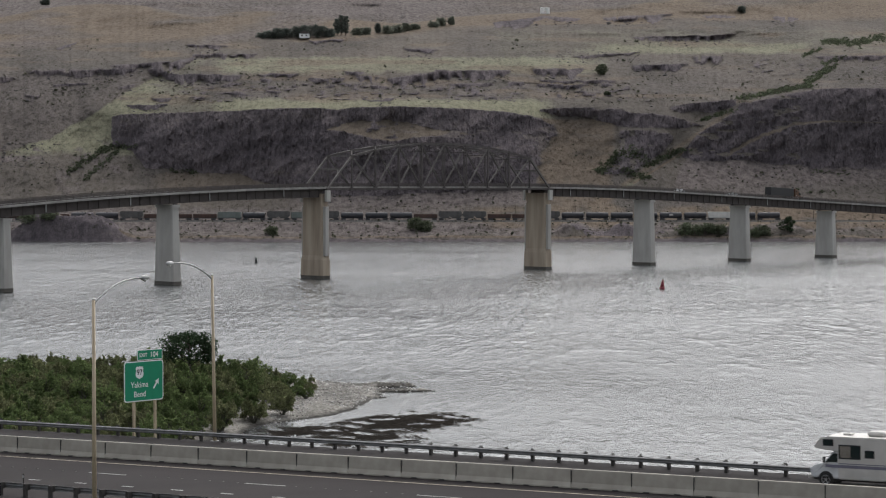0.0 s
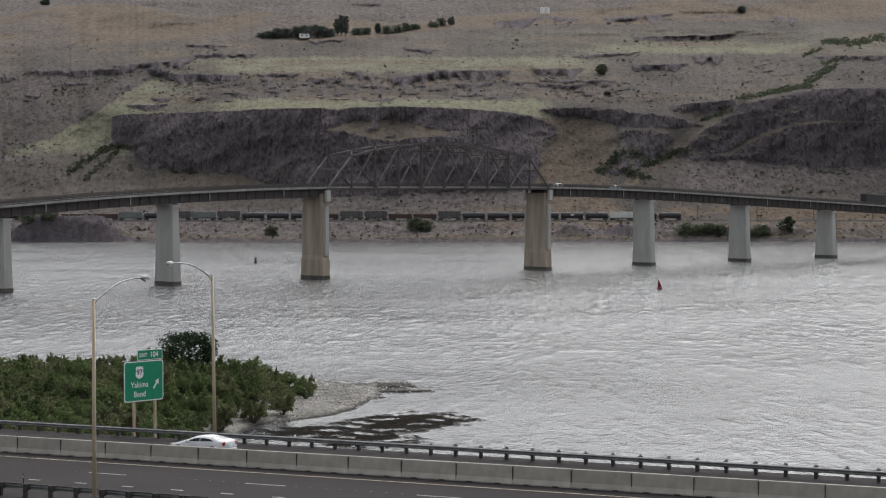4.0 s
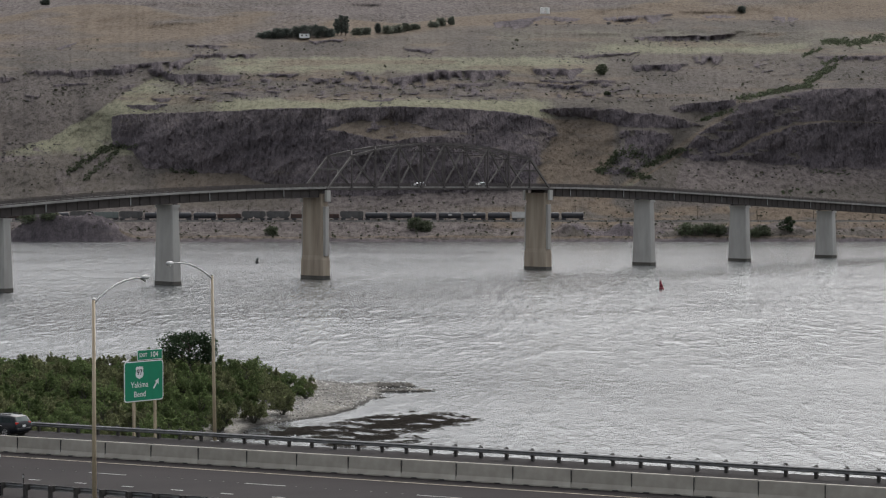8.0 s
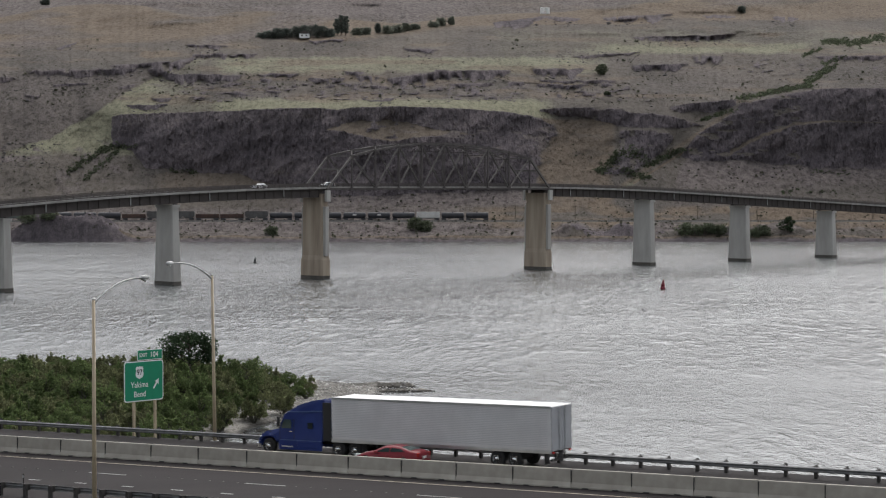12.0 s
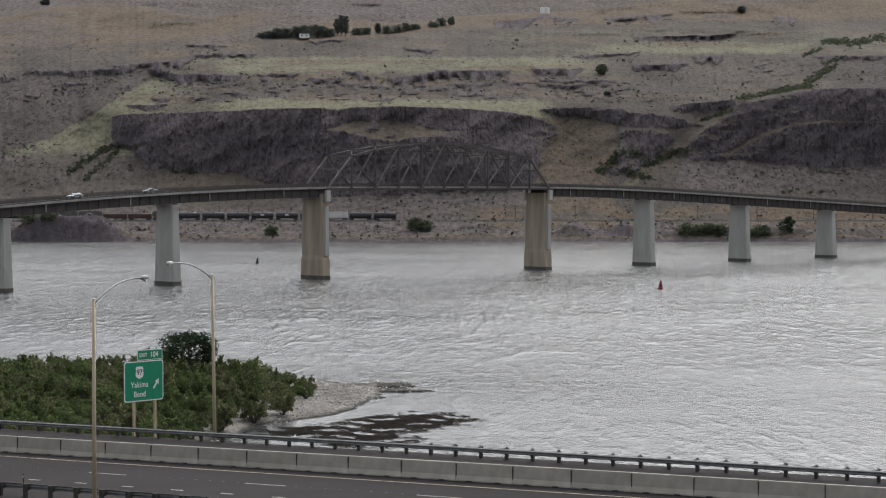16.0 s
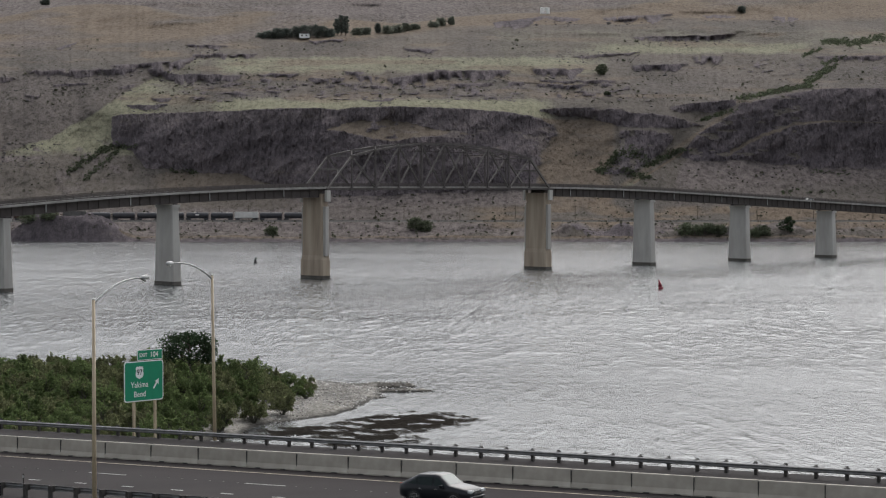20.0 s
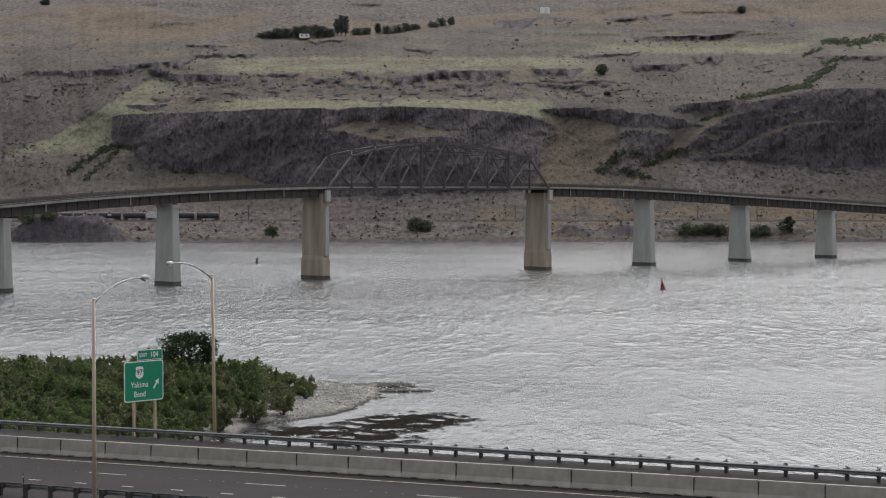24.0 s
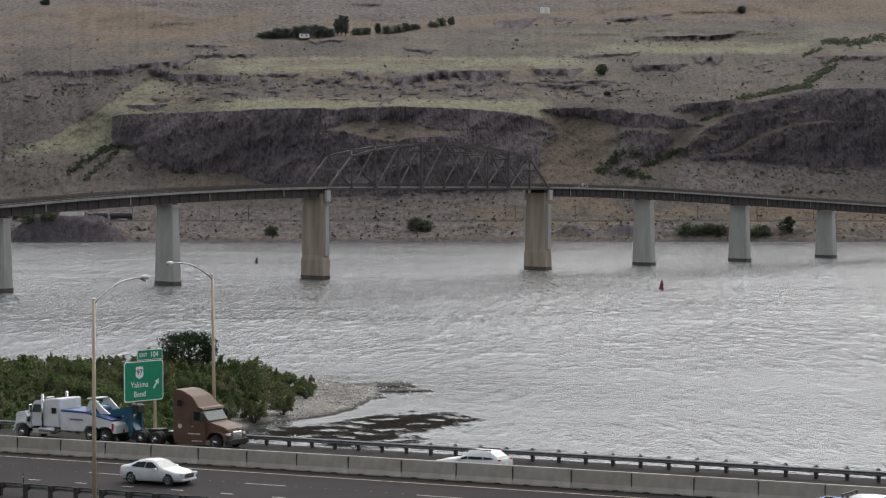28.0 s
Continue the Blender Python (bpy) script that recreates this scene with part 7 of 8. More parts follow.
# dark streaks in the shallows: weed, and dark reflections on the water made as slivers
rng = random.Random(31)
weed = bmesh.new()
for _ in range(7000):
    u, v = rng.gauss(0, 0.36), rng.gauss(0, 0.34)
    if abs(u) + abs(v) * 0.8 > 1.0:
        continue
    x, y = -4.0 + 9.5 * u + 2.2 * v, 229 + 12.5 * v + 1.0 * u
    if rng.random() < 0.46:
        x, y = rng.choice(((-14.5 + 7.0 * u + 2.0 * v, 220 + 9.0 * v), (-8.0 + 8.0 * u, 214 + 9.0 * v)))
    if 0.55 * math.sin(y * 1.3 + 0.5 * x + 1.5 * math.sin(x * 0.7)) + 0.45 * math.sin(x * 1.1 - y * 0.6) + rng.uniform(-0.4, 0.75) - 0.5 * abs(u) < 0:
        continue
    L, w, a = rng.uniform(0.25, 0.85), rng.uniform(0.012, 0.036), rng.gauss(-0.15, 0.35)
    ring = []
    for k in range(7):
        q = k * 2 * math.pi / 7
        r = rng.uniform(0.7, 1.15)
        dx, dy = L * r * math.cos(q), w * r * math.sin(q)
        ring.append(weed.verts.new((x + dx * math.cos(a) - dy * math.sin(a), y + dx * math.sin(a) + dy * math.cos(a), 0.03)))
    top = weed.verts.new((x, y, 0.03 + rng.uniform(0.03, 0.09)))
    for k in range(7):
        weed.faces.new((ring[k], ring[(k + 1) % 7], top))
tagged(new("weed_and_reflections", link_mesh("weed_and_reflections", weed, mat("weed_and_reflection_dark", (0.050, 0.043, 0.036), (0.075, 0.064, 0.052), 0.9, scale=2.0, spec=0.05))), "dark streaks of weed and of dark reflections on the shallow water", "water weed", kind="stuff")


# ---- far side plants ----
def far_z(x, y):
    return float(far_height(np.array([[x]], float), np.array([[y]], float))[0, 0])


def far_place(px, y):
    """The bearing of a landmark, as offset in units of the lens's length, and its distance."""
    x = (px - 784) / 3800 * y
    return x, y, far_z(x, y)


rng = random.Random(21)
sage = bmesh.new()
N = 3600
sp_, sv_ = np.array([rng.uniform(-15, 1585) for _ in range(N)]), np.array([rng.choice((rng.uniform(70, 190), rng.uniform(250, 372), rng.uniform(130, 185))) for _ in range(N)])
_, s_rock, _, s_green, _ = lie(sp_[None], sv_[None])
clump = fbm(sp_ / 40, sv_ / 14, 3, 5)
spots = [hill_at(a, c) for a, c, k, g, w in zip(sp_, sv_, s_rock[0], s_green[0], clump) if k < 0.4 and w > rng.uniform(-0.25, 0.5) + 0.5 * g]
for _ in range(900):
    x, y = rng.uniform(-225, 225), rng.uniform(SHORE_Y + 2, SHORE_Y + 58)
    spots.append((x, y, float(bank_height(np.array([x]), np.array([y]))[0])))
sx, sy, sz = np.array(spots).T
for i in range(len(spots)):
    r = rng.uniform(0.3, 0.8) * (1.0 + 0.3 * (sy[i] > 1300)) * (1.9 if rng.random() < 0.08 else 1.0)
    c = Vector((sx[i], sy[i], sz[i]))
    for _ in range(7):
        d = Vector((rng.gauss(0, 1), rng.gauss(0, 1), abs(rng.gauss(0, 0.8)))).normalized() * r
        s = d.cross(Vector((rng.gauss(0, 1), rng.gauss(0, 1), rng.gauss(0, 1)))).normalized() * r * 0.6
        p = c + d * 0.5 + Vector((0, 0, r * 0.3))
        v = [sage.verts.new(q) for q in (p - s, p + d * 0.55, p + s, p - d * 0.45)]
        sage.faces.new(v)
tagged(new("sagebrush", link_mesh("sagebrush", sage, M["leaf_far"])), "scattered dark sagebrush and scrub on the far slopes", "scrub", kind="stuff")

BANK_TREES = ((735, SHORE_Y + 20, 5.6, 3.6, "leaf_brush", "broad dark green tree on the far bank"), (752, SHORE_Y + 20, 4.4, 3.4, "leaf_brush", "broad dark green tree on the far bank"), 
              (480, SHORE_Y + 10, 3.8, 2.8, "leaf_brush", "small green tree on the far bank"), (1394, SHORE_Y + 9, 7.0, 3.2, "leaf_dark", "dark green tree at the far water's edge"),
              (1213, SHORE_Y + 7, 5.0, 3.6, "leaf_brush", "small green tree on the far bank"), (1235, SHORE_Y + 8, 3.2, 3.6, "leaf_brush", "light green bush on the far bank"), (1253, SHORE_Y + 8, 3.8, 3.8, "leaf_brush", "light green bush on the far bank"), (1272, SHORE_Y + 8, 3.4, 3.8, "leaf_brush", "light green bush on the far bank"),
              (1350, SHORE_Y + 8, 4.2, 3.6, "leaf_brush", "small green tree on the far bank"), (1335, SHORE_Y + 7, 2.8, 3.0, "leaf_brush", "small green tree on the far bank"), (50, SHORE_Y + 4, 4.0, 4.0, "leaf_brush", "small green tree on the far bank"), (85, SHORE_Y + 4, 3.2, 3.4, "leaf_brush", "small green tree on the far bank"))
for i, (px, y, H, R, mt, lab) in enumerate(BANK_TREES):
    x, y, z = far_place(px, y)
    tree(100 + i, H, R, 900, 0.8, mt, lab, pose(x, y, z - 0.3), "far trees", base=0.06, parts=9)
# trees of the terraces and the ridge: bearing, fall of the foot, height and half width in the same parts
RIDGE_TREES = ((1064, 133, 18, 9, 1.0, "leaf_brush", "lone round tree on the terrace"), (597, 64, 30, 6, 0.9, "leaf_ridge", "tall dark poplar on the ridge"), (604, 64, 37, 6, 0.9, "leaf_ridge", "tall dark poplar on the ridge"), (612, 64, 35, 6, 0.9, "leaf_ridge", "tall dark poplar on the ridge"), (669, 61, 19, 6, 0.8, "leaf_ridge", "pointed conifer on the ridge"),
               (540, 67, 20, 11, 1.0, "leaf_ridge", "dark ridge tree by the farmhouse"), (556, 67, 21, 11, 1.0, "leaf_ridge", "dark ridge tree by the farmhouse"), (571, 66, 17, 11, 1.0, "leaf_ridge", "dark ridge tree by the farmhouse"), (584, 66, 12, 9, 1.0, "leaf_ridge", "dark ridge tree by the farmhouse"),
               (525, 68, 19, 10, 1.0, "leaf_ridge", "dark ridge tree by the farmhouse"), (507, 68, 16, 10, 1.0, "leaf_ridge", "dark ridge tree by the farmhouse"), (492, 68, 16, 10, 1.0, "leaf_ridge", "dark ridge tree by the farmhouse"), (476, 68, 11, 10, 1.0, "leaf_ridge", "dark ridge tree by the farmhouse"), (464, 68, 8, 8, 1.0, "leaf_ridge", "dark ridge tree by the farmhouse"),
               (632, 63, 11, 9, 1.0, "leaf_pale", "pale green ridge tree"), (647, 62, 11, 9, 1.0, "leaf_pale", "pale green ridge tree"))
PALE_TREES = ((686, 61, 13, 10, 1.0, "leaf_pale", "pale green ridge tree"), (702, 59, 12, 10, 1.0, "leaf_pale", "pale green ridge tree"), (718, 56, 13, 9, 1.0, "leaf_pale", "pale green ridge tree"), (735, 53, 8, 9, 1.0, "leaf_pale", "pale green ridge tree"), (768, 49, 8, 9, 1.0, "leaf_pale", "pale green ridge tree"),
              (781, 47, 13, 8, 1.0, "leaf_pale", "pale green ridge tree"), (798, 45, 13, 6, 1.0, "leaf_pale", "pale green ridge tree"), (1311, 24, 11, 7, 1.0, "leaf_ridge", "lone dark tree on the upper hill"), (82, 10, 9, 8, 1.0, "leaf_ridge", "lone dark tree on the upper hill"), (1075, 168, 5, 5, 1.0, "leaf_brush", "small dark bush on the terrace"))
for i, (px, v, tall, half, nar, mt, lab) in enumerate(RIDGE_TREES + PALE_TREES):
    x, y, z = hill_at(px, v)
    tree(140 + i, tall * y / LENS, half * y / LENS, 1000, 1.0 * y / 1500, mt, lab, pose(x, y, z - 0.3), "far trees", nar, base=0.06, parts=11 if nar > 0.95 else 19)

# green brush in the gullies and along the seeps
rng = random.Random(23)
brush = bmesh.new()
for p0, v0, p1, v1, wide, count in ((1305, 176, 1400, 158, 5, 230), (1400, 158, 1440, 152, 4, 90), (1425, 150, 1475, 118, 6, 190), (1455, 116, 1490, 102, 4, 50), (1455, 76, 1500, 74, 6, 150), (1500, 80, 1570, 66, 7, 220), (1420, 101, 1450, 88, 3, 40), (1060, 306, 1098, 272, 7, 150), (1100, 300, 1150, 318, 8, 90),
                                    (1140, 296, 1212, 264, 6, 160), (1105, 262, 1140, 285, 12, 80), (1235, 215, 1300, 196, 4, 70), (120, 306, 200, 255, 6, 150), (150, 318, 215, 262, 5, 110), (200, 262, 245, 262, 6, 24), (330, 303, 350, 310, 5, 24), (305, 305, 318, 307, 3, 12), (1440, 305, 1500, 310, 6, 20), (1380, 342, 1480, 342, 6, 26)):
    for _ in range(count):
        k = rng.random()
        a, c = p0 + (p1 - p0) * k + rng.gauss(0, wide * 0.8), v0 + (v1 - v0) * k + rng.gauss(0, wide * 0.45)
        q = Vector(hill_at(a, c))
        r = rng.uniform(0.5, 1.3) * q.y / 1250
        for _ in range(12):
            d = Vector((rng.gauss(0, 1), rng.gauss(0, 1), abs(rng.gauss(0, 0.9)))).normalized() * r
            s = d.cross(Vector((rng.gauss(0, 1), rng.gauss(0, 1), rng.gauss(0, 1)))).normalized() * r * 0.4
            m = q + d * rng.uniform(0.4, 1.0)
            brush.faces.new([brush.verts.new(w) for w in (m - s, m + d * 0.4, m + s, m - d * 0.35)])
tagged(new("gully_brush", link_mesh("gully_brush", brush, M["leaf_brush"])), "dark green brush in the gullies of the far slopes", "brush", kind="stuff")

# storage tanks and a farmhouse on the plateau
for px in (959.5, 968.5):
    x, y, z = hill_at(px, 25)
    e = thing("storage_tank", pose(x, y, z - 1), "tall white cylindrical storage tank on the plateau", "tank", "storage tanks")
    part("shell", lathe(bmesh.new(), [(3.9 * y / LENS, 0), (3.9 * y / LENS, 12.5 * y / LENS)], 20), M["sign_white"], e, smooth=False)
    part("roof", lathe(bmesh.new(), [(4.0 * y / LENS, 12.5 * y / LENS), (4.0 * y / LENS, 12.8 * y / LENS), (0.3, 13.6 * y / LENS)], 20), M["lamp_grey"], e)
x, y, z = hill_at(541, 68)
e = thing("farmhouse", pose(x, y - 8, z - 0.8), "small white farmhouse among dark trees", "house")
part("wall", boxed((-3, -3, 0), (3, 3, 2.6)), M["sign_white"], e)
part("roof", extrude_y(bmesh.new(), [(-3.4, 2.6), (3.4, 2.6), (0, 4.4)], -3.3, 3.3), M["steel_dark"], e)
for x0 in (-1.8, 0.9):
    part("window", boxed((x0, -3.04, 1.0), (x0 + 0.9, -2.98, 1.9)), M["glass"], e)

# pole line beside the railway
pole_me = link_mesh("post", tube(bmesh.new(), [(0, 0, -0.5), (0, 0, 6.6)], [0.16, 0.11], 6), M["bark"])
arm_me = link_mesh("cross_arm", boxed((-1.1, -0.06, 5.9), (1.1, 0.06, 6.05)), M["bark"])
for px in (50, 150, 234, 388, 440, 515, 664, 715, 814, 912, 1018, 1126, 1235, 1340, 1440, 1545):
    x, y, z = far_place(px, SHORE_Y + 47)
    e = thing("utility_pole", pose(x, y, z), "weathered wooden utility pole beside the railway", "utility pole", "utility poles")
    piece("post", pole_me, e)
    piece("cross_arm", arm_me, e)

# ---- railway and train ----
TRACK_Y, TRACK_Z = SHORE_Y + 37, 9.3
bm = bmesh.new()
extrude_y(bm, [(-3.2, -1.4), (3.2, -1.4), (2.0, 0.0), (-2.0, 0.0)], -420, 420)
bed = part("track_bed", bm, mat("ballast", (0.16, 0.15, 0.14), (0.10, 0.095, 0.09), 0.95, scale=2), None)
bed.matrix_basis = pose(0, TRACK_Y, TRACK_Z - 0.1, 0, 0, 90)
tagged(bed, "gravel railway bed on the far bank", "railway", kind="structure")
for dy in (-0.72, 0.72):
    part("rail", boxed((-420, dy - 0.05, -0.1), (420, dy + 0.05, 0.1)), M["steel_dark"], bed).matrix_basis = pose(0, 0, 0, 0, 0, 90)

FR = {
    # the wagons' black is lifted, haze painted into it
    "tank": mat("tank_car_black", (0.036, 0.036, 0.042), (0.050, 0.049, 0.054), 0.6, scale=0.6),
    "grey": mat("hopper_grey", (0.10, 0.098, 0.095), (0.065, 0.062, 0.06), 0.8, scale=0.5),
    "rust": mat("gondola_rust", (0.085, 0.05, 0.04), (0.05, 0.034, 0.03), 0.85, scale=0.5),
    "white": mat("boxcar_white", (0.56, 0.55, 0.53), (0.44, 0.43, 0.41), 0.6, scale=0.5),
    "green": mat("boxcar_green", (0.15, 0.17, 0.16), (0.11, 0.125, 0.115), 0.7, scale=0.5),
}
bogie_me = link_mesh("bogie", boxed((-1.1, -0.9, 0.1), (1.1, 0.9, 0.85), 0.08), FR["tank"])


def rail_car(kind, mark=False):
    labels = {"tank": "black tank wagon", "grey": "grey covered hopper wagon", "rust": "rust-brown gondola wagon", "white": "white box wagon", "green": "grey-green box wagon"}
    e = thing("rail_car", Matrix(), labels[kind] + " in a freight train", "rail car", "freight train")
    L = 5.5
    part("underframe", boxed((-L - 0.3, -1.2, 0.85), (L + 0.3, 1.2, 1.1)), FR["tank"], e)
    if kind == "tank":
        t = part("tank", lathe(bmesh.new(), [(0.7, -L + 0.2), (1.25, -L + 0.5), (1.35, -L + 0.8), (1.35, L - 0.8), (1.25, L - 0.5), (0.7, L - 0.2)], 16, "z"), FR["tank"], e, "", True)
        t.matrix_basis = pose(0, 0, 2.35, 0, 90)
        part("dome", lathe(bmesh.new(), [(0.4, 3.6), (0.4, 4.0)], 10), FR["tank"], e)
        if mark:
            part("placard", boxed((-0.8, -1.40, 2.2), (0.9, -1.34, 2.9)), FR["white"], e, "white placard")
    elif kind == "grey":
        part("hopper", extrude_y(bmesh.new(), [(-L, 2.0), (-L + 1.2, 1.1), (-0.8, 1.1), (0, 1.9), (0.8, 1.1), (L - 1.2, 1.1), (L, 2.0), (L, 4.0), (-L, 4.0)], -1.4, 1.4), FR["grey"], e)
        part("hatch", boxed((-L + 0.4, -0.4, 4.0), (L - 0.4, 0.4, 4.25)), FR["grey"], e)
    elif kind == "rust":
        part("tub", boxed((-L, -1.4, 1.1), (L, 1.4, 2.9), 0.03), FR["rust"], e)
        for i in range(7):
            part("side_post", boxed((-L + 0.5 + i * 1.5, -1.47, 1.1), (-L + 0.65 + i * 1.5, 1.47, 2.9)), FR["rust"], e)
    else:
        part("box", boxed((-L, -1.4, 1.1), (L, 1.4, 3.9), 0.05), FR[kind], e)
        part("door", boxed((-0.9, -1.46, 1.15), (0.9, 1.46, 3.75)), FR[kind], e)
    for x in (-L + 1.4, L - 1.4):
        piece("bogie", bogie_me, e, pose(x, 0, 0))
    for x in (-L - 0.5, L + 0.2):
        part("coupler", boxed((x, -0.12, 0.85), (x + 0.3, 0.12, 1.05)), FR["tank"], e)
    return e


TRAIN = []
proto = {k: rail_car(k) for k in ("tank", "grey", "rust", "white", "green")}
proto["marked"] = rail_car("tank", True)
order = ["tank", "tank", "white", "tank", "marked", "marked", "tank", "tank", "tank", "grey", "rust", "rust", "grey", "grey", "rust", "tank", "tank", "tank", "grey", "green", "grey", "tank", "green", "rust", "rust", "rust", "grey", "tank", "tank", "rust", "grey", "rust", "tank", "tank"]
used = set()
for i, k in enumerate(order):
    c = proto[k] if k not in used else copy_thing(proto[k], Matrix())
    used.add(k)
    TRAIN.append((c, (2 - i) * 11.6))

# ---- river marks ----
M["buoy_red"] = mat("buoy_red", (0.24, 0.028, 0.04), (0.16, 0.02, 0.03), 0.5, scale=2)
buoy = thing("buoy", Matrix(), "red conical channel buoy leaning in the current", "buoy")
part("float", lathe(bmesh.new(), [(0.45, -0.5), (0.62, -0.1), (0.62, 0.35), (0.5, 0.6)], 16), M["buoy_red"], buoy, smooth=True)
part("cone", lathe(bmesh.new(), [(0.5, 0.6), (0.38, 1.3), (0.12, 2.2), (0.05, 2.35)], 14), M["buoy_red"], buoy, smooth=True)
part("lamp", lathe(bmesh.new(), [(0.06, 2.35), (0.06, 2.5), (0.02, 2.55)], 8), M["black"], buoy)
can = thing("buoy", Matrix(), "small black can buoy upstream of the truss", "buoy")
part("float", lathe(bmesh.new(), [(0.4, -0.4), (0.52, 0.0), (0.52, 0.5), (0.4, 0.7)], 14), M["black"], can, smooth=True)
part("can", lathe(bmesh.new(), [(0.3, 0.7), (0.32, 1.7), (0.2, 1.85)], 12), mat("buoy_dark_green", (0.02, 0.035, 0.03), (0.03, 0.04, 0.035), 0.6), can, smooth=True)
stick = thing("marker_post", pose(-15.0, 217.0, ground_at(-15.0, 217.0) - 0.1), "small white marker post in the shallows", "marker post")
part("stake", boxed((-0.09, -0.09, -0.4), (0.09, 0.09, 1.0), 0.02), M["sign_white"], stick)
part("cross_plate", boxed((-0.2, -0.05, 0.1), (0.2, 0.05, 0.25), 0.01), M["sign_white"], stick)

# ---- traffic on the bridge ----
van_b = copy_thing(white_wagon, Matrix())
van_b["label"] = "white van crossing the bridge"
car_b = copy_thing(sedan_a, Matrix())
car_b["label"] = "silver car crossing the bridge"
car_c = copy_thing(sedan_a, Matrix())
car_c["label"] = "pale car crossing the bridge"
lorry_b = copy_thing(towed, Matrix())
lorry_b["label"] = "dark road tractor crossing the bridge"
cargo = thing("semi_trailer", Matrix(), "dark grey semi-trailer crossing the bridge", "trailer")
part("box_body", boxed((-13.4, -1.28, 1.1), (0, 1.28, 3.9), 0.04), M["black"], cargo)
part("underframe", boxed((-13.0, -0.6, 0.85), (-1.0, 0.6, 1.1)), P["under"], cargo)
tw = wheel_set(0.5, 0.3, True)
for x in (-11.6, -10.3):
    for y in (-1.0, 1.0):
        w = piece("wheel", tw[0], cargo, pose(x, y, 0.5))


# ---- everything that moves ----
def drive(e, lane, s_front, v, origin, park, a2=0.0, t_ref=0.0, backwards=False, spin=True):
    """Drive a thing along a lane: its front is at s_front + v (t - t_ref) + a2 (t - t_ref)^2; origin lies that far behind the front."""
    sgn = 1.0 if v > 0 else -1.0

    def s_at(t):
        u = t - t_ref
        return s_front + v * u + a2 * u * u
    seen = [t for t in np.arange(0, 28.01, 0.1) if -75 < s_at(t) < 105]
    t0, t1 = max(0.0, seen[0] - 0.6), min(28.0, seen[-1] + 0.6)
    rows = {}
    for t in np.arange(t0, t1 + 0.01, 0.25):
        rows[round(float(min(t, 28.0)), 3)] = s_at(float(min(t, 28.0)))
    if t0 > 0.3:
        far = s_at(t0) - sgn * park
        rows[0.0] = far
        if t0 > 4:
            rows[round(t0 - park / abs(v), 3) if t0 - park / abs(v) > 0.2 else 0.2] = far + sgn * 0.5
    if t1 < 27.7:
        rows[28.0] = s_at(t1) + sgn * park
        stop = t1 + park / abs(v)
        if stop < 27.5:
            rows[round(stop, 3)] = s_at(t1) + sgn * (park - 0.5)
    flip = (v < 0) != backwards
    out = [(t, road_pose(rows[t] - sgn * origin, lane, 0.0, flip)) for t in sorted(rows)]
    walk(e, out)
    if not spin:
        return
    for own, w, x, y, r in ROLLING:
        if own is not e:
            continue
        step = min(70.0, math.degrees(abs(v) / r / FPS)) * (-1 if backwards else 1)
        turn, side = 0.0, pose(0, 0, 0, 0, 0, 180 if y > 0 else 0)
        wr = [] if t0 < 0.04 else [(0.0, pose(x, y, r) @ side)]
        n0, n1 = int(t0 * FPS) + 1, int(t1 * FPS)
        for k in range(n0, n1 + 1):
            wr.append((k / FPS, pose(x, y, r, 0, turn, 0) @ side))
            turn += step
        if n1 < 28 * FPS - 1:
            wr.append((28.0, pose(x, y, r, 0, turn - step, 0) @ side))
        walk(w, wr)


def on_bridge(e, x0, v, y, origin=0.0):
    rows = []
    for t in np.arange(0, 28.1, 2.0):
        x = x0 + v * t
        x = max(-325.0, min(330.0, x)) - origin * (1 if v > 0 else -1)
        slope = math.degrees(math.atan((deck_z(x + 1) - deck_z(x - 1)) / 2))
        turn = pose(0, 0, 0, 0, -slope, 0) if v > 0 else pose(0, 0, 0, 0, slope, 180)
        m = BR @ Matrix.Translation((x, y, deck_z(x) + 0.06)) @ (turn if v > 0 else pose(0, 0, 0, 0, 0, 180) @ pose(0, 0, 0, 0, slope, 0))
        rows.append((float(t), m))
    walk(e, rows)


TOW = (0.403, -19.905, 21.95)
BV = ((71.5, -15.12), (100.9, -15.5), (452.4, -15.34), (124.9, 14.6))


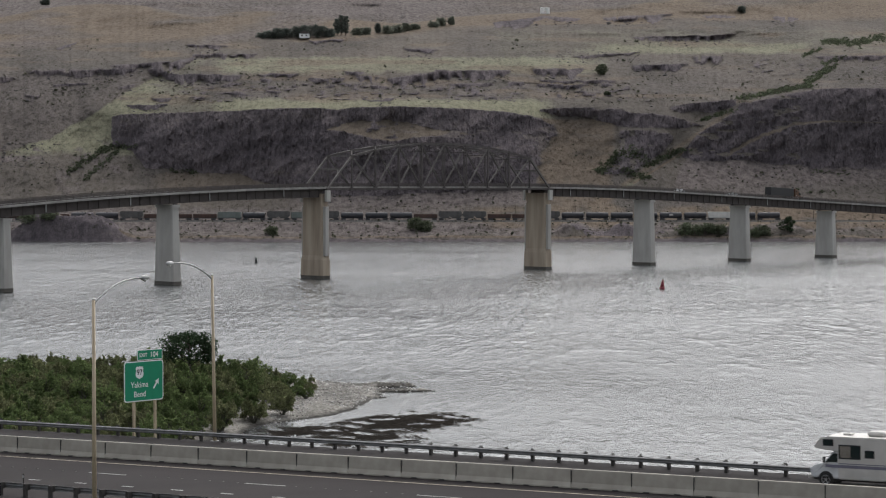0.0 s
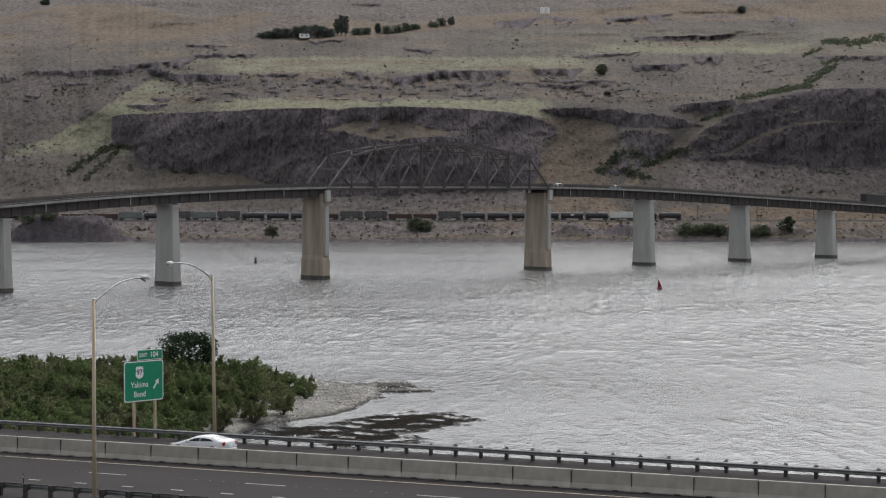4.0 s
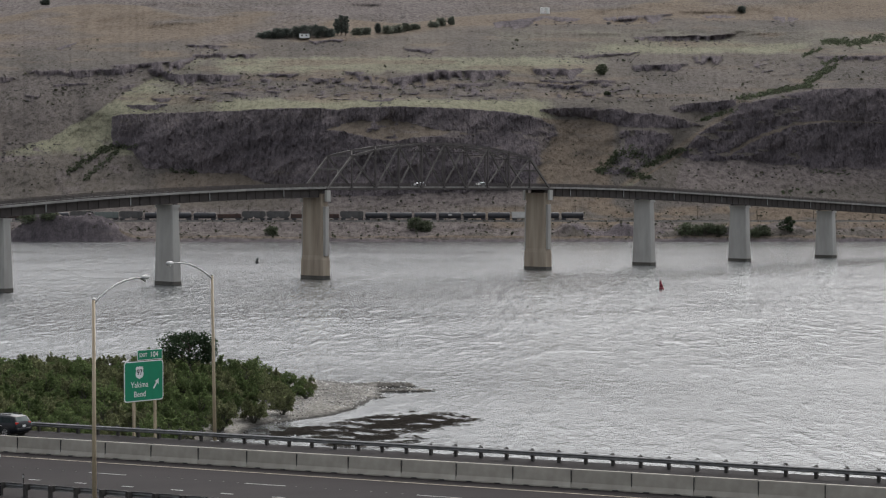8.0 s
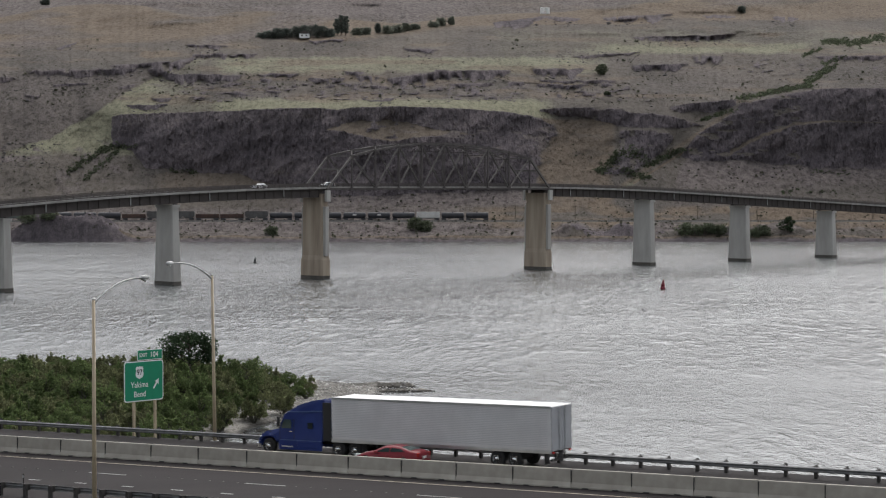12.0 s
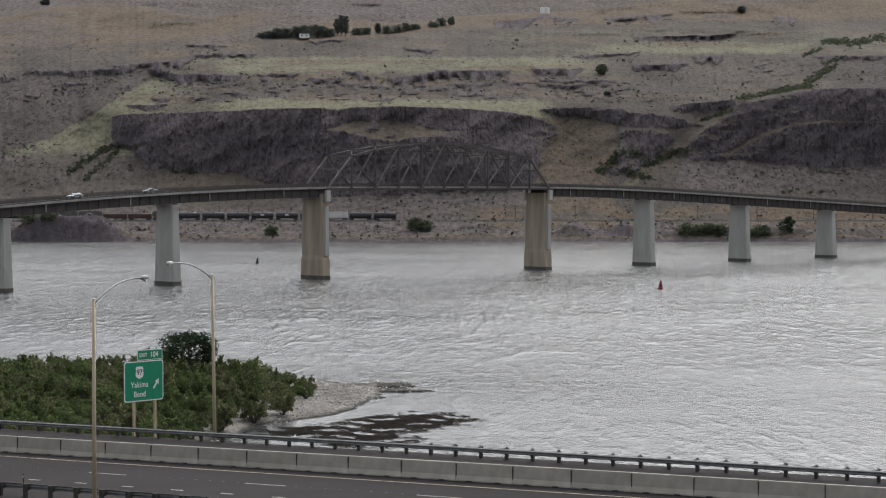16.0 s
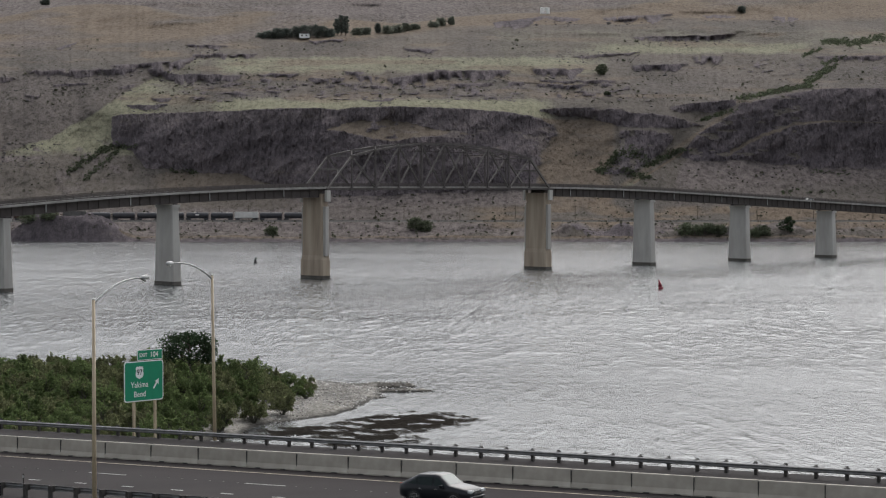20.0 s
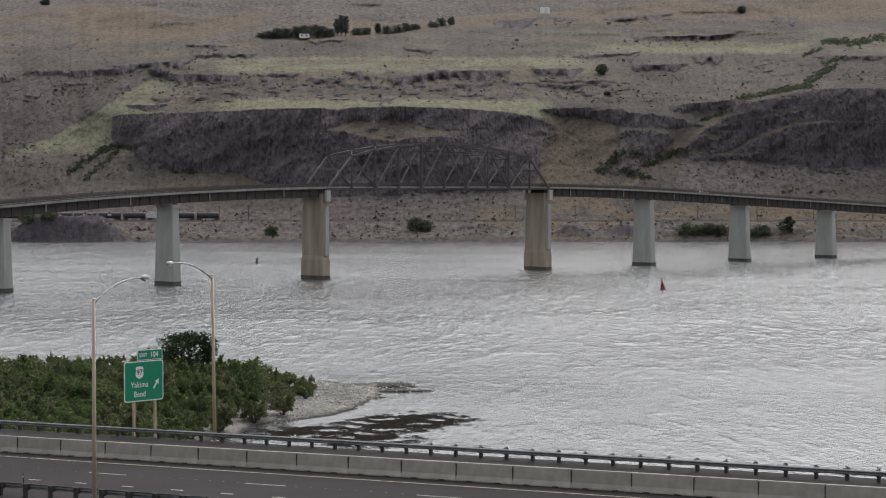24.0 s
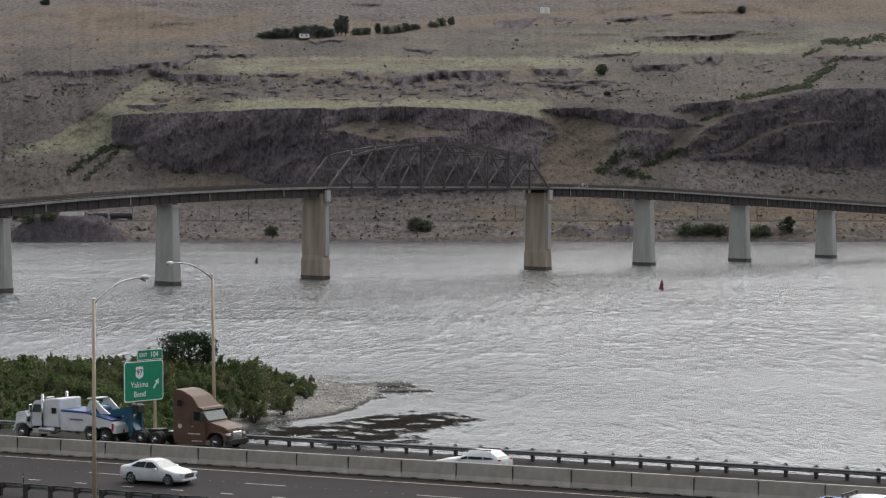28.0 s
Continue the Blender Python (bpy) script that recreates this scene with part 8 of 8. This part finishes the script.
def motions():
    walk(river, [(0, pose(0, 0, 0)), (14, pose(-7, -3, 0)), (28, pose(-14, -6, 0))])
    drive(rv, 7.0, 54.15, -24.76, 0.0, 330)
    drive(sedan_a, 3.3, 86.51, -32.17, 2.4, 300)
    drive(coupe, 3.3, 130.05, -29.92, 2.17, 340)
    drive(black_suv, 7.0, 241.4, -31.56, 2.25, 300)
    drive(dark_pickup, -8.2, -201.37, 25.85, 2.8, 300)
    drive(blue_tractor, 7.0, 366.80, -29.25, 0.0, 380)
    drive(trailer, 7.0, 366.80, -29.25, 6.02, 380)
    drive(red_car, 3.3, 394.15, -30.70, 2.3, 380)
    drive(black_hatch, -8.2, -600.5, 32.04, 2.22, 340)
    drive(silver_suv, -8.2, -589.59, 29.74, 2.8, 380)
    drive(towing, 7.0, TOW[2], TOW[1], 0.5, 420, TOW[0], 26.5)
    drive(towed, 7.0, TOW[2], TOW[1], 11.25 + 8.3, 420, TOW[0], 26.5, True)
    drive(work_truck, -8.2, -725.95, 28.27, 2.85, 420)
    drive(white_sedan, -8.2, -765.94, 28.10, 2.34, 460)
    drive(white_wagon, 2.5, 873.6, -30.06, 2.2, 460)
    on_bridge(van_b, BV[0][0], BV[0][1], 2.0)
    on_bridge(car_b, BV[1][0], BV[1][1], 2.0)
    on_bridge(car_c, BV[2][0], BV[2][1], 2.0)
    on_bridge(lorry_b, BV[3][0] + 9.8, BV[3][1], -2.0, 0.0)
    on_bridge(cargo, BV[3][0] + 4.2, BV[3][1], -2.0, 0.0)
    for c, dx in TRAIN:
        walk(c, [(t, pose(x + dx, TRACK_Y, TRACK_Z)) for t, x in ((0.0, 131.0), (11.9, -5.9), (20.0, -93.0), (28.0, -175.5))])
    rows_a, rows_b = [], []
    for i in range(57):
        t = i * 0.5
        rows_a.append((t, pose(53.8 + 0.35 * math.sin(t * 1.1 + 0.5), 528, 0.05 * math.sin(t * 2.3), 5 * math.sin(t * 1.7), -4 + 9 * math.sin(t * 1.15 + 1), 0)))
        rows_b.append((t, pose(-61.6 + 0.4 * math.sin(t * 0.9), 706.8, 0.05 * math.sin(t * 2.0), 6 * math.sin(t * 1.3), 10 * math.sin(t * 1.6), 0)))
    walk(buoy, rows_a)
    walk(can, rows_b)


motions()
